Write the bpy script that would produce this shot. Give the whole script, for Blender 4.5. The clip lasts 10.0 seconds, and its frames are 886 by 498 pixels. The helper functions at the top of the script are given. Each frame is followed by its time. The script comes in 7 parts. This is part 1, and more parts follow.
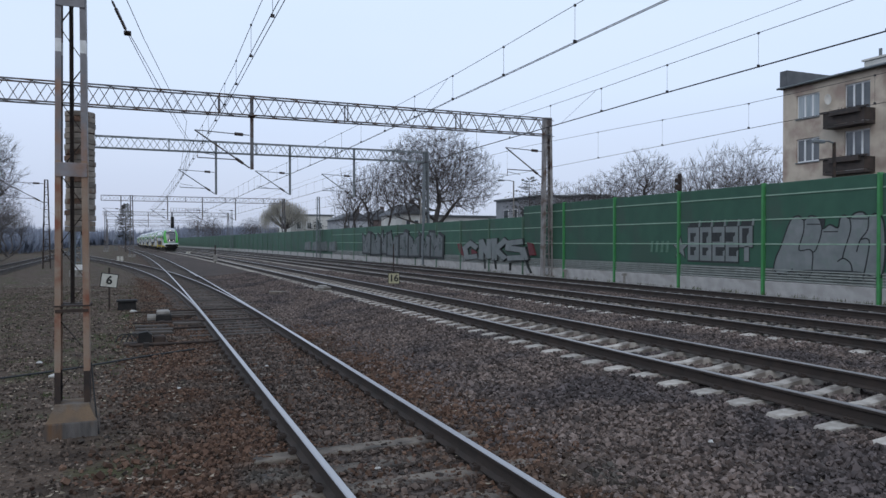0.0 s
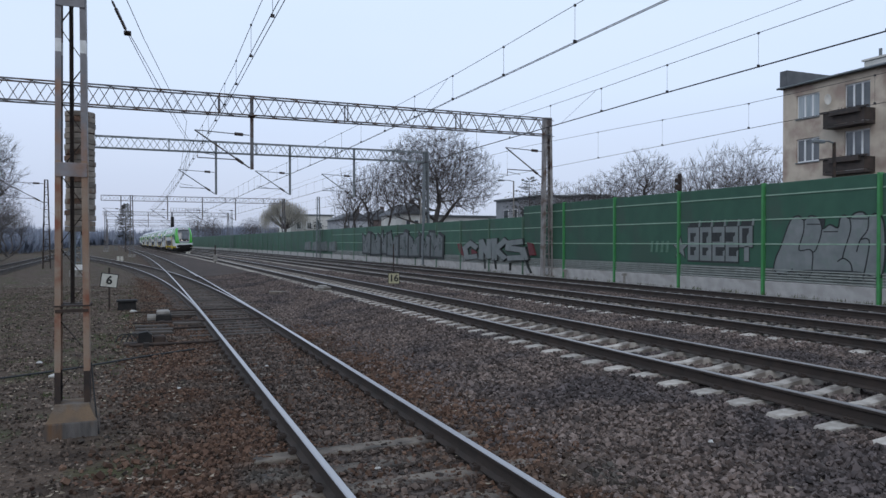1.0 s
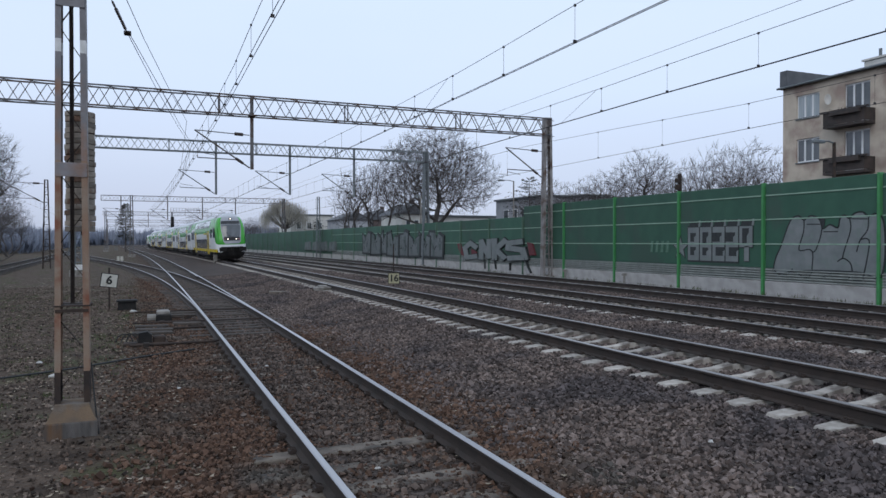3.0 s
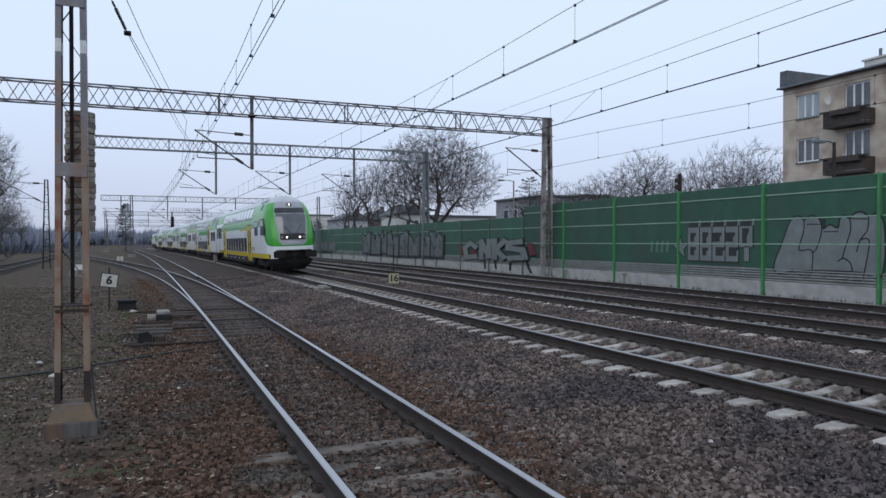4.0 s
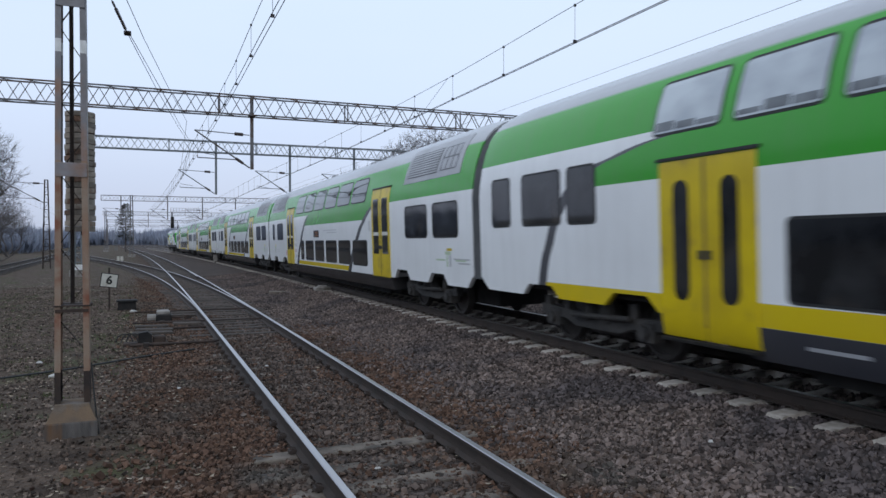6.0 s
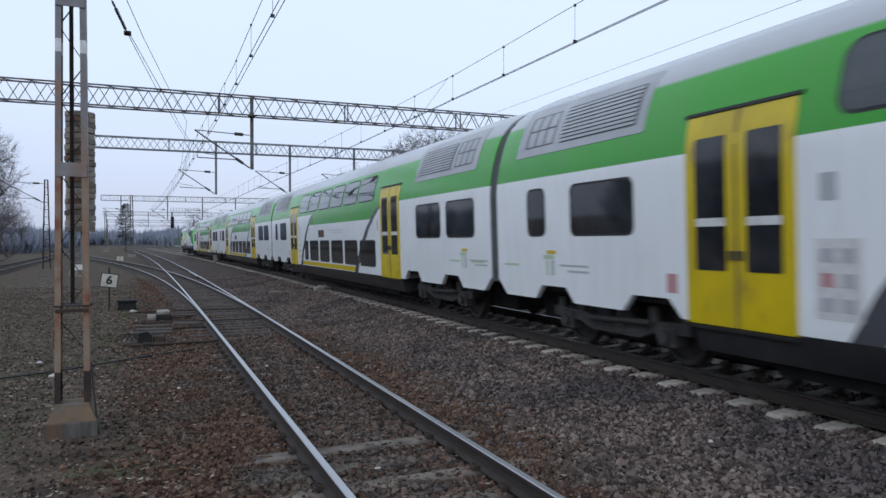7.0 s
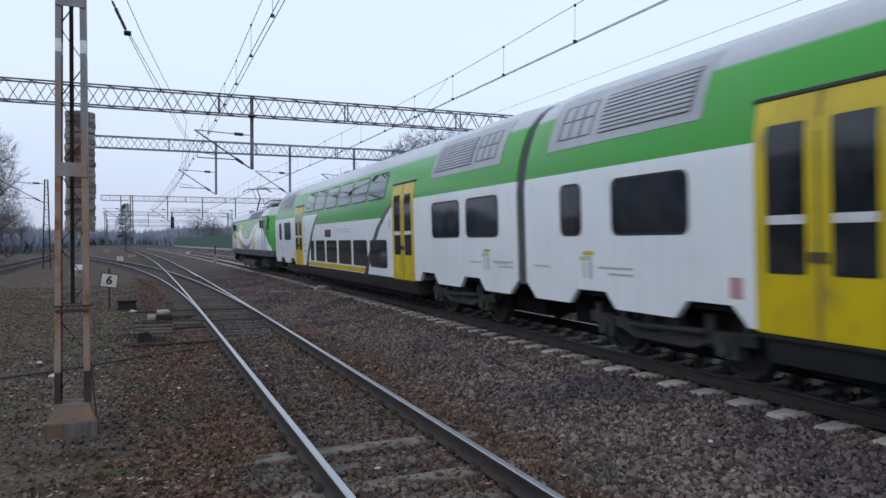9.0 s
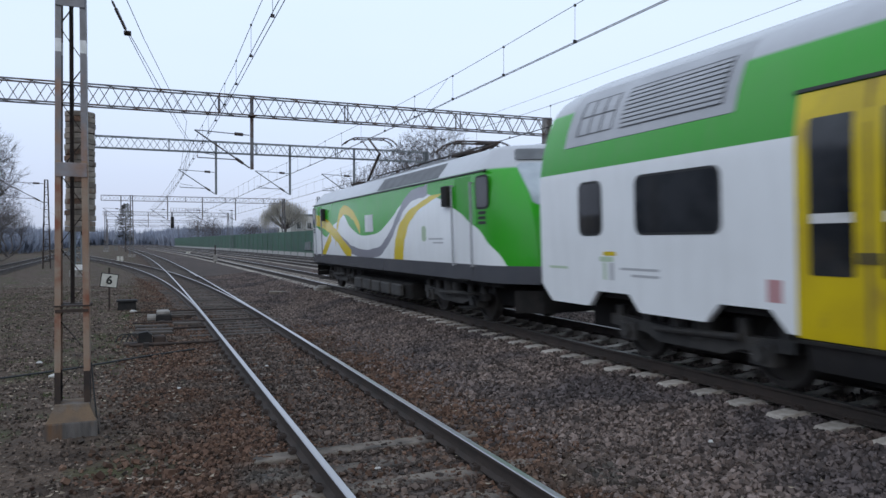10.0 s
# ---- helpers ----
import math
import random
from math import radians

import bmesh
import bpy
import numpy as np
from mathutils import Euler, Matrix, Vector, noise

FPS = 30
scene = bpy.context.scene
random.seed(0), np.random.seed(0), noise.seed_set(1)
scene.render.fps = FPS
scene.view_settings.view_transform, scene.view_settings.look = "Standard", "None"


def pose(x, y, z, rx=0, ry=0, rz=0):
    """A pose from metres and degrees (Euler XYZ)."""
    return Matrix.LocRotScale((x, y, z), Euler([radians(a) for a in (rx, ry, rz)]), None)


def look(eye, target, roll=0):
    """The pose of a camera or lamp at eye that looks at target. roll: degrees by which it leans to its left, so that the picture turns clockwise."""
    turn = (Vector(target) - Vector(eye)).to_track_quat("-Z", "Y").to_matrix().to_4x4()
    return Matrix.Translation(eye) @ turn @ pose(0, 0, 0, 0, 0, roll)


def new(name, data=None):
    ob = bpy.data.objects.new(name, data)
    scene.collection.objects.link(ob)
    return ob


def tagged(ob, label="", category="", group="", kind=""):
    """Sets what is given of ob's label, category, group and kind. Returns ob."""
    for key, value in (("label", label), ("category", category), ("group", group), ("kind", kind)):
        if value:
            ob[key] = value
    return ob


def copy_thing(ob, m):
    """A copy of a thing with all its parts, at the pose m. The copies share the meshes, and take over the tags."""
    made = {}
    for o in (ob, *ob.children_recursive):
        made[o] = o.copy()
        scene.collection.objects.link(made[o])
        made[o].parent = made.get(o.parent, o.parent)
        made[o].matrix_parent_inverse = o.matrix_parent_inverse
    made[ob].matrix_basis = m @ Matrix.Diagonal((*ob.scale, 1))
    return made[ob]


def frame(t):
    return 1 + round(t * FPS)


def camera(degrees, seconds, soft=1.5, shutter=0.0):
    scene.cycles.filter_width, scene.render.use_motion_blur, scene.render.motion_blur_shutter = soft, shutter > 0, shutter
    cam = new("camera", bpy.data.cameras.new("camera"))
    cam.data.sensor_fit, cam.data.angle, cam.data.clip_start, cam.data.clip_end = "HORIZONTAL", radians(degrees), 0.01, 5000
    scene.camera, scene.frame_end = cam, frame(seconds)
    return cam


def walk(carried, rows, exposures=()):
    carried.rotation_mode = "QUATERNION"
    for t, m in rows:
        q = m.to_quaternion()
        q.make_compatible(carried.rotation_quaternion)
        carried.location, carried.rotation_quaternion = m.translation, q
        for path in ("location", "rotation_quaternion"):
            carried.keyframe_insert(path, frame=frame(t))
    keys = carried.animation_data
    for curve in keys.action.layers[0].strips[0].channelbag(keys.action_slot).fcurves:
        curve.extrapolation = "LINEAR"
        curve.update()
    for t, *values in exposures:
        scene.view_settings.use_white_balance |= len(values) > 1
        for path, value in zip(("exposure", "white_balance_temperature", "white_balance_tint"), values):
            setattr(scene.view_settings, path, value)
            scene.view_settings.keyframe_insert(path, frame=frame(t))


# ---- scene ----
cam = camera(63.2, 10.0, soft=1.5, shutter=0.14)
EYE = (0.0, 0.0, 1.741)
YAW = math.atan(527 / 1275)
PITCH = math.atan(12.5 / 1275)
VIEW = look(EYE, (EYE[0] + math.sin(YAW) * math.cos(PITCH), EYE[1] + math.cos(YAW) * math.cos(PITCH), EYE[2] - math.sin(PITCH)))
walk(cam, [(0.0, VIEW), (10.0, VIEW)], [(0.0, 0.22), (5.5, 0.22), (7.0, 0.31), (8.0, 0.335), (10.0, 0.345)])

# ---- light: a bright overcast winter sky ----
world = bpy.data.worlds.new("overcast_sky")
scene.world = world
world.use_nodes = True
wn, wl = world.node_tree.nodes, world.node_tree.links
wn.clear()
w_out, w_bg = wn.new("ShaderNodeOutputWorld"), wn.new("ShaderNodeBackground")
w_sky = wn.new("ShaderNodeTexSky")
w_sky.sky_type, w_sky.sun_disc = "NISHITA", False
w_sky.sun_elevation, w_sky.sun_rotation = radians(28), radians(215)
w_gain = wn.new("ShaderNodeMix")
w_gain.data_type, w_gain.blend_type = "RGBA", "MULTIPLY"
w_gain.inputs[0].default_value = 1.0
w_gain.inputs[7].default_value = (0.09, 0.09, 0.09, 1)
w_tc, w_sep, w_ramp = wn.new("ShaderNodeTexCoord"), wn.new("ShaderNodeSeparateXYZ"), wn.new("ShaderNodeValToRGB")
w_noise, w_map = wn.new("ShaderNodeTexNoise"), wn.new("ShaderNodeMapping")
w_map.inputs["Scale"].default_value = (1.0, 1.0, 4.0)
w_noise.inputs["Scale"].default_value, w_noise.inputs["Detail"].default_value = 1.6, 3.0
for pos, col in ((0.0, (0.43, 0.495, 0.66)), (0.06, (0.515, 0.58, 0.765)), (0.2, (0.635, 0.745, 0.95)), (0.45, (0.70, 0.83, 1.0)), (1.0, (0.66, 0.78, 0.98))):
    e = w_ramp.color_ramp.elements[0] if pos == 0 else w_ramp.color_ramp.elements[-1] if pos == 1 else w_ramp.color_ramp.elements.new(pos)
    e.position, e.color = pos, (*col, 1)
w_cloud = wn.new("ShaderNodeMix")
w_cloud.data_type, w_cloud.blend_type = "RGBA", "OVERLAY"
w_cloud.inputs[0].default_value = 0.10
w_mix = wn.new("ShaderNodeMix")
w_mix.data_type = "RGBA"
w_mix.inputs[0].default_value = 0.88
wl.new(w_tc.outputs["Generated"], w_sep.inputs[0])
wl.new(w_sep.outputs["Z"], w_ramp.inputs[0])
wl.new(w_tc.outputs["Generated"], w_map.inputs[0])
wl.new(w_map.outputs[0], w_noise.inputs["Vector"])
wl.new(w_ramp.outputs[0], w_cloud.inputs[6])
wl.new(w_noise.outputs["Fac"], w_cloud.inputs[7])
wl.new(w_sky.outputs[0], w_gain.inputs[6])
wl.new(w_gain.outputs[2], w_mix.inputs[6])
wl.new(w_cloud.outputs[2], w_mix.inputs[7])
wl.new(w_mix.outputs[2], w_bg.inputs["Color"])
wl.new(w_bg.outputs[0], w_out.inputs[0])
w_bg.inputs["Strength"].default_value = 1.0
sun = new("sun", bpy.data.lights.new("sun", "SUN"))
sun.data.energy, sun.data.angle, sun.data.color = 0.5, radians(35), (1.0, 0.97, 0.93)
sun.matrix_world = look((0, 0, 50), (20 * math.sin(radians(35)), 20 * math.cos(radians(35)), 50 - 20 * math.tan(radians(35))))


# ---- materials ----
def material(name, base, other=None, rough=0.7, metal=0.0, scale=6.0, bump=0.0, bump_scale=40.0, spot=None, spot_scale=1.5, spot_at=(0.52, 0.62),
             island=0.0, per_object=0.0, emit=None, spec=0.5, stretch=None, coat=0.0):
    """A surface of two tones at one scale, spots of a third at a larger one, and fine relief."""
    m = bpy.data.materials.new(name)
    m.use_nodes = True
    n, l = m.node_tree.nodes, m.node_tree.links
    b = n["Principled BSDF"]
    b.inputs["Roughness"].default_value, b.inputs["Metallic"].default_value = rough, metal
    b.inputs["Specular IOR Level"].default_value = spec
    b.inputs["Coat Weight"].default_value = coat
    tc = n.new("ShaderNodeTexCoord")
    src = tc.outputs["Object"]
    if stretch:
        mp = n.new("ShaderNodeMapping")
        mp.inputs["Scale"].default_value = stretch
        l.new(src, mp.inputs[0])
        src = mp.outputs[0]
    col = None

    def tone(a, fac):
        nonlocal col
        mix = n.new("ShaderNodeMix")
        mix.data_type = "RGBA"
        if col is None:
            mix.inputs[6].default_value = (*base, 1)
        else:
            l.new(col, mix.inputs[6])
        mix.inputs[7].default_value = (*a, 1)
        l.new(fac, mix.inputs[0])
        col = mix.outputs[2]

    def noise_fac(sc, lo, hi, detail=4.0):
        t, r = n.new("ShaderNodeTexNoise"), n.new("ShaderNodeMapRange")
        t.inputs["Scale"].default_value, t.inputs["Detail"].default_value = sc, detail
        l.new(src, t.inputs["Vector"])
        r.inputs["From Min"].default_value, r.inputs["From Max"].default_value = lo, hi
        l.new(t.outputs["Fac"], r.inputs["Value"])
        return r.outputs["Result"]
    if other:
        tone(other, noise_fac(scale, 0.35, 0.65))
    if spot:
        tone(spot, noise_fac(spot_scale, *spot_at, 6.0))
    for amount, kind in ((island, "g"), (per_object, "o")):
        if amount:
            g = n.new("ShaderNodeNewGeometry" if kind == "g" else "ShaderNodeObjectInfo")
            r = n.new("ShaderNodeMapRange")
            r.inputs["To Min"].default_value, r.inputs["To Max"].default_value = 1 - amount, 1 + amount
            l.new(g.outputs["Random Per Island" if kind == "g" else "Random"], r.inputs["Value"])
            v = n.new("ShaderNodeMix")
            v.data_type, v.blend_type = "RGBA", "MULTIPLY"
            v.inputs[0].default_value = 1.0
            if col is None:
                v.inputs[6].default_value = (*base, 1)
            else:
                l.new(col, v.inputs[6])
            l.new(r.outputs[0], v.inputs[7])
            col = v.outputs[2]
    if col is None:
        b.inputs["Base Color"].default_value = (*base, 1)
    else:
        l.new(col, b.inputs["Base Color"])
    if bump:
        t, bp = n.new("ShaderNodeTexNoise"), n.new("ShaderNodeBump")
        t.inputs["Scale"].default_value, t.inputs["Detail"].default_value = bump_scale, 5.0
        l.new(src, t.inputs["Vector"])
        bp.inputs["Strength"].default_value, bp.inputs["Distance"].default_value = bump, 0.02
        l.new(t.outputs["Fac"], bp.inputs["Height"])
        l.new(bp.outputs[0], b.inputs["Normal"])
    if emit:
        b.inputs["Emission Color"].default_value, b.inputs["Emission Strength"].default_value = (*emit[0], 1), emit[1]
    return m


class G:
    """Chains node maths in one material."""

    def __init__(self, m):
        self.m, self.n, self.l = m, m.node_tree.nodes, m.node_tree.links

    def op(self, kind, a, b=None, c=None):
        x = self.n.new("ShaderNodeMath")
        x.operation = kind
        for i, v in enumerate((a, b, c)):
            if v is None:
                continue
            if isinstance(v, (int, float)):
                x.inputs[i].default_value = v
            else:
                self.l.new(v, x.inputs[i])
        return x.outputs[0]

    def above(self, v, edge, soft=0.006):
        """0 below the edge and 1 above it."""
        return self.op("MULTIPLY_ADD", self.op("SUBTRACT", v, edge), 1 / soft, 0.5) if soft is None else self.clamp(
            self.op("MULTIPLY_ADD", self.op("SUBTRACT", v, edge), 1 / soft, 0.5))

    def clamp(self, v):
        x = self.n.new("ShaderNodeClamp")
        self.l.new(v, x.inputs[0])
        return x.outputs[0]

    def between(self, v, lo, hi):
        return self.op("MULTIPLY", self.above(v, lo), self.op("SUBTRACT", 1.0, self.above(v, hi)))

    def both(self, *fs):
        r = fs[0]
        for f in fs[1:]:
            r = self.op("MULTIPLY", r, f)
        return r

    def mix(self, fac, a, b, blend="MIX"):
        x = self.n.new("ShaderNodeMix")
        x.data_type, x.blend_type = "RGBA", blend
        for i, v in ((0, fac), (6, a), (7, b)):
            if isinstance(v, tuple):
                x.inputs[i].default_value = (*v, 1)
            elif isinstance(v, (int, float)):
                x.inputs[i].default_value = v
            else:
                self.l.new(v, x.inputs[i])
        return x.outputs[2]

    def curve(self, v, lo, hi, points, top):
        """A smooth line through (place, value) points, for places from lo to hi and values from 0 to top."""
        r = self.n.new("ShaderNodeValToRGB")
        r.color_ramp.interpolation = "CARDINAL"
        e = r.color_ramp.elements
        for k, (p, q) in enumerate(points):
            c = e[0] if k == 0 else e[-1] if k == len(points) - 1 else e.new((p - lo) / (hi - lo))
            c.position, c.color = (p - lo) / (hi - lo), (q / top, q / top, q / top, 1)
        self.l.new(self.op("DIVIDE", self.op("SUBTRACT", v, lo), hi - lo), r.inputs[0])
        return self.op("MULTIPLY", r.outputs[0], top)

    def noise(self, vec, scale, detail=4.0):
        t = self.n.new("ShaderNodeTexNoise")
        t.inputs["Scale"].default_value, t.inputs["Detail"].default_value = scale, detail
        self.l.new(vec, t.inputs["Vector"])
        return t.outputs["Fac"]


WHITE, GREEN, YELLOW, SLATE, ROOF = (0.80, 0.82, 0.835), (0.026, 0.325, 0.010), (0.64, 0.48, 0.008), (0.040, 0.042, 0.052), (0.42, 0.43, 0.46)


def livery(name, kind):
    """Train paint: the bands and sweeping stripes lie along the body's own length (y) and height (z)."""
    m = bpy.data.materials.new(name)
    m.use_nodes = True
    g = G(m)
    b = g.n["Principled BSDF"]
    tc, sp = g.n.new("ShaderNodeTexCoord"), g.n.new("ShaderNodeSeparateXYZ")
    g.l.new(tc.outputs["Object"], sp.inputs[0])
    y, z = sp.outputs["Y"], sp.outputs["Z"]
    if kind == "middle":
        # two curved stripes divide the length into ends and middle
        front = g.op("SUBTRACT", g.curve(z, 0.4, 3.0, ((0.4, 6.75), (0.8, 6.52), (1.31, 6.13), (1.81, 5.64), (2.25, 5.06), (2.55, 4.52), (2.75, 4.05), (3.0, 3.35)), 10.0), 10.0)
        rear = g.curve(z, 0.4, 3.0, ((0.4, 5.78), (0.8, 5.58), (1.55, 5.06), (2.2, 4.42), (2.5, 3.98), (2.77, 3.46), (3.0, 2.9)), 10.0)
        middle = g.both(g.above(y, front), g.op("SUBTRACT", 1.0, g.above(y, rear)))
        edge = g.op("MULTIPLY_ADD", middle, -0.42, 2.87)
        col = g.mix(g.above(z, edge), WHITE, GREEN)
        col = g.mix(g.both(middle, g.between(z, 0.80, 0.96)), col, YELLOW)
        low = g.op("SUBTRACT", 1.0, g.above(z, 2.86))
        w = g.op("MULTIPLY_ADD", z, -0.03, 0.41)
        s1 = g.both(g.between(g.op("SUBTRACT", y, front), -0.02, g.op("MULTIPLY", w, 1.0)), low)
        s2 = g.both(g.between(g.op("SUBTRACT", rear, y), -0.02, w), low)
        col = g.mix(g.clamp(g.op("ADD", s1, s2)), col, (0.065, 0.068, 0.078))
        col = g.mix(g.both(g.op("SUBTRACT", 1.0, g.above(z, 0.78)), g.between(y, -7.9, 7.9)), col, (0.018, 0.0185, 0.021))
    elif kind == "driving":
        rear = g.curve(z, 0.4, 3.6, ((0.4, 11.4), (0.85, 11.2), (1.6, 10.95), (2.2, 10.6), (2.67, 10.1), (2.95, 9.3), (3.15, 8.0), (3.6, 6.0)), 14.0)
        tail = g.above(y, rear)
        edge = g.curve(g.op("MULTIPLY", y, -1.0), 10.0, 14.0, ((10.0, 2.6), (10.9, 2.6), (12.1, 2.16), (12.2, 2.0), (12.3, 1.8), (12.6, 1.63), (13.0, 1.52), (14.0, 1.48)), 4.0)
        edge = g.op("ADD", edge, g.op("MULTIPLY", tail, 0.65))
        col = g.mix(g.above(z, edge), WHITE, GREEN)
        col = g.mix(g.both(g.between(z, 2.50, 2.62), g.between(y, -5.9, -2.0)), col, YELLOW)
        col = g.mix(g.both(g.between(z, 0.81, 1.08), g.op("SUBTRACT", 1.0, tail), g.above(y, -12.95)), col, YELLOW)
        stripe = g.both(g.between(g.op("SUBTRACT", y, rear), 0.0, 0.26), g.op("SUBTRACT", 1.0, g.above(z, 3.2)))
        col = g.mix(stripe, col, (0.065, 0.068, 0.078))
        col = g.mix(g.op("SUBTRACT", 1.0, g.above(z, 0.81)), col, SLATE)
    else:
        # locomotive: waves of white, grey and yellow on green
        wave = g.curve(y, -9.5, 9.5, ((-9.5, 0.6), (-8.45, 1.34), (-7.71, 1.89), (-6.89, 2.26), (-5.98, 2.60), (-4.97, 2.85), (-4.2, 2.93), (-3.2, 2.85), (-2.3, 2.55), (-1.07, 2.12), (0.3, 1.97),
                                         (1.57, 2.04), (2.6, 2.36), (3.3, 2.72), (4.0, 2.5), (4.8, 2.3), (5.78, 1.95), (7.08, 2.3), (9.5, 2.3)), 4.0)
        col = g.mix(g.above(z, wave), WHITE, GREEN)
        grey = g.curve(y, -9.5, 9.5, ((-9.5, 3.3), (-4.6, 3.02), (-4.0, 2.98), (-3.42, 2.89), (-2.77, 2.60), (-2.08, 2.12), (-1.07, 1.60), (0.0, 1.44), (0.8, 1.41), (1.8, 1.48), (2.6, 1.62), (4.1, 2.05), (5.5, 2.6), (9.5, 3.3)), 4.0)
        col = g.mix(g.both(g.between(g.op("SUBTRACT", z, grey), -0.15, 0.12), g.above(y, -4.7), g.op("SUBTRACT", 1.0, g.above(y, 4.2))), col, (0.24, 0.24, 0.28))
        mid = g.curve(z, 1.2, 3.2, ((1.2, 2.42), (1.6, 2.5), (1.9, 2.66), (2.3, 3.08), (2.6, 3.85), (2.78, 4.8), (2.88, 5.4), (3.2, 6.6)), 8.0)
        y1 = g.both(g.between(g.op("ADD", y, mid), -0.40, 0.36), g.op("SUBTRACT", 1.0, g.above(z, 2.86)))
        hump = g.curve(y, -9.5, 9.5, ((-9.5, 0.0), (0.9, 1.9), (1.25, 2.2), (1.8, 2.55), (2.24, 2.72), (2.8, 2.84), (3.32, 2.82), (3.8, 2.6), (4.2, 2.1), (4.6, 1.3), (9.5, 0.4)), 4.0)
        y2 = g.both(g.between(g.op("SUBTRACT", z, hump), -0.17, 0.14), g.between(y, 1.2, 4.4))
        far = g.curve(y, -9.5, 9.5, ((-9.5, 1.0), (2.3, 1.3), (3.7, 1.80), (4.9, 2.2), (5.95, 2.46), (7.4, 2.62), (9.5, 2.7)), 4.0)
        y3 = g.both(g.between(g.op("SUBTRACT", z, far), -0.22, 0.20), g.above(y, 2.3))
        y4 = g.both(g.between(g.op("SUBTRACT", z, g.op("MULTIPLY_ADD", y, -0.55, 4.75)), -0.2, 0.2), g.above(y, 5.0))
        col = g.mix(g.clamp(g.op("ADD", g.op("ADD", g.op("ADD", y1, y2), y3), y4)), col, YELLOW)
        col = g.mix(g.op("SUBTRACT", 1.0, g.above(z, 1.30)), col, (0.065, 0.069, 0.082))
    # the pale roof, and road dirt that runs down
    roof_edge = {"middle": 3.88, "driving": 3.99, "loco": 3.21}[kind]
    col = g.mix(g.above(z, roof_edge, 0.05), col, ROOF)
    st = g.n.new("ShaderNodeMapping")
    st.inputs["Scale"].default_value = (1.0, 1.0, 0.12)
    g.l.new(tc.outputs["Object"], st.inputs[0])
    dirt = g.op("MULTIPLY", g.clamp(g.op("MULTIPLY_ADD", g.noise(st.outputs[0], 5.0), 2.2, -0.95)), 0.09)
    col = g.mix(dirt, col, (0.16, 0.14, 0.12))
    cloud = g.op("MULTIPLY", g.clamp(g.op("MULTIPLY_ADD", g.noise(tc.outputs["Object"], 0.9), 2.0, -0.7)), 0.12)
    col = g.mix(cloud, col, (0.2, 0.19, 0.18))
    g.l.new(col, b.inputs["Base Color"])
    b.inputs["Roughness"].default_value = 0.24
    return m


def ground_material():
    """Ballast between the tracks, brown with rust beside the curve, and trodden earth with moss on the far side."""
    m = bpy.data.materials.new("ballast_and_earth")
    m.use_nodes = True
    g = G(m)
    b = g.n["Principled BSDF"]
    tc, sp = g.n.new("ShaderNodeTexCoord"), g.n.new("ShaderNodeSeparateXYZ")
    o = tc.outputs["Object"]
    g.l.new(o, sp.inputs[0])
    x, y = sp.outputs["X"], sp.outputs["Y"]
    vor = g.n.new("ShaderNodeTexVoronoi")
    vor.inputs["Scale"].default_value = 17.0
    g.l.new(o, vor.inputs["Vector"])
    bend = g.op("DIVIDE", g.op("POWER", g.op("MAXIMUM", g.op("SUBTRACT", g.op("MINIMUM", y, 130.0), 20.0), 0.0), 2.0), 5400.0)
    bend = g.op("ADD", bend, g.op("MULTIPLY", g.op("MAXIMUM", g.op("SUBTRACT", y, 130.0), 0.0), 0.0407))
    xs = g.op("ADD", g.op("ADD", x, bend), g.op("MULTIPLY_ADD", g.noise(o, 0.7), 1.8, -0.9))
    stone = g.mix(vor.outputs["Color"], (0.033, 0.025, 0.022), (0.135, 0.106, 0.094))
    rust = g.mix(vor.outputs["Color"], (0.028, 0.018, 0.014), (0.105, 0.068, 0.051))
    earth = g.mix(g.clamp(g.op("MULTIPLY_ADD", g.noise(o, 2.2, 6.0), 2.4, -0.7)), (0.038, 0.027, 0.021), (0.128, 0.094, 0.072))
    moss = g.clamp(g.op("MULTIPLY_ADD", g.noise(o, 0.9, 6.0), 7.0, -3.7))
    earth = g.mix(g.op("MULTIPLY", moss, 0.8), earth, (0.062, 0.072, 0.028))
    dark = g.clamp(g.op("MULTIPLY_ADD", g.noise(o, 0.55, 3.0), 5.0, -2.3))
    stone = g.mix(g.op("MULTIPLY", dark, 0.6), stone, (0.035, 0.031, 0.033))
    edge = g.op("MULTIPLY_ADD", g.clamp(g.op("MULTIPLY_ADD", y, 0.1, -1.0)), -0.9, 3.65)
    col = g.mix(g.above(xs, edge, 1.0), rust, stone)
    bed = g.mix(vor.outputs["Color"], (0.042, 0.035, 0.032), (0.118, 0.098, 0.090))
    col = g.mix(g.op("MULTIPLY", g.both(g.above(xs, 1.55, 0.5), g.op("SUBTRACT", 1.0, g.above(xs, 3.0, 0.6))), 0.8), col, bed)
    col = g.mix(g.above(xs, 0.1, 1.2), earth, col)
    col = g.mix(g.op("MULTIPLY", g.clamp(g.op("MULTIPLY_ADD", g.noise(o, 0.45, 5.0), 3.0, -1.3)), 0.4), col, (0.05, 0.042, 0.035))
    g.l.new(col, b.inputs["Base Color"])
    b.inputs["Roughness"].default_value = 0.95
    b.inputs["Specular IOR Level"].default_value = 0.2
    bp = g.n.new("ShaderNodeBump")
    bp.inputs["Strength"].default_value, bp.inputs["Distance"].default_value = 0.9, 0.05
    g.l.new(g.op("ADD", vor.outputs["Distance"], g.op("MULTIPLY", g.noise(o, 30.0), 0.6)), bp.inputs["Height"])
    g.l.new(bp.outputs[0], b.inputs["Normal"])
    return m


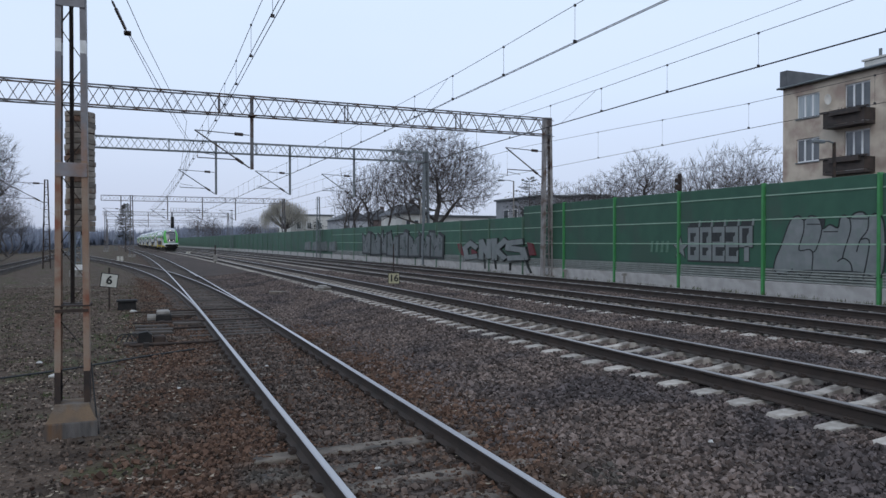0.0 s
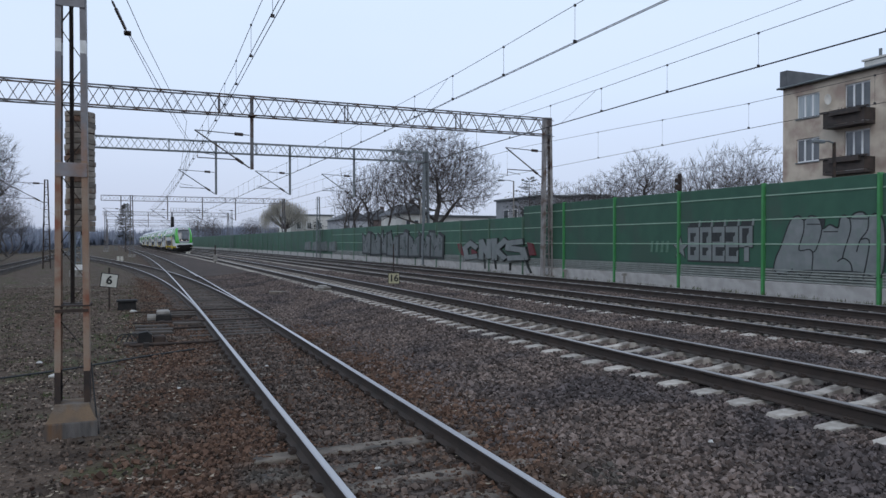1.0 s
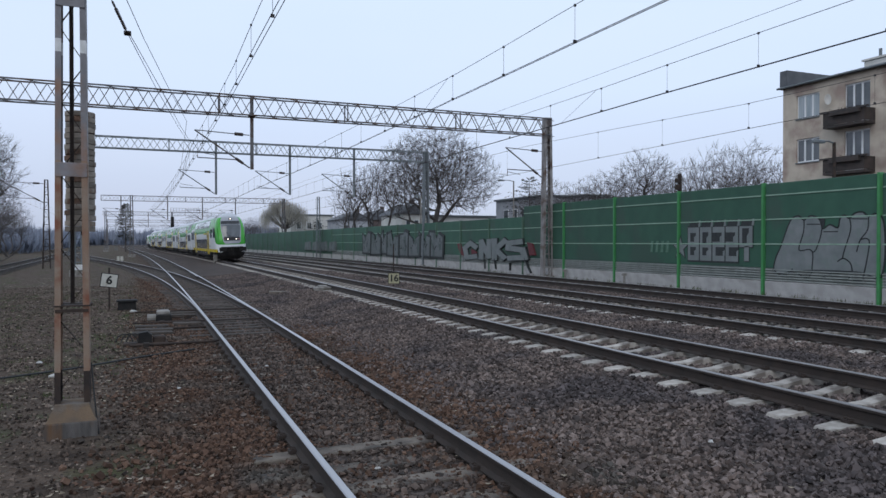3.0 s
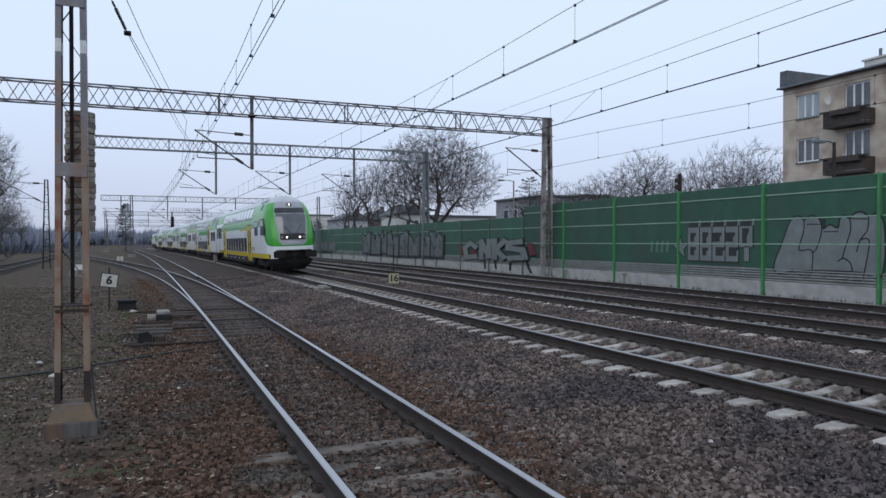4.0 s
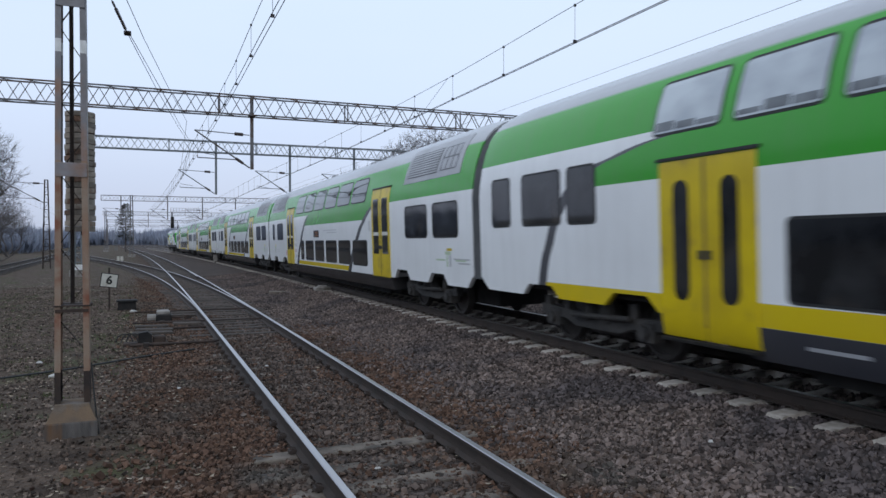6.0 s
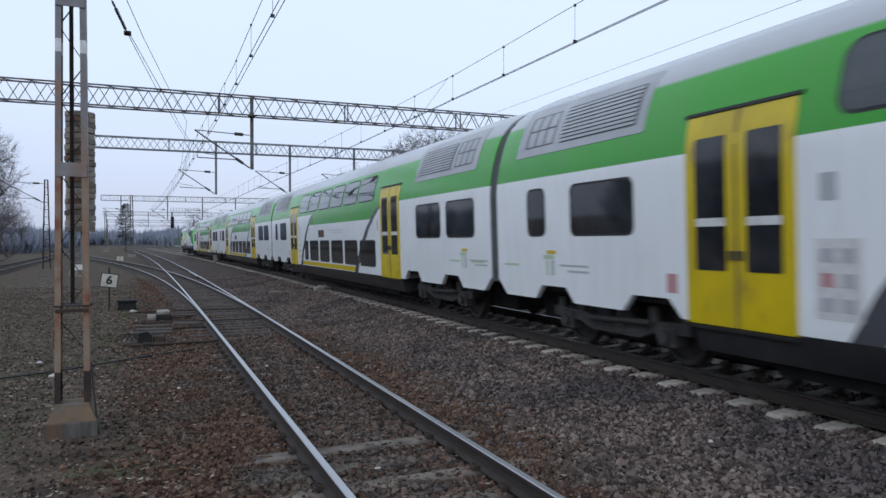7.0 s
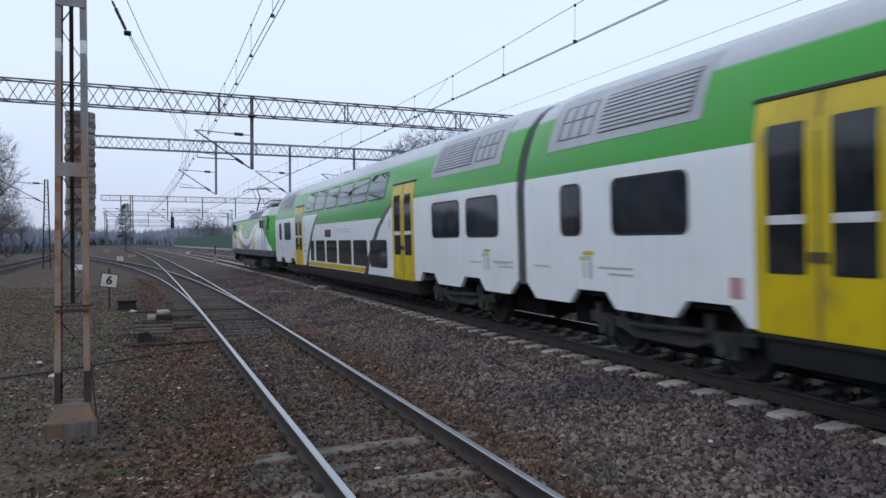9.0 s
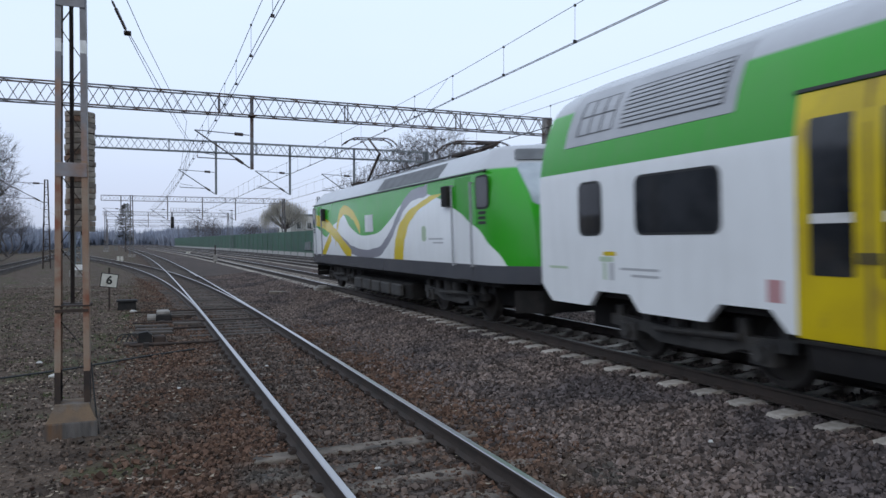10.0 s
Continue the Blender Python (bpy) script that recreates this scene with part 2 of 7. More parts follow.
MAT = {}
MAT["ground"] = ground_material()
MAT["stone_grey"] = material("ballast_stone_grey", (0.086, 0.065, 0.057), (0.158, 0.124, 0.110), 0.85, scale=9, island=0.68, spec=0.3, spot=(0.066, 0.055, 0.055), spot_scale=0.55, spot_at=(0.47, 0.63))
MAT["stone_brown"] = material("ballast_stone_rusty", (0.068, 0.039, 0.028), (0.115, 0.071, 0.050), 0.9, scale=7, island=0.6, spot=(0.075, 0.066, 0.058), spot_scale=0.8, spot_at=(0.5, 0.7), spec=0.2)
MAT["stone_bed"] = material("dark_oily_ballast_stone", (0.052, 0.039, 0.033), (0.114, 0.087, 0.074), 0.85, scale=7, island=0.7, spec=0.25)
MAT["stone_mixed"] = material("small_mixed_stone", (0.052, 0.039, 0.032), (0.142, 0.110, 0.090), 0.9, scale=6, island=0.75, spec=0.2)
MAT["rail_side"] = material("rusty_rail_steel", (0.040, 0.028, 0.023), (0.026, 0.020, 0.017), 0.85, scale=4, bump=0.2, bump_scale=60)
MAT["rail_top"] = material("polished_rail_head", (0.46, 0.45, 0.46), (0.34, 0.33, 0.34), 0.30, 1.0, scale=3, stretch=(1, 0.05, 1))
MAT["rail_dull"] = material("dull_rail_head", (0.34, 0.32, 0.315), (0.18, 0.16, 0.155), 0.36, 1.0, scale=3, stretch=(1, 0.05, 1))
MAT["concrete_sleeper"] = material("pale_concrete_sleeper", (0.42, 0.385, 0.345), (0.29, 0.26, 0.23), 0.85, scale=7, bump=0.3, per_object=0.2, spot=(0.13, 0.11, 0.095), spot_scale=3)
MAT["wood_sleeper"] = material("weathered_timber_sleeper", (0.042, 0.034, 0.029), (0.078, 0.064, 0.055), 0.9, scale=5, bump=0.5, stretch=(0.4, 8, 8), per_object=0.3)
MAT["old_sleeper"] = material("dirty_concrete_sleeper", (0.165, 0.138, 0.112), (0.09, 0.074, 0.062), 0.9, scale=5, bump=0.4, per_object=0.25, spot=(0.045, 0.037, 0.031), spot_scale=2)
MAT["galv"] = material("galvanised_steel", (0.175, 0.195, 0.205), (0.13, 0.145, 0.155), 0.6, 0.5, scale=3, bump=0.1)
MAT["gantry"] = material("weathered_gantry_steel", (0.105, 0.107, 0.118), (0.145, 0.142, 0.145), 0.65, 0.3, scale=2, bump=0.1, spot=(0.09, 0.055, 0.04), spot_scale=1.2)
MAT["mast_paint"] = material("flaking_grey_and_rust_paint", (0.215, 0.21, 0.225), (0.15, 0.145, 0.152), 0.6, scale=5, bump=0.25, spot=(0.23, 0.115, 0.06), spot_scale=1.7, spot_at=(0.48, 0.63))
MAT["mast_rust"] = material("rusted_channel_steel", (0.23, 0.135, 0.088), (0.25, 0.195, 0.15), 0.75, scale=4, bump=0.3, spot=(0.19, 0.07, 0.04), spot_scale=2.5)
MAT["mast_dark"] = material("dark_bracing_steel", (0.03, 0.025, 0.024), (0.055, 0.038, 0.03), 0.8, scale=6, bump=0.2, spec=0.25)
MAT["white_paint"] = material("chipped_white_paint", (0.66, 0.66, 0.66), (0.52, 0.52, 0.51), 0.6, scale=9, bump=0.1)
MAT["concrete"] = material("weathered_concrete", (0.26, 0.245, 0.225), (0.17, 0.16, 0.148), 0.9, scale=4, bump=0.4, spot=(0.11, 0.10, 0.085), spot_scale=1.3)
MAT["footing_cap"] = material("rust_stained_concrete", (0.155, 0.105, 0.066), (0.10, 0.078, 0.06), 0.9, scale=5, bump=0.5, spot=(0.14, 0.12, 0.105), spot_scale=4, spot_at=(0.5, 0.65))
MAT["footing"] = material("stained_footing_concrete", (0.125, 0.115, 0.108), (0.06, 0.055, 0.053), 0.92, scale=4, bump=0.5, spot=(0.13, 0.075, 0.042), spot_scale=2.2, spot_at=(0.44, 0.6), stretch=(3, 3, 0.5))
MAT["plinth"] = material("pale_concrete_plinth", (0.42, 0.41, 0.40), (0.33, 0.32, 0.31), 0.85, scale=2.5, bump=0.2, spot=(0.25, 0.24, 0.22), spot_scale=0.9, spot_at=(0.55, 0.7))
MAT["weights"] = material("stacked_concrete_weights", (0.26, 0.225, 0.19), (0.17, 0.145, 0.12), 0.85, scale=4, bump=0.4, per_object=0.35, spot=(0.13, 0.075, 0.05), spot_scale=3)
MAT["green_panel"] = material("dark_green_barrier_panel", (0.031, 0.098, 0.062), (0.024, 0.082, 0.053), 0.6, scale=1.5, bump=0.15, bump_scale=160, per_object=0.12, spot=(0.036, 0.078, 0.056), spot_scale=0.6)
MAT["green_post"] = material("bright_green_post", (0.06, 0.27, 0.09), (0.045, 0.215, 0.07), 0.45, scale=3, bump=0.05)
MAT["far_post"] = material("weathered_grey_green_post", (0.10, 0.17, 0.125), (0.075, 0.135, 0.095), 0.6, scale=3)
MAT["gantry_post"] = material("grey_brown_painted_steel", (0.27, 0.255, 0.25), (0.19, 0.175, 0.17), 0.7, 0.1, scale=2.5, bump=0.15, spot=(0.10, 0.065, 0.05), spot_scale=1.5)
MAT["rail_strip"] = material("pale_green_strip", (0.30, 0.42, 0.33), (0.23, 0.35, 0.26), 0.55, scale=3)
MAT["slat"] = material("grey_green_slat", (0.27, 0.29, 0.275), (0.20, 0.22, 0.205), 0.6, scale=3, bump=0.1)
MAT["spray_silver"] = material("silver_spray_paint", (0.22, 0.235, 0.235), (0.165, 0.185, 0.185), 0.5, 0.15, scale=2.0, spot=(0.18, 0.21, 0.20), spot_scale=3)
MAT["spray_dark"] = material("dull_grey_spray_paint", (0.15, 0.165, 0.17), (0.105, 0.12, 0.12), 0.55, 0.1, scale=1.2, spot=(0.07, 0.09, 0.085), spot_scale=1.5)
MAT["spray_black"] = material("black_spray_paint", (0.018, 0.021, 0.022), (0.028, 0.032, 0.033), 0.6, scale=6)
MAT["spray_red"] = material("red_spray_paint", (0.15, 0.022, 0.03), (0.10, 0.02, 0.025), 0.6, scale=4)
MAT["spray_thin"] = material("thin_grey_spray_paint", (0.10, 0.19, 0.14), (0.07, 0.15, 0.10), 0.6, scale=6)
MAT["wire"] = material("dark_copper_wire", (0.045, 0.04, 0.042), (0.03, 0.028, 0.03), 0.6, 0.4, scale=3)
MAT["insulator"] = material("brown_glazed_insulator", (0.045, 0.03, 0.026), None, 0.25)
MAT["middle"] = livery("coach_livery", "middle")
MAT["driving"] = livery("driving_coach_livery", "driving")
MAT["loco"] = livery("locomotive_livery", "loco")
MAT["roof"] = material("pale_grey_coach_roof", ROOF, (0.34, 0.35, 0.375), 0.5, scale=1.2, bump=0.05)
MAT["grey_panel"] = material("grey_roof_panel", (0.33, 0.34, 0.365), (0.27, 0.28, 0.30), 0.55, scale=2)
MAT["louvre"] = material("grey_louvre", (0.13, 0.135, 0.145), (0.09, 0.094, 0.102), 0.6, scale=3)
MAT["glass"] = material("dark_tinted_glass", (0.010, 0.011, 0.013), (0.034, 0.036, 0.040), 0.05, scale=1.7, spec=0.5, spot=(0.05, 0.045, 0.04), spot_scale=1.1, spot_at=(0.58, 0.74))
MAT["glass_mid"] = material("curved_tinted_glass", (0.016, 0.02, 0.024), (0.045, 0.052, 0.06), 0.03, scale=1.3, spec=0.55, coat=0.2)
# sky mirrored in and seen through the panes is put into this bright base
MAT["glass_sky"] = material("sky_bright_glass", (0.24, 0.275, 0.32), (0.42, 0.465, 0.51), 0.03, scale=1.3, spec=1.0, coat=1.0)
MAT["seat_cloth"] = material("dim_seats_behind_glass", (0.09, 0.10, 0.115), (0.16, 0.175, 0.195), 0.15, scale=3, spec=0.6)
# base is lifted above the other dark glass to carry some mirrored sky
MAT["windscreen"] = material("windscreen_glass", (0.05, 0.056, 0.062), (0.09, 0.10, 0.11), 0.05, scale=1.2, spec=0.7, coat=0.5)
MAT["bellows"] = material("grey_bellows_rubber", (0.085, 0.092, 0.10), (0.06, 0.066, 0.072), 0.7, scale=3)
MAT["rubber"] = material("black_rubber", (0.016, 0.017, 0.018), (0.025, 0.026, 0.027), 0.7, scale=8)
MAT["yellow"] = material("yellow_door_paint", YELLOW, (0.52, 0.38, 0.012), 0.3, scale=1.5, spot=(0.36, 0.25, 0.03), spot_scale=2.5, spot_at=(0.58, 0.75))
# shade along the seal between the leaves is put into this duller yellow
MAT["door_seal"] = material("shaded_door_edge", (0.30, 0.21, 0.025), (0.22, 0.16, 0.03), 0.6, scale=3)
MAT["under"] = material("grimy_underframe", (0.013, 0.0125, 0.0125), (0.022, 0.020, 0.019), 0.85, scale=4, bump=0.2, spec=0.2)
MAT["bogie"] = material("grimy_grey_bogie", (0.026, 0.025, 0.025), (0.052, 0.048, 0.045), 0.75, scale=4, bump=0.2)
MAT["wheel"] = material("worn_wheel_steel", (0.06, 0.056, 0.052), (0.035, 0.03, 0.028), 0.55, 0.4, scale=3)
MAT["white_body"] = material("white_body_paint", WHITE, (0.58, 0.60, 0.62), 0.4, scale=1.2)
MAT["lamp"] = material("lit_headlamp", (0.9, 0.88, 0.85), emit=((1.0, 0.88, 0.76), 4.2))
MAT["display"] = material("amber_display", (0.25, 0.10, 0.02), emit=((1.0, 0.40, 0.08), 0.05))
MAT["logo_green"] = material("logo_green", (0.42, 0.52, 0.38))
MAT["logo_grey"] = material("letter_grey", (0.40, 0.41, 0.43))
MAT["numeral_grey"] = material("numeral_grey", (0.20, 0.205, 0.215))
MAT["logo_red"] = material("notice_red", (0.46, 0.24, 0.25))
MAT["sign_white"] = material("off_white_sign", (0.52, 0.51, 0.46), (0.42, 0.41, 0.36), 0.6, scale=6, spot=(0.27, 0.22, 0.16), spot_scale=5, spot_at=(0.58, 0.72))
MAT["sign_yellow"] = material("faded_yellow_sign", (0.36, 0.34, 0.22), (0.29, 0.27, 0.17), 0.6, scale=6)
MAT["letter_black"] = material("black_lettering", (0.012, 0.012, 0.012))
MAT["bark"] = material("grey_brown_bark", (0.050, 0.043, 0.041), (0.085, 0.074, 0.070), 0.9, scale=3, bump=0.5, stretch=(4, 4, 0.6))
MAT["twig"] = material("bare_twigs", (0.043, 0.037, 0.037), (0.068, 0.058, 0.057), 0.9, scale=1.5)
MAT["needle"] = material("dark_conifer_needles", (0.045, 0.052, 0.042), (0.07, 0.072, 0.062), 0.85, scale=2, island=0.4)
MAT["willow"] = material("yellowish_hanging_twigs", (0.33, 0.31, 0.26), (0.25, 0.235, 0.20), 0.9, scale=1.0, island=0.3)
MAT["weed"] = material("dry_weeds", (0.11, 0.10, 0.055), (0.06, 0.075, 0.03), 0.9, scale=3, island=0.5)
MAT["plaster"] = material("stained_beige_plaster", (0.58, 0.50, 0.41), (0.46, 0.395, 0.32), 0.9, scale=0.8, bump=0.2, spot=(0.33, 0.25, 0.21), spot_scale=0.5, spot_at=(0.48, 0.62))
MAT["plaster_white"] = material("pale_plaster", (0.62, 0.61, 0.58), (0.52, 0.51, 0.48), 0.9, scale=0.7, bump=0.1)
MAT["plaster_grey"] = material("grey_plaster", (0.36, 0.37, 0.40), (0.29, 0.30, 0.325), 0.9, scale=0.7, bump=0.1)
MAT["brick_dark"] = material("sooty_brick", (0.16, 0.12, 0.11), (0.11, 0.085, 0.08), 0.9, scale=1.2, bump=0.2)
MAT["roofing"] = material("dark_roofing_felt", (0.085, 0.092, 0.102), (0.12, 0.125, 0.135), 0.8, scale=1.5, bump=0.2)
MAT["window_white"] = material("white_window_frame", (0.70, 0.71, 0.72), None, 0.5)
MAT["pane_dark"] = material("dim_window_pane", (0.045, 0.055, 0.065), (0.12, 0.13, 0.14), 0.06, scale=0.7, spec=0.7)
MAT["curtain"] = material("pane_with_net_curtain", (0.34, 0.38, 0.40), (0.22, 0.26, 0.28), 0.12, scale=1.4, spec=0.7, stretch=(3, 3, 0.3))
MAT["balcony"] = material("dark_rusty_balcony", (0.035, 0.03, 0.028), (0.06, 0.045, 0.04), 0.8, scale=2.5, bump=0.2)
# distance haze is put into this pale blue-grey base
MAT["far_wood"] = material("haze_tinted_woods", (0.20, 0.225, 0.285), (0.26, 0.285, 0.345), 0.95, scale=0.06, island=0.25, spec=0.0)
MAT["litter"] = material("pale_litter", (0.48, 0.47, 0.45), (0.30, 0.29, 0.27), 0.7, scale=9)
MAT["black_box"] = material("black_trackside_housing", (0.014, 0.014, 0.015), (0.026, 0.024, 0.023), 0.75, scale=4, bump=0.15, spec=0.2)


# ---- mesh tools ----
class Mesh:
    """Gathers vertices and faces of one part."""

    def __init__(self):
        self.v, self.f, self.s = [], [], []

    def add(self, verts, faces, slot=0):
        n = len(self.v)
        self.v.extend(tuple(p) for p in verts)
        self.f.extend(tuple(i + n for i in f) for f in faces)
        self.s.extend([slot] * len(faces))
        return self

    def box(self, x0, x1, y0, y1, z0, z1, slot=0):
        return self.add([(x, y, z) for z in (z0, z1) for y in (y0, y1) for x in (x0, x1)],
                        [(0, 2, 3, 1), (4, 5, 7, 6), (0, 1, 5, 4), (2, 6, 7, 3), (0, 4, 6, 2), (1, 3, 7, 5)], slot)

    def bevel_box(self, x0, x1, y0, y1, z0, z1, b=0.02, slot=0):
        """A box with its upright and top edges cut."""
        ring = lambda i, z: [(x0 + i + b, y0 + i, z), (x1 - i - b, y0 + i, z), (x1 - i, y0 + i + b, z), (x1 - i, y1 - i - b, z),
                             (x1 - i - b, y1 - i, z), (x0 + i + b, y1 - i, z), (x0 + i, y1 - i - b, z), (x0 + i, y0 + i + b, z)]
        v = ring(0, z0) + ring(0, z1 - b) + ring(b, z1)
        f = [tuple(range(7, -1, -1)), tuple(range(16, 24))]
        for k in (0, 8):
            f += [(k + i, k + (i + 1) % 8, k + 8 + (i + 1) % 8, k + 8 + i) for i in range(8)]
        return self.add(v, f, slot)

    def tube(self, p, q, r, r2=None, n=6, slot=0, caps=True):
        p, q = Vector(p), Vector(q)
        r2 = r if r2 is None else r2
        d = (q - p).normalized()
        a = d.cross(Vector((0, 0, 1)) if abs(d.z) < 0.9 else Vector((1, 0, 0))).normalized()
        c = d.cross(a)
        v = []
        for o, k in ((p, r), (q, r2)):
            v += [o + (a * math.cos(t) + c * math.sin(t)) * k for t in (2 * math.pi * i / n for i in range(n))]
        f = [(i, (i + 1) % n, n + (i + 1) % n, n + i) for i in range(n)]
        if caps:
            f += [tuple(range(n - 1, -1, -1)), tuple(range(n, 2 * n))]
        return self.add(v, f, slot)

    def beam(self, p, q, w, h, slot=0):
        """A bar of w by h from p to q; h lies nearest to upright."""
        p, q = Vector(p), Vector(q)
        d = (q - p).normalized()
        a = d.cross(Vector((0, 0, 1)) if abs(d.z) < 0.95 else Vector((0, 1, 0))).normalized()
        c = a.cross(d)
        v = [o + a * (i * w / 2) + c * (j * h / 2) for o in (p, q) for i, j in ((-1, -1), (1, -1), (1, 1), (-1, 1))]
        return self.add(v, [(0, 1, 5, 4), (1, 2, 6, 5), (2, 3, 7, 6), (3, 0, 4, 7), (3, 2, 1, 0), (4, 5, 6, 7)], slot)

    def prism(self, outline, axis, a, b, slot=0):
        """A closed outline drawn through from a to b along an axis (0, 1 or 2)."""
        n = len(outline)
        put = (lambda p, t: (t, p[0], p[1]), lambda p, t: (p[0], t, p[1]), lambda p, t: (p[0], p[1], t))[axis]
        v = [put(p, a) for p in outline] + [put(p, b) for p in outline]
        f = [(i, (i + 1) % n, n + (i + 1) % n, n + i) for i in range(n)] + [tuple(range(n - 1, -1, -1)), tuple(range(n, 2 * n))]
        return self.add(v, f, slot)

    def sweep(self, rings, closed=True, caps=True, slots=None):
        """Rings of equal count, joined in turn."""
        n = len(rings[0])
        v = [p for r in rings for p in r]
        m = n if closed else n - 1
        base = len(self.v)
        self.v.extend(tuple(p) for p in v)
        for k in range(len(rings) - 1):
            for i in range(m):
                self.f.append((base + k * n + i, base + k * n + (i + 1) % n, base + (k + 1) * n + (i + 1) % n, base + (k + 1) * n + i))
                self.s.append(slots[i] if slots else 0)
        if caps and closed:
            self.f += [tuple(base + i for i in range(n - 1, -1, -1)), tuple(base + (len(rings) - 1) * n + i for i in range(n))]
            self.s += [0, 0]
        return self

    def data(self, name, *mats, smooth=False):
        me = bpy.data.meshes.new(name)
        me.from_pydata(self.v, [], self.f)
        for m in mats:
            me.materials.append(m)
        if any(self.s):
            me.polygons.foreach_set("material_index", self.s)
        bm = bmesh.new()
        bm.from_mesh(me)
        bmesh.ops.recalc_face_normals(bm, faces=bm.faces)
        bm.to_mesh(me)
        bm.free()
        if smooth:
            me.shade_smooth()
            me.set_sharp_from_angle(angle=radians(38))
        me.update()
        return me


def part(name, mesh, mat, parent=None, label="", smooth=False, at=None, kind=""):
    """Links one mesh object, under a thing or a part where one is given."""
    data = mesh if isinstance(mesh, bpy.types.Mesh) else mesh.data(name, *(mat if isinstance(mat, (list, tuple)) else (mat,)), smooth=smooth)
    ob = new(name, data)
    ob.parent = parent
    if at is not None:
        ob.matrix_basis = at
    return tagged(ob, label=label, kind=kind)


def thing(name, label, category, group="", kind="", at=None):
    ob = new(name)
    ob.empty_display_size = 0.3
    if at is not None:
        ob.matrix_basis = at
    return tagged(ob, label, category, group, kind)


def lettering(name, text, size, mat, parent, at):
    cu = bpy.data.curves.new(name, "FONT")
    cu.body, cu.size, cu.align_x, cu.align_y, cu.extrude = text, size, "CENTER", "CENTER", 0.002
    cu.offset = size * 0.03
    cu.materials.append(mat)
    ob = new(name, cu)
    ob.parent, ob.matrix_basis = parent, at
    return ob


def bend(y):
    """How far the line has swung to the left of straight at y."""
    return -max(0.0, min(y, 130.0) - 20.0) ** 2 / 5400.0 - 0.0407 * max(0.0, y - 130.0)


def turn(y):
    return math.degrees(max(0.0, min(y, 130.0) - 20.0) * 2 / 5400.0)


# ---- ground ----
PROFILE = ((-3000, -0.9), (-60, -0.7), (-16, -0.5), (-8, -0.48), (-1.2, -0.46), (0.2, -0.455), (0.9, -0.462), (1.2, -0.466), (3.3, -0.466), (3.7, -0.45), (4.3, -0.43), (5.3, -0.33),
           (6.2, -0.235), (9.4, -0.235), (10.2, -0.26), (11.2, -0.235), (14.4, -0.225), (15.5, -0.23), (19.2, -0.16), (19.9, -0.05), (24, 0.0), (60, 0.1), (3000, 0.0))


def ground_z(xs):
    for (a, za), (b, zb) in zip(PROFILE, PROFILE[1:]):
        if a <= xs <= b:
            return za + (zb - za) * (xs - a) / (b - a)
    return PROFILE[0][1]


def mound(x, y):
    """Spoil heaped round the mast's footing."""
    return 0.10 * math.exp(-((x + 0.74) ** 2 + (y - 8.7) ** 2) / 1.3)


def build_ground():
    cols = [p[0] for p in PROFILE if p[0] < -8] + [-8 + 0.2 * i for i in range(141)] + [p[0] for p in PROFILE if p[0] > 20]
    rows = [-600, -200, -60, -20] + [-6 + 0.25 * i for i in range(145)] + [31 + 1.5 * i for i in range(60)] + [122 + 12 * i for i in range(26)] + [470, 600, 900, 1500, 3000]
    g = Mesh()
    for y in rows:
        for x in cols:
            z = ground_z(x)
            if -8 <= x <= 20 and -6 <= y < 60:
                rough = 0.05 if x < 0.3 else 0.022
                z += mound(x, y) + rough * (noise.noise((x * 0.9, y * 0.9, 0)) + 0.5 * noise.noise((x * 2.7, y * 2.7, 3)))
            g.v.append((x + bend(min(y, 420)), y, z))
    n = len(cols)
    g.f = [(r * n + c, r * n + c + 1, (r + 1) * n + c + 1, (r + 1) * n + c) for r in range(len(rows) - 1) for c in range(n - 1)]
    g.s = [0] * len(g.f)
    tagged(part("ground", g, MAT["ground"], smooth=True), "dark crushed-stone ballast and trodden earth with mossy patches", "ground", kind="structure")


build_ground()

# ---- railway tracks ----
RAIL = [(-0.075, -0.172), (0.075, -0.172), (0.075, -0.16), (0.016, -0.14), (0.009, -0.06), (0.012, -0.045), (0.036, -0.035),
        (0.036, -0.008), (0.028, 0.0), (-0.028, 0.0), (-0.036, -0.008), (-0.036, -0.035), (-0.012, -0.045), (-0.009, -0.06), (-0.016, -0.14), (-0.075, -0.16)]
RAIL_SLOTS = [0, 0, 0, 0, 0, 0, 0, 0, 1, 1, 0, 0, 0, 0, 0, 0]
CANT = 0.033


def rail(parent, line, ys, mats, lean=0.0):
    """One rail along line(y) -> (x, z of its top)."""
    rings = []
    for y in ys:
        x, z = line(y)
        rings.append([(x + px, y, z + pz + lean * px) for px, pz in RAIL])
    part("rail", Mesh().sweep(rings, slots=RAIL_SLOTS), mats, parent, smooth=True)


def steps(a, b, near=60.0):
    ys, y = [], a
    while y < b:
        ys.append(y)
        y += 1.5 if y < near else 4.0
    return ys + [b]


def concrete_sleeper(length=2.5):
    """Thick under the rails and waisted in the middle, with sloping ends and clips."""
    h = length / 2
    xs = (-h, -h + 0.06, -0.95, -0.55, -0.3, 0.3, 0.55, 0.95, h - 0.06, h)
    tops = (-0.06, 0.0, 0.012, 0.0, -0.03, -0.03, 0.0, 0.012, 0.0, -0.06)
    half = (0.11, 0.115, 0.115, 0.10, 0.085, 0.085, 0.10, 0.115, 0.115, 0.11)
    m = Mesh()
    m.sweep([[(x, -w - 0.03, -0.2), (x, w + 0.03, -0.2), (x, w, t), (x, -w, t)] for x, t, w in zip(xs, tops, half)])
    return m


def plain_sleeper(length, width, height):
    return Mesh().bevel_box(-length / 2, length / 2, -width / 2, width / 2, -height, 0, 0.012)


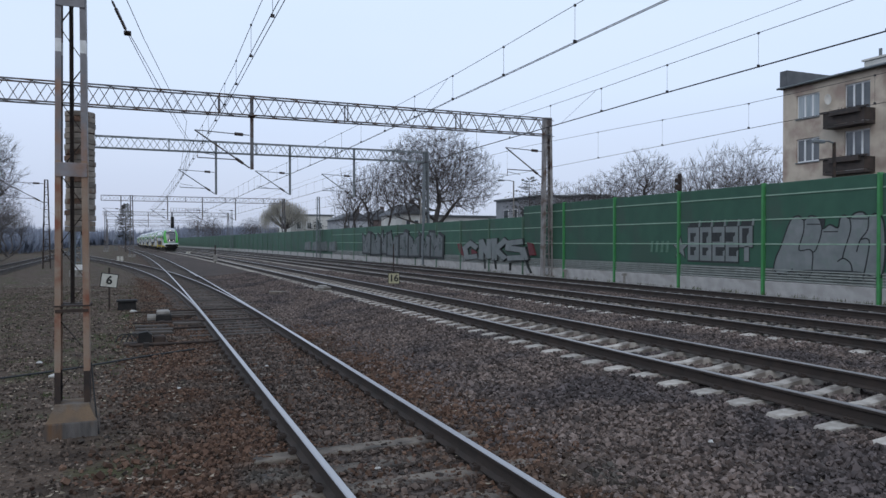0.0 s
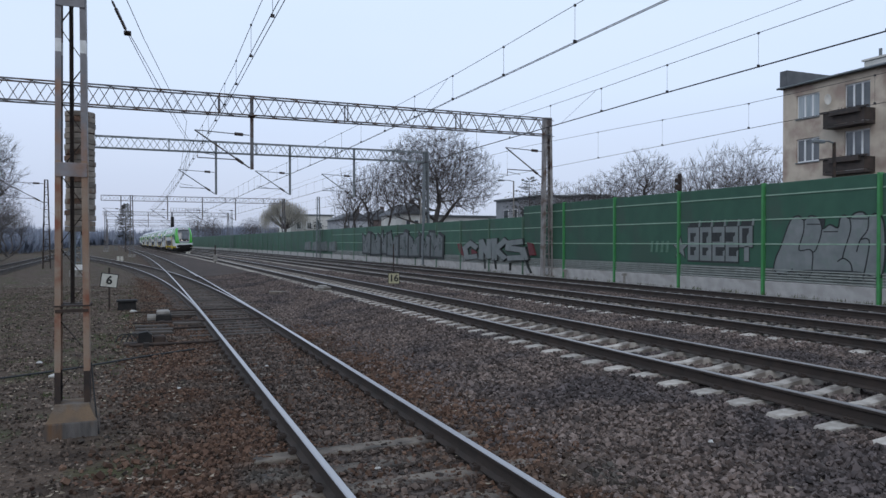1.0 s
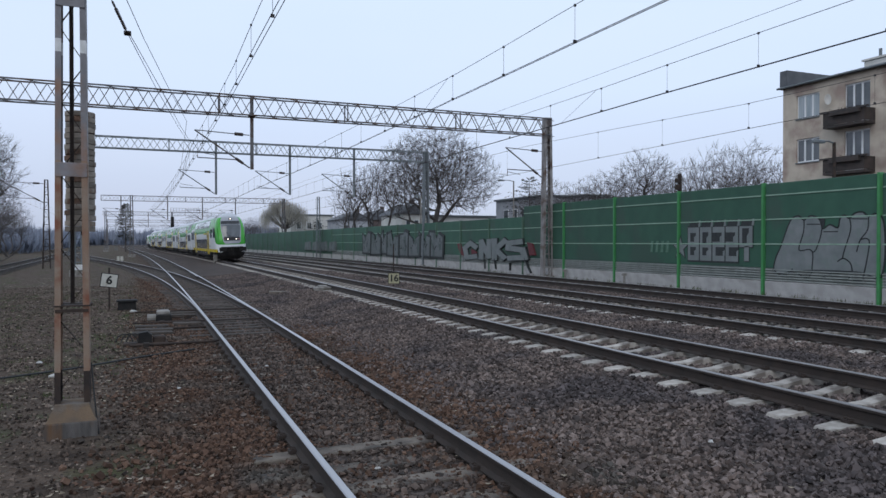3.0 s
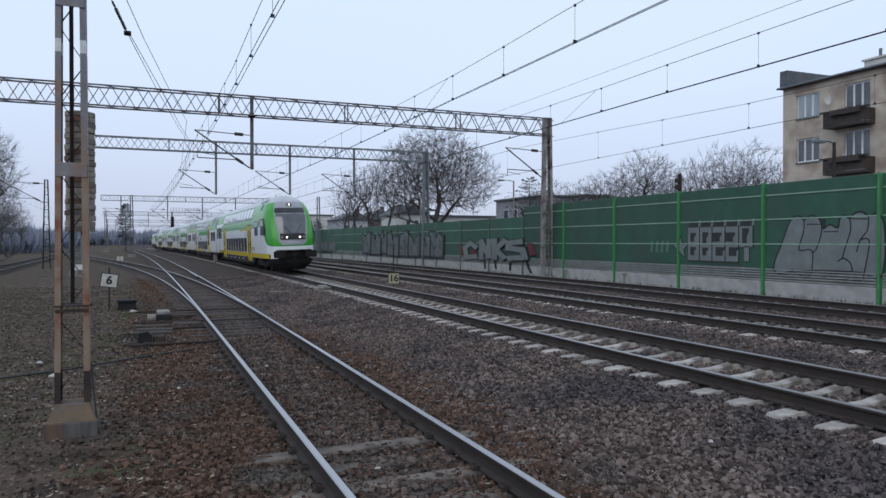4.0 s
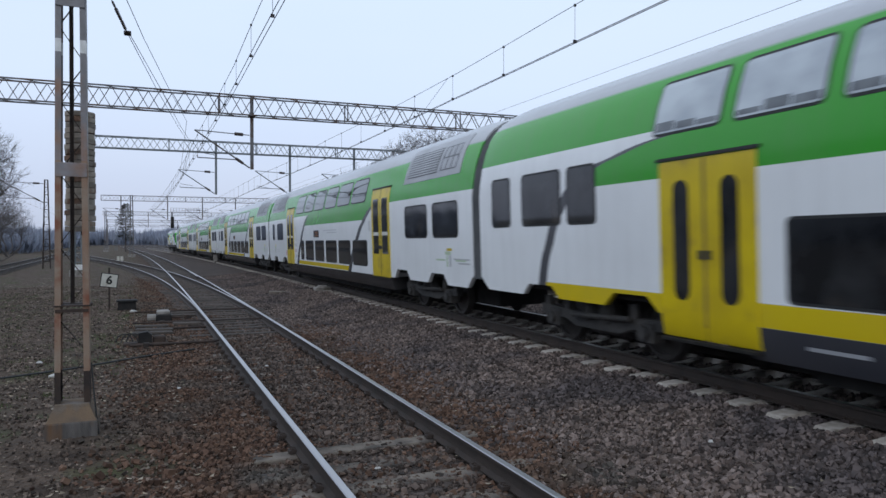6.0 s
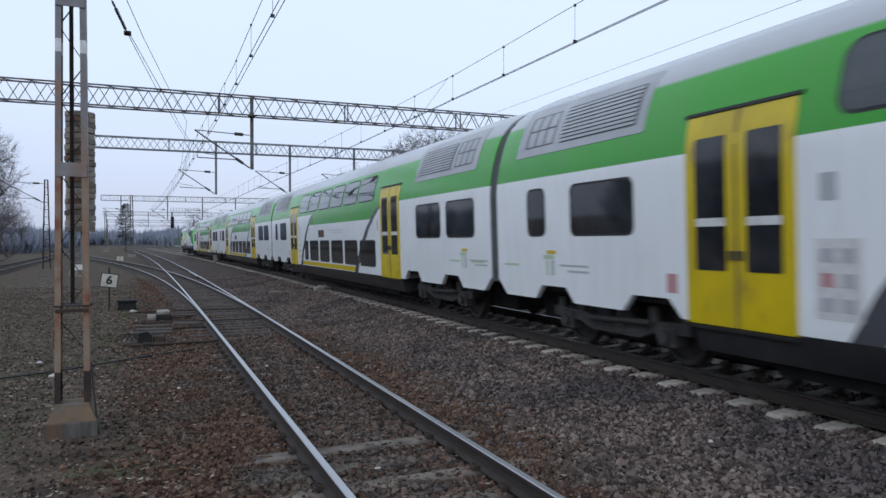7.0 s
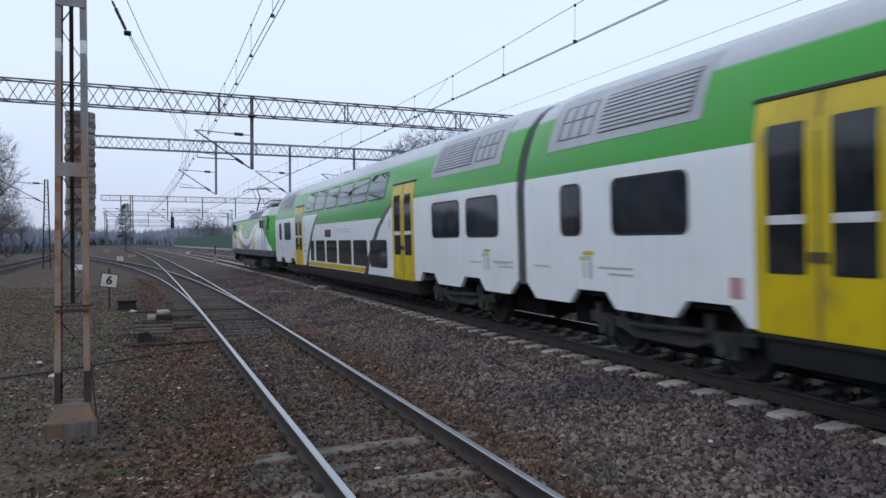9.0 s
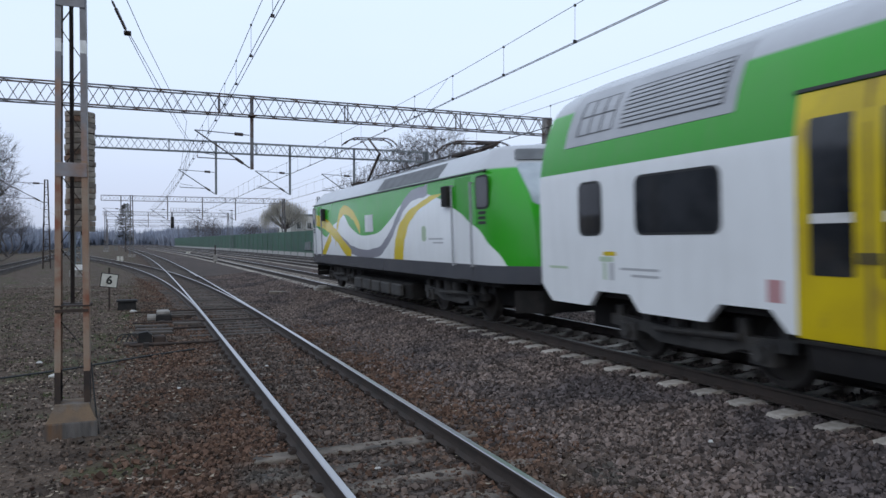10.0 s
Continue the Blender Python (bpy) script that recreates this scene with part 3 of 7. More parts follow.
def clip_mesh():
    m = Mesh()
    for s in (-1, 1):
        m.box(s * 0.10 - 0.035, s * 0.10 + 0.035, -0.05, 0.05, 0.0, 0.035)
        m.tube((s * 0.06, -0.045, 0.03), (s * 0.12, -0.02, 0.05), 0.012, n=5)
        m.tube((s * 0.06, 0.045, 0.03), (s * 0.12, 0.02, 0.05), 0.012, n=5)
    return m


SLEEPER = concrete_sleeper().data("concrete_sleeper", MAT["concrete_sleeper"])
CLIP = clip_mesh().data("rail_clip", MAT["rail_side"])


def main_track(centre, label, mats, spacing, first, near_from, near_to, top=-0.19):
    t = thing("railway_track", label, "railway track", "parallel main tracks", "structure")
    for side in (-1, 1):
        rail(t, lambda y: (centre + bend(y) + side * 0.7525, (side + 1) * 0.7525 * CANT), steps(-14, 420), mats, CANT)
    far, y = Mesh(), first
    lean = -math.degrees(math.atan(CANT))
    while y < 400:
        x, z = centre + bend(y), top + 0.7525 * CANT
        if near_from <= y <= near_to:
            part("sleeper", SLEEPER, None, t, at=pose(x, y, z, 0, lean, -turn(y) * -1))
            if y < 22:
                for s in (-1, 1):
                    part("rail_clip", CLIP, None, t, at=pose(x + s * 0.7525, y, z + 0.012 + s * 0.7525 * CANT, 0, lean, 0))
        elif y < near_from or y < 230:
            far.box(x - 1.25, x + 1.25, y - 0.13, y + 0.13, z - 0.2, z)
        y += spacing
    part("sleepers_beyond", far, MAT["concrete_sleeper"], t, kind="stuff")
    return t


main_track(7.75, "main track with worn rails on pale concrete sleepers", (MAT["rail_side"], MAT["rail_dull"]), 0.633, 4.79 - 0.633 * 25, 2.0, 92)
main_track(12.75, "main track with dull rails on concrete sleepers sunk in ballast", (MAT["rail_side"], MAT["rail_dull"]), 0.633, 3.3 - 0.633 * 20, 6.0, 70, -0.20)
main_track(17.35, "rusty track with sleepers buried in ballast beside barrier", (MAT["rail_side"], MAT["rail_dull"]), 0.633, 3.0 - 0.633 * 20, 9.0, 50, -0.235)

LEFT_C, LEFT_Z = 2.235, -0.25


def swing(y):
    """How far the diverging road has left the straight one."""
    if y < 18:
        return 0.0
    return -(y - 18) ** 2 / 750.0 if y < 75 else -4.332 - 0.152 * (y - 75)


def left_track():
    t = thing("railway_turnout", "single turnout track with shiny rails diverging over timber sleepers", "railway track", kind="structure")
    mats = (MAT["rail_side"], MAT["rail_top"])
    for side in (-1, 1):
        rail(t, lambda y: (LEFT_C + bend(y) + side * 0.7525, LEFT_Z), steps(-12, 420), mats)
    rail(t, lambda y: (LEFT_C - 0.7525 + swing(y), LEFT_Z - 0.003), steps(18.5, 190), (MAT["rail_side"], MAT["rail_dull"]))
    rail(t, lambda y: (LEFT_C + 0.7525 + swing(y), LEFT_Z - 0.003), steps(18.5, 190), (MAT["rail_side"], MAT["rail_dull"]))
    # check rail by the crossing
    rail(t, lambda y: (LEFT_C + 0.7525 + bend(y) - 0.09, LEFT_Z), [44 + i for i in range(8)], (MAT["rail_side"], MAT["rail_dull"]))
    wood = plain_sleeper(1.0, 0.26, 0.16).data("timber_sleeper", MAT["wood_sleeper"])
    old = plain_sleeper(2.5, 0.25, 0.18).data("old_sleeper", MAT["old_sleeper"])
    rng = random.Random(5)
    y = -10.0
    far = Mesh()
    while y < 330:
        x, w = LEFT_C + bend(y), 2.6
        if 17.0 < y < 62:
            w = 2.6 + max(0.0, -swing(y)) if y < 52 else 2.6
            x = LEFT_C + bend(y) - (w - 2.6) / 2
            part("timber_sleeper", wood, None, t, at=pose(x, y, LEFT_Z - 0.175 + rng.uniform(-0.008, 0.008), 0, 0, rng.uniform(-0.6, 0.6)) @ Matrix.Diagonal((w, 1, 1, 1)))
        elif y < 62:
            part("sleeper", old, None, t, at=pose(x, y, LEFT_Z - (0.183 if y < 7.6 else 0.206) + rng.uniform(-0.012, 0.004), 0, rng.uniform(-0.4, 0.4), rng.uniform(-1.2, 1.2)))
        else:
            far.box(x - 1.3, x + 1.3, y - 0.13, y + 0.13, LEFT_Z - 0.35, LEFT_Z - 0.18)
        if y > 52:
            xd = LEFT_C + swing(y)
            if y < 190:
                far.box(xd - 1.3, xd + 1.3, y - 0.12, y + 0.12, LEFT_Z - 0.34, LEFT_Z - 0.184)
        if y < 16:
            for s in (-1, 1):
                part("rail_clip", CLIP, None, t, at=pose(x + s * 0.7525, y, LEFT_Z - 0.17))
        y += 0.6
    part("sleepers_beyond", far, MAT["wood_sleeper"], t, kind="stuff")
    # slide plates and stretcher bars under the blades
    for k in range(9):
        yy = 18.8 + 0.6 * k
        part("slide_plate", Mesh().bevel_box(LEFT_C + 0.45, LEFT_C + 0.92, yy - 0.08, yy + 0.08, LEFT_Z - 0.178, LEFT_Z - 0.165, 0.005), MAT["rail_side"], t)
    for yy in (20.2, 23.4):
        part("stretcher_bar", Mesh().tube((-0.3, yy, LEFT_Z - 0.11), (LEFT_C + 0.72, yy, LEFT_Z - 0.11), 0.022), MAT["mast_dark"], t)
    u = thing("railway_track", "rusty side track curving away behind mast", "railway track", kind="structure")
    for side in (-1, 1):
        rail(u, lambda y: (-10.1 - 0.036 * (y - 57) - 0.00004 * (y - 57) ** 2 + side * 0.7525, LEFT_Z), steps(20, 330), (MAT["rail_side"], MAT["rail_dull"]))
    fs = Mesh()
    for k in range(480):
        y = 20 + 0.62 * k
        x = -10.1 - 0.036 * (y - 57) - 0.00004 * (y - 57) ** 2
        fs.box(x - 1.25, x + 1.25, y - 0.12, y + 0.12, LEFT_Z - 0.33, LEFT_Z - 0.182)
    part("sleepers_beyond", fs, MAT["wood_sleeper"], u, kind="stuff")


left_track()


# ---- noise barrier ----
WALL_X, BAY, WALL_Y0 = 19.68, 4.25, 14.46 - 4.25 * 3


def noise_barrier():
    w = thing("noise_barrier", "dark green panelled noise barrier with bright posts and graffiti", "noise barrier", kind="structure")
    for k in range(70):
        y0 = WALL_Y0 + BAY * k
        top = 3.73 if y0 < 35.0 else 3.15
        m0, tn = bend(y0 + BAY / 2), turn(y0 + BAY / 2)
        length = BAY / math.cos(radians(tn))
        here = pose(WALL_X + bend(y0), y0, 0, 0, 0, tn)
        near = y0 < 75
        part("post", Mesh().box(-0.06, 0.12, -0.04, 0.04, -0.2, top + 0.03).box(-0.07, -0.06, -0.042, 0.042, -0.2, top + 0.03), MAT["green_post"] if top > 3.5 else MAT["far_post"], w, at=here)
        part("plinth", Mesh().bevel_box(-0.03, 0.15, 0.09, length - 0.09, -0.3, 0.40, 0.01), MAT["plinth"], w, at=here)
        part("panel", Mesh().bevel_box(0.0, 0.12, 0.09, length - 0.09, 0.86 if near else 0.40, top, 0.012), MAT["green_panel"], w, at=here)
        if near:
            for z in ((3.33, 2.51, 1.67) if top > 3.5 else (2.51, 1.67)):
                part("strip", Mesh().box(-0.026, -0.001, 0.10, length - 0.10, z - 0.020, z + 0.020), MAT["rail_strip"], w, at=here)
            for i in range(5):
                z = 0.42 + i * 0.088
                part("slat", Mesh().prism([(0.10, z), (-0.03, z + 0.01), (-0.03, z + 0.04), (0.06, z + 0.084), (0.10, z + 0.084)], 1, 0.10, length - 0.10), MAT["slat"], w, at=here)
    # graffiti on the near panels
    paint = lambda name, outline, depth, mat, label="": part(name, Mesh().prism([(y, z) for y, z in outline], 0, -depth, -0.001), mat, w, label, at=pose(WALL_X, 0, 0))

    def letter(outline, fat, mat=MAT["spray_silver"]):
        cy, cz = sum(p[0] for p in outline) / len(outline), sum(p[1] for p in outline) / len(outline)
        big = [(cy + (y - cy) * (1 + fat), cz + (z - cz) * (1 + fat)) for y, z in outline]
        paint("graffiti_outline", big, 0.018, MAT["spray_black"])
        paint("graffiti_letter", outline, 0.021, mat, "silver spray-painted letter")
    def stroke(pts, width, depth, mat):
        """A painted line along points (y, z)."""
        for (ya, za), (yb, zb) in zip(pts, pts[1:]):
            l = math.hypot(yb - ya, zb - za) or 1
            ny, nz = -(zb - za) / l * width / 2, (yb - ya) / l * width / 2
            ey, ez = (yb - ya) / l * width * 0.3, (zb - za) / l * width * 0.3
            paint("graffiti_line", [(ya + ny - ey, za + nz - ez), (yb + ny + ey, zb + nz + ez), (yb - ny + ey, zb - nz + ez), (ya - ny - ey, za - nz - ez)], depth, mat)

    def rounded(pts, loop=False, k=4):
        """A smooth line through points (y, z)."""
        n, out = len(pts), []
        for i in range(n if loop else n - 1):
            p = [pts[(i + j) % n] if loop else pts[min(max(i + j, 0), n - 1)] for j in (-1, 0, 1, 2)]
            for t in (q / k for q in range(k)):
                out.append(tuple(0.5 * (2 * p[1][c] + (p[2][c] - p[0][c]) * t + (2 * p[0][c] - 5 * p[1][c] + 4 * p[2][c] - p[3][c]) * t * t + (3 * p[1][c] - p[0][c] - 3 * p[2][c] + p[3][c]) * t ** 3) for c in (0, 1)))
        return out if loop else out + [pts[-1]]

    def brush(pts, width, depth, mat):
        """One painted line in one piece."""
        m = Mesh()
        for (ya, za), (yb, zb) in zip(pts, pts[1:]):
            l = math.hypot(yb - ya, zb - za) or 1
            ny, nz, ey, ez = -(zb - za) / l * width / 2, (yb - ya) / l * width / 2, (yb - ya) / l * width * 0.25, (zb - za) / l * width * 0.25
            m.prism([(ya + ny - ey, za + nz - ez), (yb + ny + ey, zb + nz + ez), (yb - ny + ey, zb - nz + ez), (ya - ny - ey, za - nz - ez)], 0, -depth, -0.001)
        part("graffiti_line", m, mat, w, at=pose(WALL_X, 0, 0))

    # round silver letters that run into one another, drawn over with black lines
    edge = rounded([(18.23, 0.78), (18.19, 1.15), (17.95, 1.62), (17.59, 2.42), (17.28, 2.59), (17.05, 2.45), (16.79, 2.58), (16.48, 2.46), (16.35, 2.16), (16.1, 2.28), (15.82, 2.18), (15.74, 2.46), (15.59, 2.55), (15.42, 2.45),
                    (15.25, 2.60), (15.0, 2.63), (14.8, 2.49), (14.56, 2.57), (14.34, 2.34), (14.28, 1.47), (14.42, 0.72), (14.92, 0.80), (15.31, 0.84), (16.7, 0.83), (17.54, 0.76), (17.94, 0.68)], True)
    paint("graffiti_letter", edge, 0.0165, MAT["spray_silver"], "silver spray-painted bubble letters")
    brush(edge + edge[:1], 0.05, 0.0185, MAT["spray_black"])
    for line in ([(17.05, 2.49), (17.06, 2.07), (17.24, 1.49), (16.86, 1.5), (16.71, 1.37), (16.74, 0.87)], [(16.46, 2.5), (16.38, 2.13), (16.56, 1.56), (16.71, 1.4)], [(15.42, 2.47), (15.38, 2.11), (15.58, 1.51), (15.65, 1.24)],
                 [(14.8, 2.51), (14.83, 2.1), (15.06, 1.81), (15.18, 1.45)], [(15.06, 1.81), (14.86, 1.84), (14.77, 1.69), (14.89, 0.99), (14.95, 0.81)], [(15.82, 1.14), (15.61, 1.24), (15.38, 1.09), (15.32, 0.86)],
                 [(18.22, 0.78), (17.95, 0.62), (17.55, 0.74), (17.50, 0.86)], [(17.3, 0.70), (16.95, 0.60), (16.72, 0.80)], [(16.4, 0.62), (16.0, 0.79)], [(15.85, 0.62), (15.5, 0.60), (15.42, 0.68)], [(15.3, 0.60), (15.0, 0.60), (14.94, 0.82)]):
        brush(rounded(line), 0.042, 0.0195, MAT["spray_black"])
    for line in ([(16.94, 2.31), (16.46, 2.30)], [(16.31, 2.06), (15.82, 2.06)], [(15.35, 2.44), (14.84, 2.42)]):
        brush(line, 0.035, 0.0205, MAT["spray_black"])
    paint("graffiti_shade", [(16.44, 2.55), (16.28, 2.46), (16.30, 2.22), (16.42, 2.2)], 0.0155, MAT["spray_black"])
    # square block letters with dark counters and a dark shade above
    for i in range(5):
        y1, low, high = 22.42 - i * 0.66, 1.03 if i < 4 else 1.56, 2.30
        letter([(y1, low), (y1 - 0.60, low), (y1 - 0.60, high), (y1, high)], 0.09)
        paint("graffiti_shade", [(y1 - 0.05, high + 0.02), (y1 - 0.52, high + 0.02), (y1 - 0.58, high + 0.25), (y1 - 0.12, high + 0.25)], 0.017, MAT["spray_black"])
        paint("graffiti_edge", [(y1 - 0.55, high + 0.02), (y1 - 0.66, high + 0.02), (y1 - 0.66, high + 0.26), (y1 - 0.60, high + 0.26)], 0.019, MAT["spray_silver"])
        holes = ((0.20, 0.32), (0.72, 0.34)) if i in (0, 2, 3) else ((0.20, 0.30), (0.66, 0.42)) if i == 1 else ((0.12, 0.55),)
        for z, hh in holes:
            c0, c1 = ((0.0, 0.46) if z > 0.5 else (0.16, 0.62)) if i in (2, 3) else (0.13, 0.44)
            paint("graffiti_counter", [(y1 - c0, low + z), (y1 - c1, low + z), (y1 - c1, low + z + hh), (y1 - c0, low + z + hh)], 0.024, MAT["spray_black"])
            paint("graffiti_edge", [(y1 - c1 + 0.09, low + z), (y1 - c1, low + z), (y1 - c1, low + z + hh * 0.7), (y1 - c1 + 0.09, low + z + hh * 0.5)], 0.027, MAT["spray_silver"])
    letter([(19.56, 1.06), (19.34, 1.06), (19.34, 1.6), (19.56, 1.6)], 0.12)
    star = [(22.86 + (0.42 if k % 2 == 0 else 0.17) * math.sin(k * math.pi / 5), 1.50 + (0.42 if k % 2 == 0 else 0.17) * math.cos(k * math.pi / 5)) for k in range(10)]
    letter(star, 0.2)
    for k in range(4):
        paint("graffiti_bar", [(24.7 - k * 0.32, 1.32), (24.55 - k * 0.32, 1.32), (24.5 - k * 0.32, 1.78), (24.62 - k * 0.32, 1.78)], 0.02, MAT["spray_thin"])
    # long slanting letters further along, with red patches at both ends and drips
    for outline in ([(44.75, 1.62), (44.2, 1.66), (43.6, 0.80), (44.3, 0.95)], [(35.1, 1.72), (34.55, 1.66), (34.2, 1.02), (34.8, 1.0)], [(42.5, 1.30), (41.7, 1.12), (41.6, 0.98), (42.4, 0.95)]):
        paint("graffiti_red", outline, 0.150, MAT["spray_red"])
    long_letters = ([(41.77, 1.42), (42.58, 1.66), (43.41, 1.34), (43.11, 0.72), (41.77, 0.82)], [(40.96, 0.76), (40.88, 1.75), (39.86, 0.85), (39.76, 1.8)], [(39.09, 1.83), (39.09, 0.76)],
                    [(37.76, 1.8), (38.91, 1.29), (37.85, 0.83)], [(35.85, 1.75), (37.21, 1.67), (37.28, 1.38), (35.56, 1.29), (35.3, 0.88), (37.09, 0.8)])
    for width, depth, mat, label in ((0.36, 0.152, MAT["spray_black"], ""), (0.29, 0.178, MAT["spray_silver"], "silver spray-painted letter")):
        for line in long_letters:
            m = Mesh()
            for i, ((ya, za), (yb, zb)) in enumerate(zip(line, line[1:])):
                # letters are drawn out along the wall, each stroke over the last
                ya, yb = ya / 2.3, yb / 2.3
                l = math.hypot(yb - ya, zb - za)
                ny, nz, ey, ez = -(zb - za) / l * width / 2, (yb - ya) / l * width / 2, (yb - ya) / l * width * 0.42, (zb - za) / l * width * 0.42
                m.prism([(2.3 * y, z) for y, z in ((ya + ny - ey, za + nz - ez), (yb + ny + ey, zb + nz + ez), (yb - ny + ey, zb - nz + ez), (ya - ny - ey, za - nz - ez))], 0, -depth - 0.004 * i, -0.001)
            part("graffiti_letter" if label else "graffiti_outline", m, mat, w, label, at=pose(WALL_X, 0, 0))
    for line in ([(40.47, 0.63), (40.39, 0.1)], [(39.04, 0.72), (38.91, 0.12)], [(37.09, 0.52), (37.09, 0.1)], [(35.3, 0.85), (35.0, 0.4), (34.66, 0.06)]):
        brush(line, 0.06, 0.200, MAT["spray_black"])
    rr = random.Random(17)
    y0 = 66.5
    while y0 > 48.5:
        wd = rr.uniform(1.5, 3.0)
        tops = [2.45 + rr.uniform(-0.5, 0.15) for _ in range(4)]
        o = [(y0, 0.7 + rr.uniform(-0.1, 0.1)), (y0 - wd, 0.7 + rr.uniform(-0.1, 0.1)), (y0 - wd - 0.1, tops[0]), (y0 - wd * 0.7, tops[1]), (y0 - wd * 0.55, tops[1] - rr.uniform(0.2, 0.6)), (y0 - wd * 0.4, tops[2]), (y0 + 0.1, tops[3])]
        depth = -bend(y0) + 0.06
        paint("graffiti_outline", [(y0 - wd / 2 + (y - y0 + wd / 2) * 1.22, 1.5 + (z - 1.5) * 1.2) for y, z in o], depth, MAT["spray_black"])
        paint("graffiti_letter", o, depth + 0.006, MAT["spray_dark"], "grey spray-painted letter")
        for _ in range(3):
            y, z = y0 - wd * rr.uniform(0.15, 0.85), rr.uniform(1.0, 1.9)
            stroke([(y, z), (y - rr.uniform(-0.4, 0.4), z + rr.uniform(-0.5, 0.5))], 0.12, depth + 0.012, MAT["spray_black"])
        y0 -= wd + 0.12
    for k in range(4):
        y0 = 91.0 - 3.9 * k
        paint("graffiti_letter", [(y0, 0.7), (y0 - 3.2, 0.75), (y0 - 3.0, 1.8), (y0 - 0.4, 1.7)], -bend(y0) + 0.12, MAT["spray_dark"], "grey spray-painted letter")


noise_barrier()


# ---- overhead line ----
def lattice_beam(length, depth, z0, z1, pitch=0.47):
    """A box truss: four chords and zigzag bracing on all faces."""
    m = Mesh()
    for y in (-depth / 2, depth / 2):
        for z in (z0, z1):
            m.beam((0, y, z), (length, y, z), 0.058, 0.058)
    n = int(length / pitch)
    p = length / n
    for y in (-depth / 2, depth / 2):
        for i in range(n):
            a, b = (z0, z1) if (i % 2 == 0) == (y < 0) else (z1, z0)
            m.beam((i * p, y, a), ((i + 1) * p, y, b), 0.030, 0.030)
        for i in range(0, n + 1, 12):
            m.beam((i * p, y, z0), (i * p, y, z1), 0.05, 0.05)
    for z in (z0, z1):
        for i in range(0, n, 2):
            m.beam((i * p, -depth / 2, z), ((i + 2) * p, depth / 2, z), 0.022, 0.022)
    return m


def lattice_post(height, w0, w1, d, base=-0.3, braces=9, flange=0.12):
    """Two channels that draw together, laced with flat bars; w along x."""
    m = Mesh()
    half = lambda z: (w0 + (w1 - w0) * (z - base) / (height - base)) / 2
    for s in (-1, 1):
        a, b = half(base), half(height)
        m.beam((s * a, 0, base), (s * b, 0, height), 0.03, d)
        for e in (-1, 1):
            m.beam((s * (a - flange / 2), e * d / 2, base), (s * (b - flange / 2), e * d / 2, height), flange, 0.015)
    step = (height - base) / braces
    for i in range(braces):
        z0, z1 = base + i * step, base + (i + 1) * step
        s = 1 if i % 2 else -1
        for e in (-1, 1):
            m.beam((s * half(z0), e * d * 0.45, z0), (-s * half(z1), e * d * 0.45, z1), 0.035, 0.012)
            m.beam((-half(z1), e * d * 0.45, z1), (half(z1), e * d * 0.45, z1), 0.012, 0.05)
    return m


def cantilever(parent, x, z, reach, rise, wire_z, mat):
    """A bracket on a post at (x, z): slanting strut, tie rod with insulator, and registration arm."""
    strut = part("bracket_strut", Mesh().tube((x, 0, z), (x - reach, 0, z + rise), 0.034, n=6), mat, parent)
    part("insulator", Mesh().tube((x - reach * 0.12, 0, z + rise * 0.12), (x - reach * 0.26, 0, z + rise * 0.26), 0.065, n=8), MAT["insulator"], strut)
    tie = part("tie_rod", Mesh().tube((x, 0, z + rise * 0.93), (x - reach, 0, z + rise), 0.022, n=5), mat, parent)
    part("insulator", Mesh().tube((x - reach * 0.12, 0, z + rise * 0.94), (x - reach * 0.28, 0, z + rise * 0.951), 0.075, n=8), MAT["insulator"], tie)
    part("registration_arm", Mesh().tube((x - reach * 0.22, 0, z + rise * 0.22), (x - reach * 0.95, 0, z + rise * 0.24), 0.025, n=5).tube(
        (x - reach * 0.95, 0, z + rise * 0.24), (x - reach * 0.95, 0, wire_z), 0.018, n=5).tube((x - reach * 0.95, 0, wire_z + 0.12), (x - reach * 0.60, 0, wire_z), 0.014, n=5), mat, parent)


def gantry(y, left, right, z0, z1, drops, post_x, post_w, label, braces=12, left_post=None, mat=None, post_mat=None):
    mat = mat or MAT["gantry"]
    g = thing("overhead_line_gantry", label, "gantry", "gantries over the tracks", at=pose(bend(y), y, 0))
    part("truss_beam", lattice_beam(right - left, 0.55, z0, z1), mat, g, at=pose(left, 0, 0))
    for x in [post_x] + ([left_post] if left_post is not None else []):
        p = part("post", lattice_post(z1 + 0.05, post_w, post_w * 0.62, 0.30, braces=braces), post_mat or mat, g, at=pose(x, 0, 0))
        part("footing", Mesh().bevel_box(-0.5, 0.5, -0.45, 0.45, -0.6, -0.02, 0.06), MAT["concrete"], p)
    for x, low in drops:
        part("drop_post", Mesh().box(x - 0.07, x + 0.07, -0.06, 0.06, low, z1).box(x - 0.14, x + 0.14, -0.32, 0.32, z0 - 0.03, z0 + 0.02), mat, g)
        cantilever(g, x - 0.1, low + 0.06, 2.3, 1.55, 5.5, mat)
    return g


g1 = gantry(32.7, -14.0, 19.55, 7.30, 8.13, [(4.40, 4.95)], 19.42, 0.62, "steel lattice gantry spanning the tracks on weathered post", left_post=-13.7, post_mat=MAT["gantry_post"])
cantilever(g1, 19.1, 5.1, 2.1, 1.45, 5.2, MAT["gantry"])
g2 = gantry(51.0, -4.0, 20.0, 7.78, 8.52, [(4.62, 4.95), (9.6, 5.05), (14.25, 5.0)], 19.85, 0.55, "galvanised lattice gantry with three drop posts over tracks", mat=MAT["galv"], left_post=-3.75)
part("painted_foot", Mesh().bevel_box(-4.08, -3.42, -0.2, 0.2, -0.48, 0.30, 0.02), MAT["white_paint"], g2, "white-painted post foot")
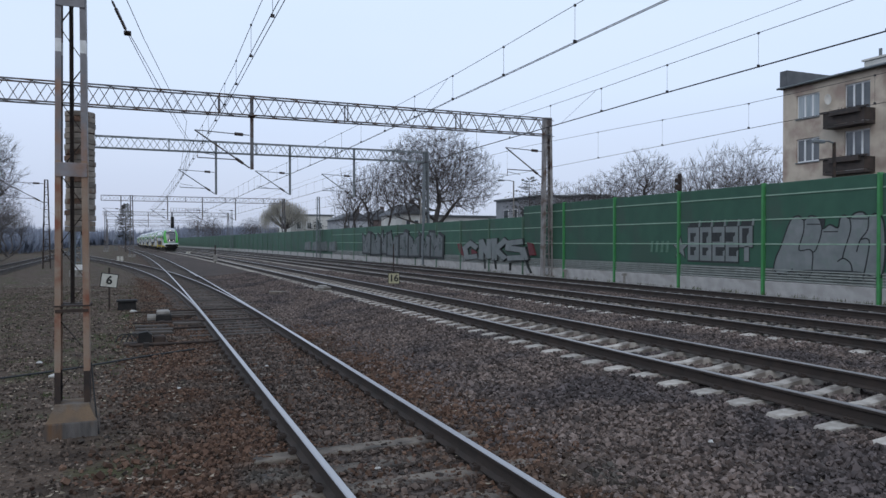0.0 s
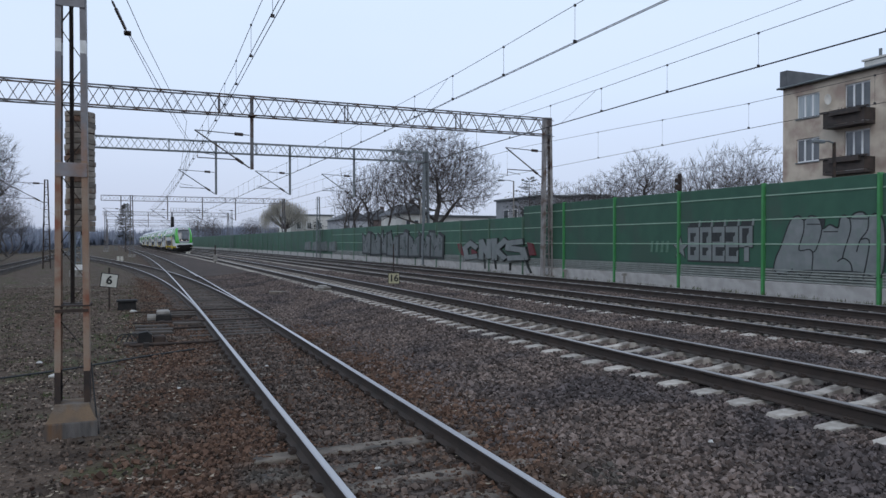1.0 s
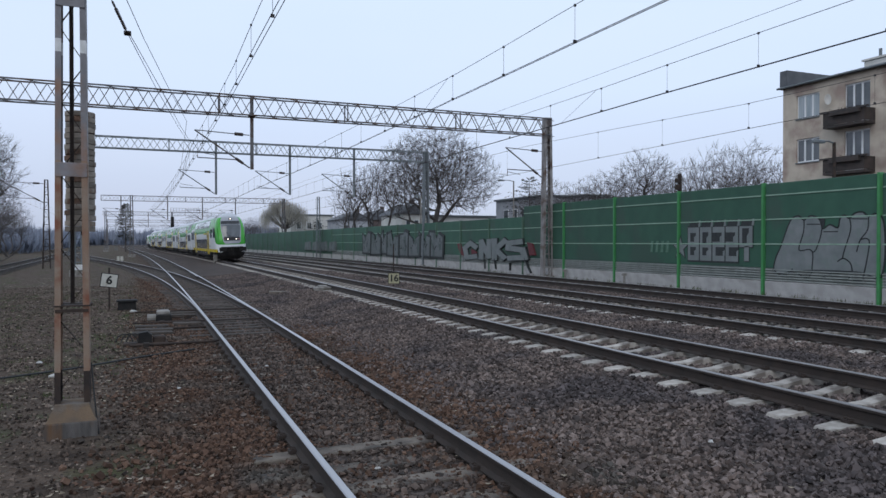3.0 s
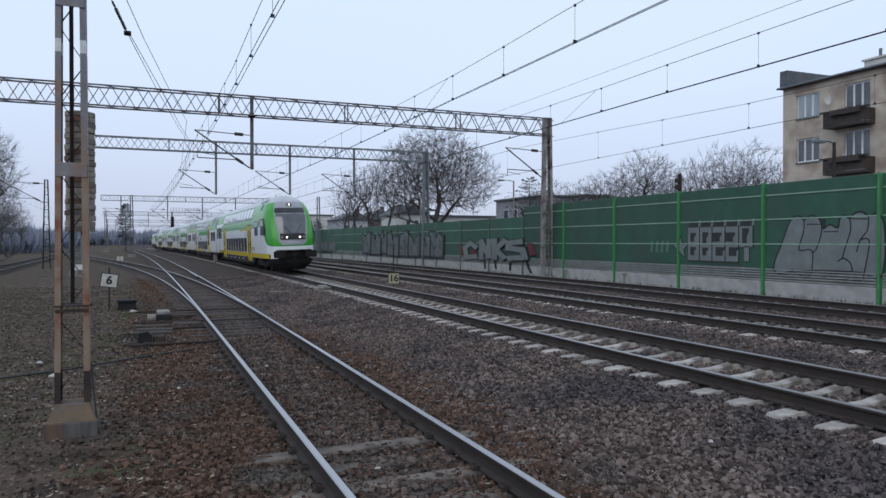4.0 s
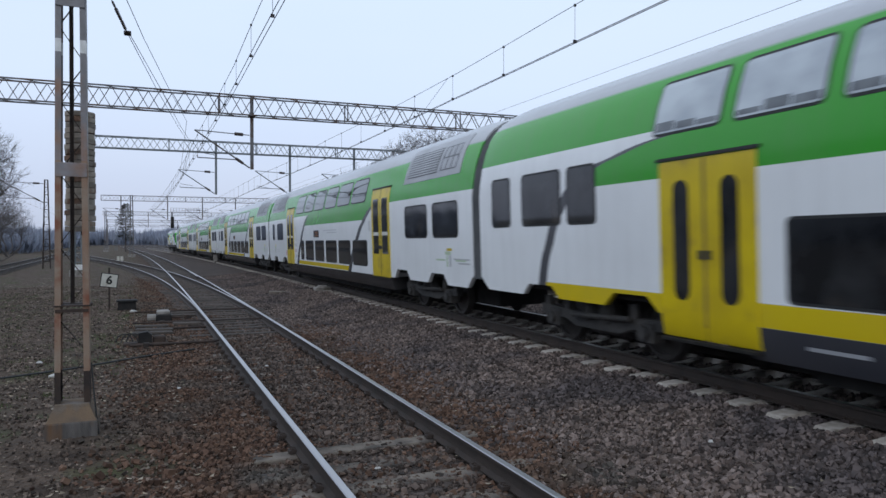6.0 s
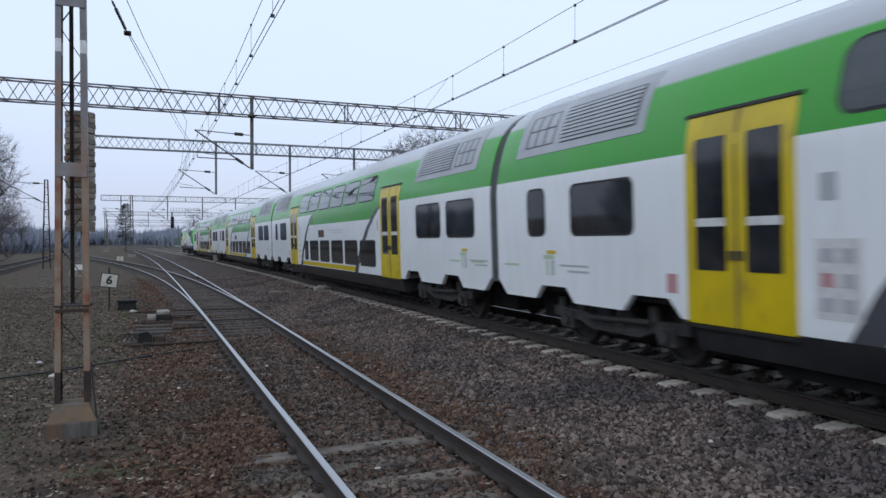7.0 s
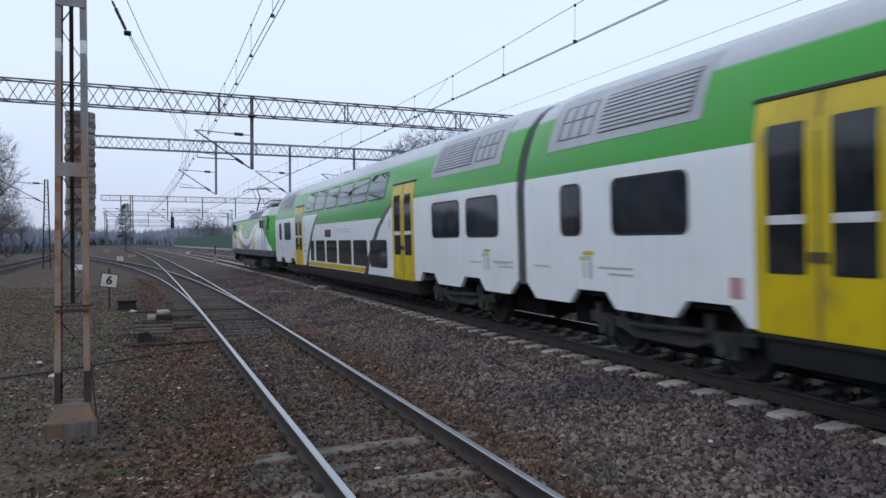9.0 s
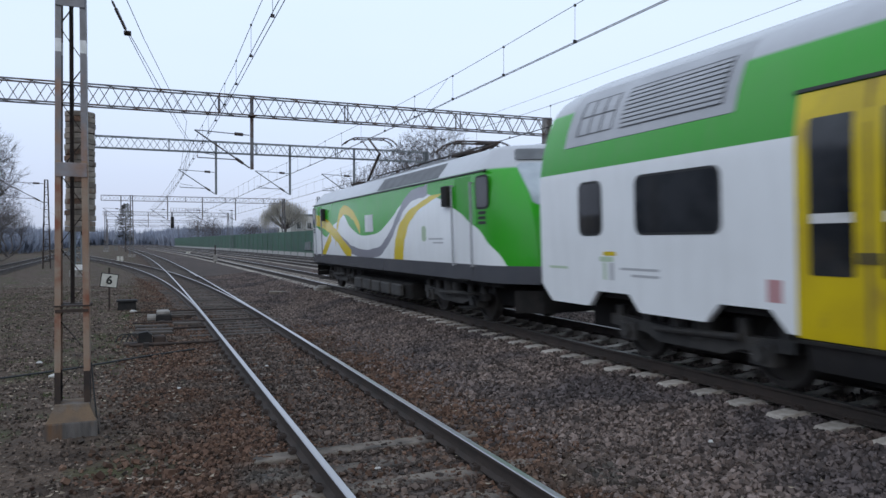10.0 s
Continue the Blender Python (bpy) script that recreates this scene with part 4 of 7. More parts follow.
g3 = gantry(114.0, -4.2, 21.9, 7.7, 8.45, [(-1.6, 5.0), (4.7, 5.0), (9.6, 5.0), (14.4, 5.0)], 21.7, 0.6, "steel lattice gantry over the tracks in haze", left_post=-0.2)
g4 = gantry(175.0, -4.5, 22.0, 7.7, 8.5, [(4.7, 5.0), (9.6, 5.0)], 22.0, 0.6, "steel lattice gantry far down the line", left_post=-4.0)
rl = Mesh()
for k in range(14):
    rl.beam((9.4 + 0.62 * k, -0.3, 8.5), (9.4 + 0.62 * k, -0.3, 9.45), 0.06, 0.06)
for z in (8.95, 9.45):
    rl.beam((9.4, -0.3, z), (17.5, -0.3, z), 0.05, 0.05)
rl.box(9.4, 17.5, -0.5, 0.3, 8.52, 8.58)
part("walkway_railing", rl, MAT["gantry"], g4)
sg = part("signal_head", Mesh().bevel_box(9.4, 10.15, -0.45, -0.15, 4.9, 7.5, 0.08).box(9.7, 9.85, -0.2, -0.1, 7.4, 8.6), MAT["black_box"], g4)
for z in (5.5, 6.2, 6.9):
    part("signal_hood", Mesh().tube((9.77, -0.45, z), (9.77, -0.75, z), 0.16, n=10), MAT["black_box"], sg)
gantry(240.0, -4.0, 22.0, 7.7, 8.5, [], 22.0, 0.6, "steel lattice gantry far down the line", left_post=-4.0)
gantry(310.0, -4.0, 22.0, 7.7, 8.5, [], 22.0, 0.6, "steel lattice gantry far down the line", left_post=-4.0)


def wire_run(pts, r=0.008):
    m = Mesh()
    for a, b in zip(pts, pts[1:]):
        m.tube(a, b, r, n=4, caps=False)
    return m


def catenary(contact, offsets, heights, label, spread=0.03, first=2.8, step=3.0, stitch=True):
    """Contact wire and, straight above it, the messenger that carries it; offsets and heights run along y."""
    c = thing("catenary_wire", label, "overhead wire", "catenary wires over the tracks")
    line = lambda y: float(np.interp(y, *zip(*offsets))) + bend(y)
    sag = lambda y: float(np.interp(y, *zip(*heights)))
    ys = [-10 + 2.5 * i for i in range(100)]
    for d in ((-spread, spread) if spread else (0.0,)):
        part("contact_wire", wire_run([(line(y) + d, y, contact) for y in ys], 0.0085), MAT["wire"], c)
    part("messenger_wire", wire_run([(line(y), y, sag(y)) for y in ys], 0.0075), MAT["wire"], c)
    y = first
    while y < 110:
        part("dropper", wire_run([(line(y), y, contact), (line(y), y, sag(y))], 0.0045), MAT["wire"], c)
        part("wire_clamp", Mesh().box(line(y) - 0.035, line(y) + 0.035, y - 0.012, y + 0.012, contact - 0.01, contact + 0.05), MAT["wire"], c)
        part("wire_clamp", Mesh().box(line(y) - 0.02, line(y) + 0.02, y - 0.02, y + 0.02, sag(y) - 0.03, sag(y) + 0.015), MAT["wire"], c)
        y += step
    if stitch:
        part("stitch_wire", wire_run([(line(18.2), 18.2, sag(18.2)), (line(20.2), 20.2, contact + 0.02)], 0.006), MAT["wire"], c)
    return c


catenary(5.57, ((-10, 7.60), (12, 7.64), (20, 7.67), (32.7, 7.72), (51, 7.55), (114, 7.95), (175, 7.55), (240, 7.9)), ((-10, 6.6), (9, 6.33), (12, 6.29), (15, 6.24), (18, 6.21), (24, 6.24), (32.7, 6.40), (42, 6.30), (51, 6.42), (114, 6.42)),
         "twin contact wires hung from a messenger wire by droppers", 0.025, 2.85, 3.0)
catenary(5.60, ((-10, 12.75), (9, 12.55), (15, 12.46), (20, 12.52), (32.7, 12.62), (51, 12.5), (114, 12.95), (175, 12.55), (240, 12.9)), ((-10, 6.6), (9, 6.38), (12, 6.35), (15, 6.31), (18, 6.29), (22, 6.30), (32.7, 6.45), (42, 6.34), (51, 6.45), (114, 6.45)),
         "twin contact wires hung from a messenger wire by droppers", 0.025, 3.2, 2.95)
catenary(5.28, ((-10, 17.0), (17, 17.40), (21.4, 17.56), (25.6, 17.70), (32.7, 17.9), (51, 17.4), (114, 17.6), (240, 17.35)), ((-10, 5.9), (17, 6.05), (21.4, 6.22), (25.6, 6.38), (32.7, 6.6), (51, 6.3), (240, 6.3)),
         "single contact wire hung from a messenger wire", 0.0, 4.4, 4.25, False)
catenary(5.84, ((-10, 2.1), (14, 2.16), (20, 2.21), (51, 2.3), (240, 2.3)), ((-10, 6.8), (13.6, 6.55), (16.4, 6.55), (19.6, 6.46), (32.7, 6.63), (240, 6.63)),
         "twin contact wires over the turnout track", 0.045, 4.2, 3.05, False)
anchor = thing("anchor_wire", "slanting tensioned wire with dark insulators above turnout", "overhead wire", "catenary wires over the tracks")
part("tension_wire", wire_run([(-2.1, 0.0, 6.0), (-0.53, 14.0, 6.0), (-0.33, 16.0, 6.0), (0.28, 21.4, 6.0), (1.14, 28.45, 6.0), (1.79, 33.2, 6.0), (2.2, 51.0, 5.9), (1.9, 114.0, 5.7)]), MAT["wire"], anchor)
part("tension_wire", wire_run([(-2.4, 0.0, 6.7), (-0.33, 16.2, 6.7), (-0.01, 19.1, 6.7), (0.75, 25.2, 6.7), (1.59, 31.4, 6.7), (2.2, 51.0, 6.6), (1.9, 114.0, 6.4)]), MAT["wire"], anchor)
part("tension_wire", wire_run([(-0.27, 16.2, 6.0), (0.39, 21.4, 6.0), (1.24, 28.45, 6.0), (1.89, 33.2, 6.0), (2.25, 51.0, 5.9)]), MAT["wire"], anchor)
for y0, y1, r in ((14.1, 14.35, 0.022), (14.5, 15.1, 0.032), (15.25, 15.75, 0.032)):
    a, b = Vector((-0.53, 14.0, 6.0)), Vector((-0.33, 16.0, 6.0))
    part("insulator", Mesh().tube(a.lerp(b, (y0 - 14) / 2), a.lerp(b, (y1 - 14) / 2), r, n=8), MAT["insulator"], anchor)
part("yoke_plate", Mesh().bevel_box(-0.39, -0.25, 15.95, 16.2, 5.98, 6.02, 0.008), MAT["mast_dark"], anchor)
feeder = thing("feeder_wire", "thin dark feeder wire over gantry beams", "overhead wire")
part("wire", wire_run([(16.25 + bend(y), y, 8.22) for y in range(-10, 240, 5)], 0.007), MAT["wire"], feeder)


# ---- mast with tension weights beside the camera ----
def near_mast():
    t = thing("tension_mast", "rusty grey lattice mast on concrete footing", "mast", at=pose(-0.735, 8.8, 0))
    base, top = -0.02, 7.2
    w = lambda z: 0.345 - 0.012 * (z - base)
    for s in (-1, 1):
        outer = lambda z: s * w(z) / 2
        levels = [base, 0.34, 2.62, 3.78, 3.92, top]
        rings = []
        for z in levels:
            a = outer(z)
            rings.append([(a, -0.10, z), (a, 0.10, z), (a - s * 0.060, 0.10, z), (a - s * 0.060, 0.088, z), (a - s * 0.012, 0.088, z), (a - s * 0.012, -0.088, z), (a - s * 0.060, -0.088, z), (a - s * 0.060, -0.10, z)])
        chan = Mesh().sweep(rings)
        chan.s = [q for q in (2, 1, 0, 3, 0) for _ in range(8)] + [0, 0]
        part("channel", chan, (MAT["mast_paint"], MAT["mast_rust"], MAT["mast_dark"], MAT["white_paint"]), t)
    z, i = base + 0.12, 0
    while z < 6.6:
        hi = z + 0.40
        s = 1 if i % 2 else -1
        part("lacing_bar", Mesh().beam((s * (w(z) / 2 - 0.02), 0.085, z), (-s * (w(hi) / 2 - 0.02), 0.085, hi), 0.032, 0.008), MAT["mast_dark"], t)
        z, i = hi, i + 1
    for zz, h, m in ((1.0, 0.035, "mast_dark"), (2.52, 0.15, "mast_paint"), (4.36, 0.18, "mast_paint")):
        part("batten", Mesh().bevel_box(-w(zz) / 2 + 0.005, w(zz) / 2 - 0.005, -0.115, -0.098, zz - h / 2, zz + h / 2, 0.004), MAT[m], t)
    part("batten", Mesh().box(-w(1.0) / 2 - 0.01, w(1.0) / 2 + 0.01, -0.12, 0.12, 1.045, 1.058), MAT["mast_dark"], t)
    f = Mesh()
    ring = lambda x, y, z: [(-x, -y, z), (x, -y, z), (x, y, z), (-x, y, z)]
    f.sweep([ring(0.255, 0.26, -0.7), ring(0.25, 0.255, -0.19), ring(0.243, 0.248, -0.175)])
    part("footing", f, MAT["footing"], t, "streaked concrete footing")
    part("footing_cap", Mesh().sweep([ring(0.245, 0.25, -0.174), ring(0.235, 0.24, -0.16), ring(0.175, 0.175, -0.03), ring(0.165, 0.165, 0.0)]), MAT["footing_cap"], t, "rust-stained sloping concrete cap")
    part("cable", Mesh().tube((0.185, -0.06, 0.42), (0.215, -0.1, 0.05), 0.009, n=5).tube((0.215, -0.1, 0.05), (0.27, -0.2, -0.42), 0.009, n=5), MAT["rubber"], t)
    wgt = thing("tension_weight_stack", "tall stack of weathered round tension weights on rod", "tension weights", at=pose(-0.69, 9.28, 0))
    part("guide_rod", Mesh().tube((-0.06, -0.3, 1.05), (-0.06, -0.3, 6.8), 0.022, n=8), MAT["mast_dark"], wgt)
    part("guide_foot", Mesh().bevel_box(-0.22, 0.14, -0.38, -0.22, 1.03, 1.065, 0.01), MAT["mast_dark"], wgt)
    part("hanger_rod", Mesh().tube((0.02, 0, 1.82), (0.02, 0, 6.9), 0.016, n=8), MAT["mast_dark"], wgt)
    rng = random.Random(3)
    n = 22
    for k in range(n):
        zz = 1.86 + k * 0.0625
        ringv = [(0.158 * math.cos(a), 0.158 * math.sin(a)) for a in (2 * math.pi * i / 18 for i in range(18))]
        d = Mesh().sweep([[(x * q, y * q, h) for x, y in ringv] for q, h in ((0.97, 0), (1, 0.003), (1, 0.055), (0.97, 0.059))])
        # the slot by which a weight is hung on the rod
        d.box(-0.012, 0.012, -0.161, -0.11, 0.005, 0.05)
        part("weight", d, MAT["weights"], wgt, at=pose(rng.uniform(-0.006, 0.006), rng.uniform(-0.006, 0.006), zz, rng.uniform(-1.5, 1.5), rng.uniform(-1.5, 1.5), rng.uniform(0, 360)), smooth=True)


near_mast()


# ---- the double-deck train ----
COACH = [(1.30, 0.42), (1.37, 0.60), (1.39, 0.80), (1.39, 2.70), (1.38, 2.95), (1.325, 3.25), (1.24, 3.55), (1.13, 3.82), (1.02, 4.0), (0.85, 4.18), (0.6, 4.34), (0.3, 4.43), (0.0, 4.46)]
LOCO = [(1.40, 0.55), (1.45, 0.70), (1.45, 0.96), (1.45, 1.30), (1.45, 3.17), (1.42, 3.22), (1.13, 3.60), (1.05, 3.66), (0.9, 3.70), (0.5, 3.72), (0.0, 3.73)]


SKIRT = [(-1.30, 0.42), (-1.37, 0.60), (-1.39, 0.80), (-1.39, 1.05), (1.39, 1.05), (1.39, 0.80), (1.37, 0.60), (1.30, 0.42)]


def half_width(profile, z):
    for (xa, za), (xb, zb) in zip(profile, profile[1:]):
        if za <= z <= zb and zb > za:
            return xa + (xb - xa) * (z - za) / (zb - za)
    return profile[0][0]


def ring(profile, y, low, drop=1.0, pivot=2.9):
    """The body's outline at y, from the sill on one side over the roof to the other; drop lowers the roof."""
    pts = []
    for x, z in profile:
        if z < low:
            continue
        if z > pivot:
            k = 1 - (1 - drop) * 0.35
            x, z = x * k, pivot + (z - pivot) * drop
        pts.append((x, z))
    pts = [(half_width(profile, low), low)] + pts if pts[0][1] > low else pts
    return [(-x, y, z) for x, z in pts] + [(x, y, z) for x, z in reversed(pts[:-1])]


def side_panel(profile, s, y0, y1, z0, z1, off, rad=0.06, rows=10, slant=0.0):
    """A plate with rounded corners laid on the body's side (s = -1 or 1), off metres proud."""
    m, n = Mesh(), rows
    zs = [z0 + (z1 - z0) * i / n for i in range(n + 1)]
    if rad > 0:
        zs = sorted(set(zs + [z0 + rad * q for q in (0.1, 0.3, 0.6, 1)] + [z1 - rad * q for q in (0.1, 0.3, 0.6, 1)]))
    front, back = [], []
    for z in zs:
        e = max(0.0, rad - (z - z0), rad - (z1 - z))
        inset = rad - math.sqrt(max(0.0, rad * rad - e * e)) if rad > 0 else 0.0
        x = half_width(profile, z)
        for ring_, o in ((front, off), (back, -0.012)):
            ring_.append([(s * (x + o), y0 + inset + slant * max(0.0, (z - z0) / (z1 - z0) - 0.1) ** 1.4, z), (s * (x + o), y1 - inset, z)])
    k = len(zs)
    v = [p for r in front for p in r] + [p for r in back for p in r]
    f = [(2 * i, 2 * i + 1, 2 * i + 3, 2 * i + 2) for i in range(k - 1)]
    b = 2 * k
    f += [(2 * i, 2 * i + 2, b + 2 * i + 2, b + 2 * i) for i in range(k - 1)] + [(2 * i + 1, b + 2 * i + 1, b + 2 * i + 3, 2 * i + 3) for i in range(k - 1)]
    f += [(0, b, b + 1, 1), (2 * k - 2, 2 * k - 1, b + 2 * k - 1, b + 2 * k - 2)]
    return m.add(v, f)


def bogie(parent, y, base=2.5, mat=None):
    m = Mesh()
    for s in (-1, 1):
        x = s * 1.02
        m.prism([(-base / 2 - 0.45, 0.50), (-base / 2 + 0.35, 0.46), (-0.6, 0.36), (0.6, 0.36), (base / 2 - 0.35, 0.46), (base / 2 + 0.45, 0.50), (base / 2 + 0.45, 0.66),
                 (0.55, 0.60), (-0.55, 0.60), (-base / 2 - 0.45, 0.66)], 0, x - 0.08, x + 0.08)
        for e in (-1, 1):
            m.bevel_box(x - 0.13, x + 0.15, e * base / 2 - 0.17, e * base / 2 + 0.17, 0.32, 0.60, 0.03)
            m.tube((x + s * 0.10, e * base / 2, 0.46), (x + s * 0.19, e * base / 2, 0.46), 0.10, n=12)
            m.tube((x, e * (base / 2 - 0.36), 0.5), (x, e * (base / 2 - 0.36), 0.84), 0.09, n=10)
            m.tube((x, e * (base / 2 + 0.30), 0.5), (x, e * (base / 2 + 0.30), 0.80), 0.08, n=10)
        m.tube((x, -0.24, 0.5), (x, -0.24, 0.98), 0.15, n=12).tube((x, 0.24, 0.5), (x, 0.24, 0.98), 0.15, n=12)
        m.tube((x + s * 0.16, -0.95, 0.62), (x + s * 0.16, 0.55, 0.56), 0.045, n=8)
    m.box(-1.0, 1.0, -0.25, 0.25, 0.45, 0.75)
    # solid middle block is added to stand for the shade between the wheels
    m.box(-0.55, 0.55, -base / 2 - 0.3, base / 2 + 0.3, 0.30, 0.92)
    frame_ob = part("bogie", m, MAT["bogie"], parent, smooth=True, at=pose(0, y, 0))
    for e in (-1, 1):
        w = Mesh()
        for s in (-1, 1):
            x = s * 0.74
            rr = lambda r, xx: [(xx, r * math.cos(a), r * math.sin(a)) for a in (2 * math.pi * i / 24 for i in range(24))]
            w.sweep([rr(0.16, x + s * 0.06), rr(0.38, x + s * 0.03), rr(0.385, x + s * 0.068), rr(0.455, x + s * 0.066), rr(0.46, x - s * 0.04), rr(0.487, x - s * 0.045), rr(0.487, x - s * 0.07), rr(0.2, x - s * 0.06)])
        w.tube((-0.8, 0, 0), (0.8, 0, 0), 0.09, n=10)
        part("wheelset", w, MAT["wheel"], frame_ob, smooth=True, at=pose(0, e * base / 2, 0.487))


def lower_sides(m, profile, y0, y1, sill, centres, arch_top, base=2.5, deep=None):
    """Side plates down to the sill, with an arch over each wheel."""
    pts = [(y0, 1.06), (y0, sill)] if y0 > -13 else [(y0, 1.06), (y0, 1.06), (y0 + 0.34, sill)]
    arches = sorted(c + e * base / 2 for c in centres for e in (-1, 1))
    for a in arches:
        pts += [(a - 0.62, sill), (a - 0.38, arch_top), (a + 0.38, arch_top), (a + 0.62, sill)]
    pts += [(y1, sill), (y1, 1.06)] if y1 < 13 else [(y1 - 0.34, sill), (y1, 1.06), (y1, 1.06)]
    for s in (-1, 1):
        x0, x1 = s * 1.30, s * half_width(profile, 0.85)
        # built in slices, so that every face is convex
        for (ya, za), (yb, zb) in zip(pts[1:-1], pts[2:]):
            if yb - ya < 1e-6:
                continue
            m.add([(x0, ya, za), (x0, yb, zb), (x0, yb, 1.06), (x0, ya, 1.06), (x1, ya, za), (x1, yb, zb), (x1, yb, 1.06), (x1, ya, 1.06)],
                  [(0, 1, 2, 3), (7, 6, 5, 4), (0, 4, 5, 1), (2, 6, 7, 3)])


def window(parent, profile, s, y0, y1, z0, z1, rad=0.09, glass="glass", rim=0.035):
    w = part("window", side_panel(profile, s, y0 - rim, y1 + rim, z0 - rim, z1 + rim, 0.005, rad + rim), MAT["rubber"], parent, smooth=True)
    part("pane", side_panel(profile, s, y0, y1, z0, z1, 0.009, rad), MAT[glass], w, smooth=True)
    return w


def marks(parent, profile, s, y, z, n=2, wide=0.7, mat="logo_grey"):
    """Lettering too small to read: thin bars."""
    for k in range(n):
        part("lettering_bar", side_panel(profile, s, y, y + wide * (1 - 0.3 * k), z - 0.09 * k, z - 0.09 * k + 0.035, 0.003, 0, 1), MAT[mat], parent)


def operator_sign(coach, s, y):
    """The operator's sign: a leaf of yellow and green over two grey strokes, with two lines too small to read beside it."""
    sign = part("operator_mark", side_panel(COACH, s, y, y + 0.30, 1.56, 1.62, 0.003, 0.02), MAT["yellow"], coach, "pale green and yellow leaf sign")
    part("leaf", side_panel(COACH, s, y + 0.06, y + 0.40, 1.47, 1.545, 0.003, 0.03), MAT["logo_green"], sign)
    part("stroke", side_panel(COACH, s, y + 0.06, y + 0.15, 1.20, 1.46, 0.003, 0.02), MAT["logo_grey"], sign)
    part("stroke", side_panel(COACH, s, y + 0.24, y + 0.31, 1.20, 1.46, 0.003, 0.02), MAT["logo_green"], sign)
    marks(coach, COACH, s, y - 0.95, 1.36, 2, 0.85)


def sliding_doors(coach, s, y0, y1, z0, z1, kind):
    mid = (y0 + y1) / 2
    part("door_gutter", side_panel(COACH, s, y0 - 0.05, y1 + 0.05, z1 + 0.01, z1 + 0.05, 0.03, 0, 2), MAT["rubber"], coach)
    for a, b in ((y0, mid - 0.008), (mid + 0.008, y1)):
        d = part("door", side_panel(COACH, s, a, b, z0, z1, 0.012, 0.02, 14), MAT["yellow"], coach, "yellow sliding door leaf", smooth=True)
        if kind == "middle":
            c0, c1 = (a + 0.17, b - 0.15) if a < mid - 0.1 else (a + 0.15, b - 0.17)
            part("door_window", side_panel(COACH, s, c0, c1, 1.42, 3.02, 0.016, 0.03, 12), MAT["glass"], d, smooth=True)
            part("white_band", side_panel(COACH, s, c0 + 0.01, c1 - 0.01, 1.95, 2.05, 0.019, 0, 2), MAT["white_paint"], d)
        else:
            c = (a + b) / 2
            part("door_window", side_panel(COACH, s, c - 0.14, c + 0.14, 1.02, 2.55, 0.016, 0.135, 12), MAT["glass"], d, smooth=True)
        part("door_handle", side_panel(COACH, s, (b - 0.1 if a == y0 else a + 0.02), (b - 0.02 if a == y0 else a + 0.1), 1.55, 1.66, 0.03, 0.01, 2), MAT["rubber"], d)
    part("door_seal", side_panel(COACH, s, mid - 0.03, mid + 0.03, z0 + 0.01, z1 - 0.01, 0.014, 0, 12), MAT["door_seal"], coach)
    part("door_step", Mesh().box(min(s * 1.34, s * 1.44), max(s * 1.34, s * 1.44), y0, y1, z0 - 0.05, z0 - 0.015), MAT["under"], coach)


def roof_unit(coach, s, y0, y1):
    """A grey roof housing over the vestibule: a slatted vent and a small grille window."""
    e = 1 if y0 > 0 else -1
    u = part("roof_panel", side_panel(COACH, s, y0, y1, 3.27, 4.15, 0.008, 0.03, 10), MAT["roof"], coach, "grey roof panel with slatted vent", smooth=True)
    a, b = (y0 + 0.2, y1 - 1.42) if e > 0 else (y0 + 1.42, y1 - 0.2)
    part("vent_recess", side_panel(COACH, s, a, b, 3.40, 4.0, 0.012, 0.02, 8), MAT["louvre"], u)
    for k in range(9):
        part("vent_slat", side_panel(COACH, s, a + 0.03, b - 0.03, 3.42 + k * 0.064, 3.462 + k * 0.064, 0.026, 0, 1), MAT["roof"], u)
    c, d = (y1 - 1.22, y1 - 0.28) if e > 0 else (y0 + 0.28, y0 + 1.22)
    part("grille", side_panel(COACH, s, c, d, 3.42, 3.98, 0.012, 0.02, 6), MAT["louvre"], u)
    for k in range(3):
        part("grille_bar", side_panel(COACH, s, c + 0.03 + k * 0.30, c + 0.27 + k * 0.30, 3.44, 3.70, 0.018, 0, 3), MAT["roof"], u)
        part("grille_bar", side_panel(COACH, s, c + 0.03 + k * 0.30, c + 0.27 + k * 0.30, 3.73, 3.96, 0.018, 0, 3), MAT["roof"], u)


END = 13.12


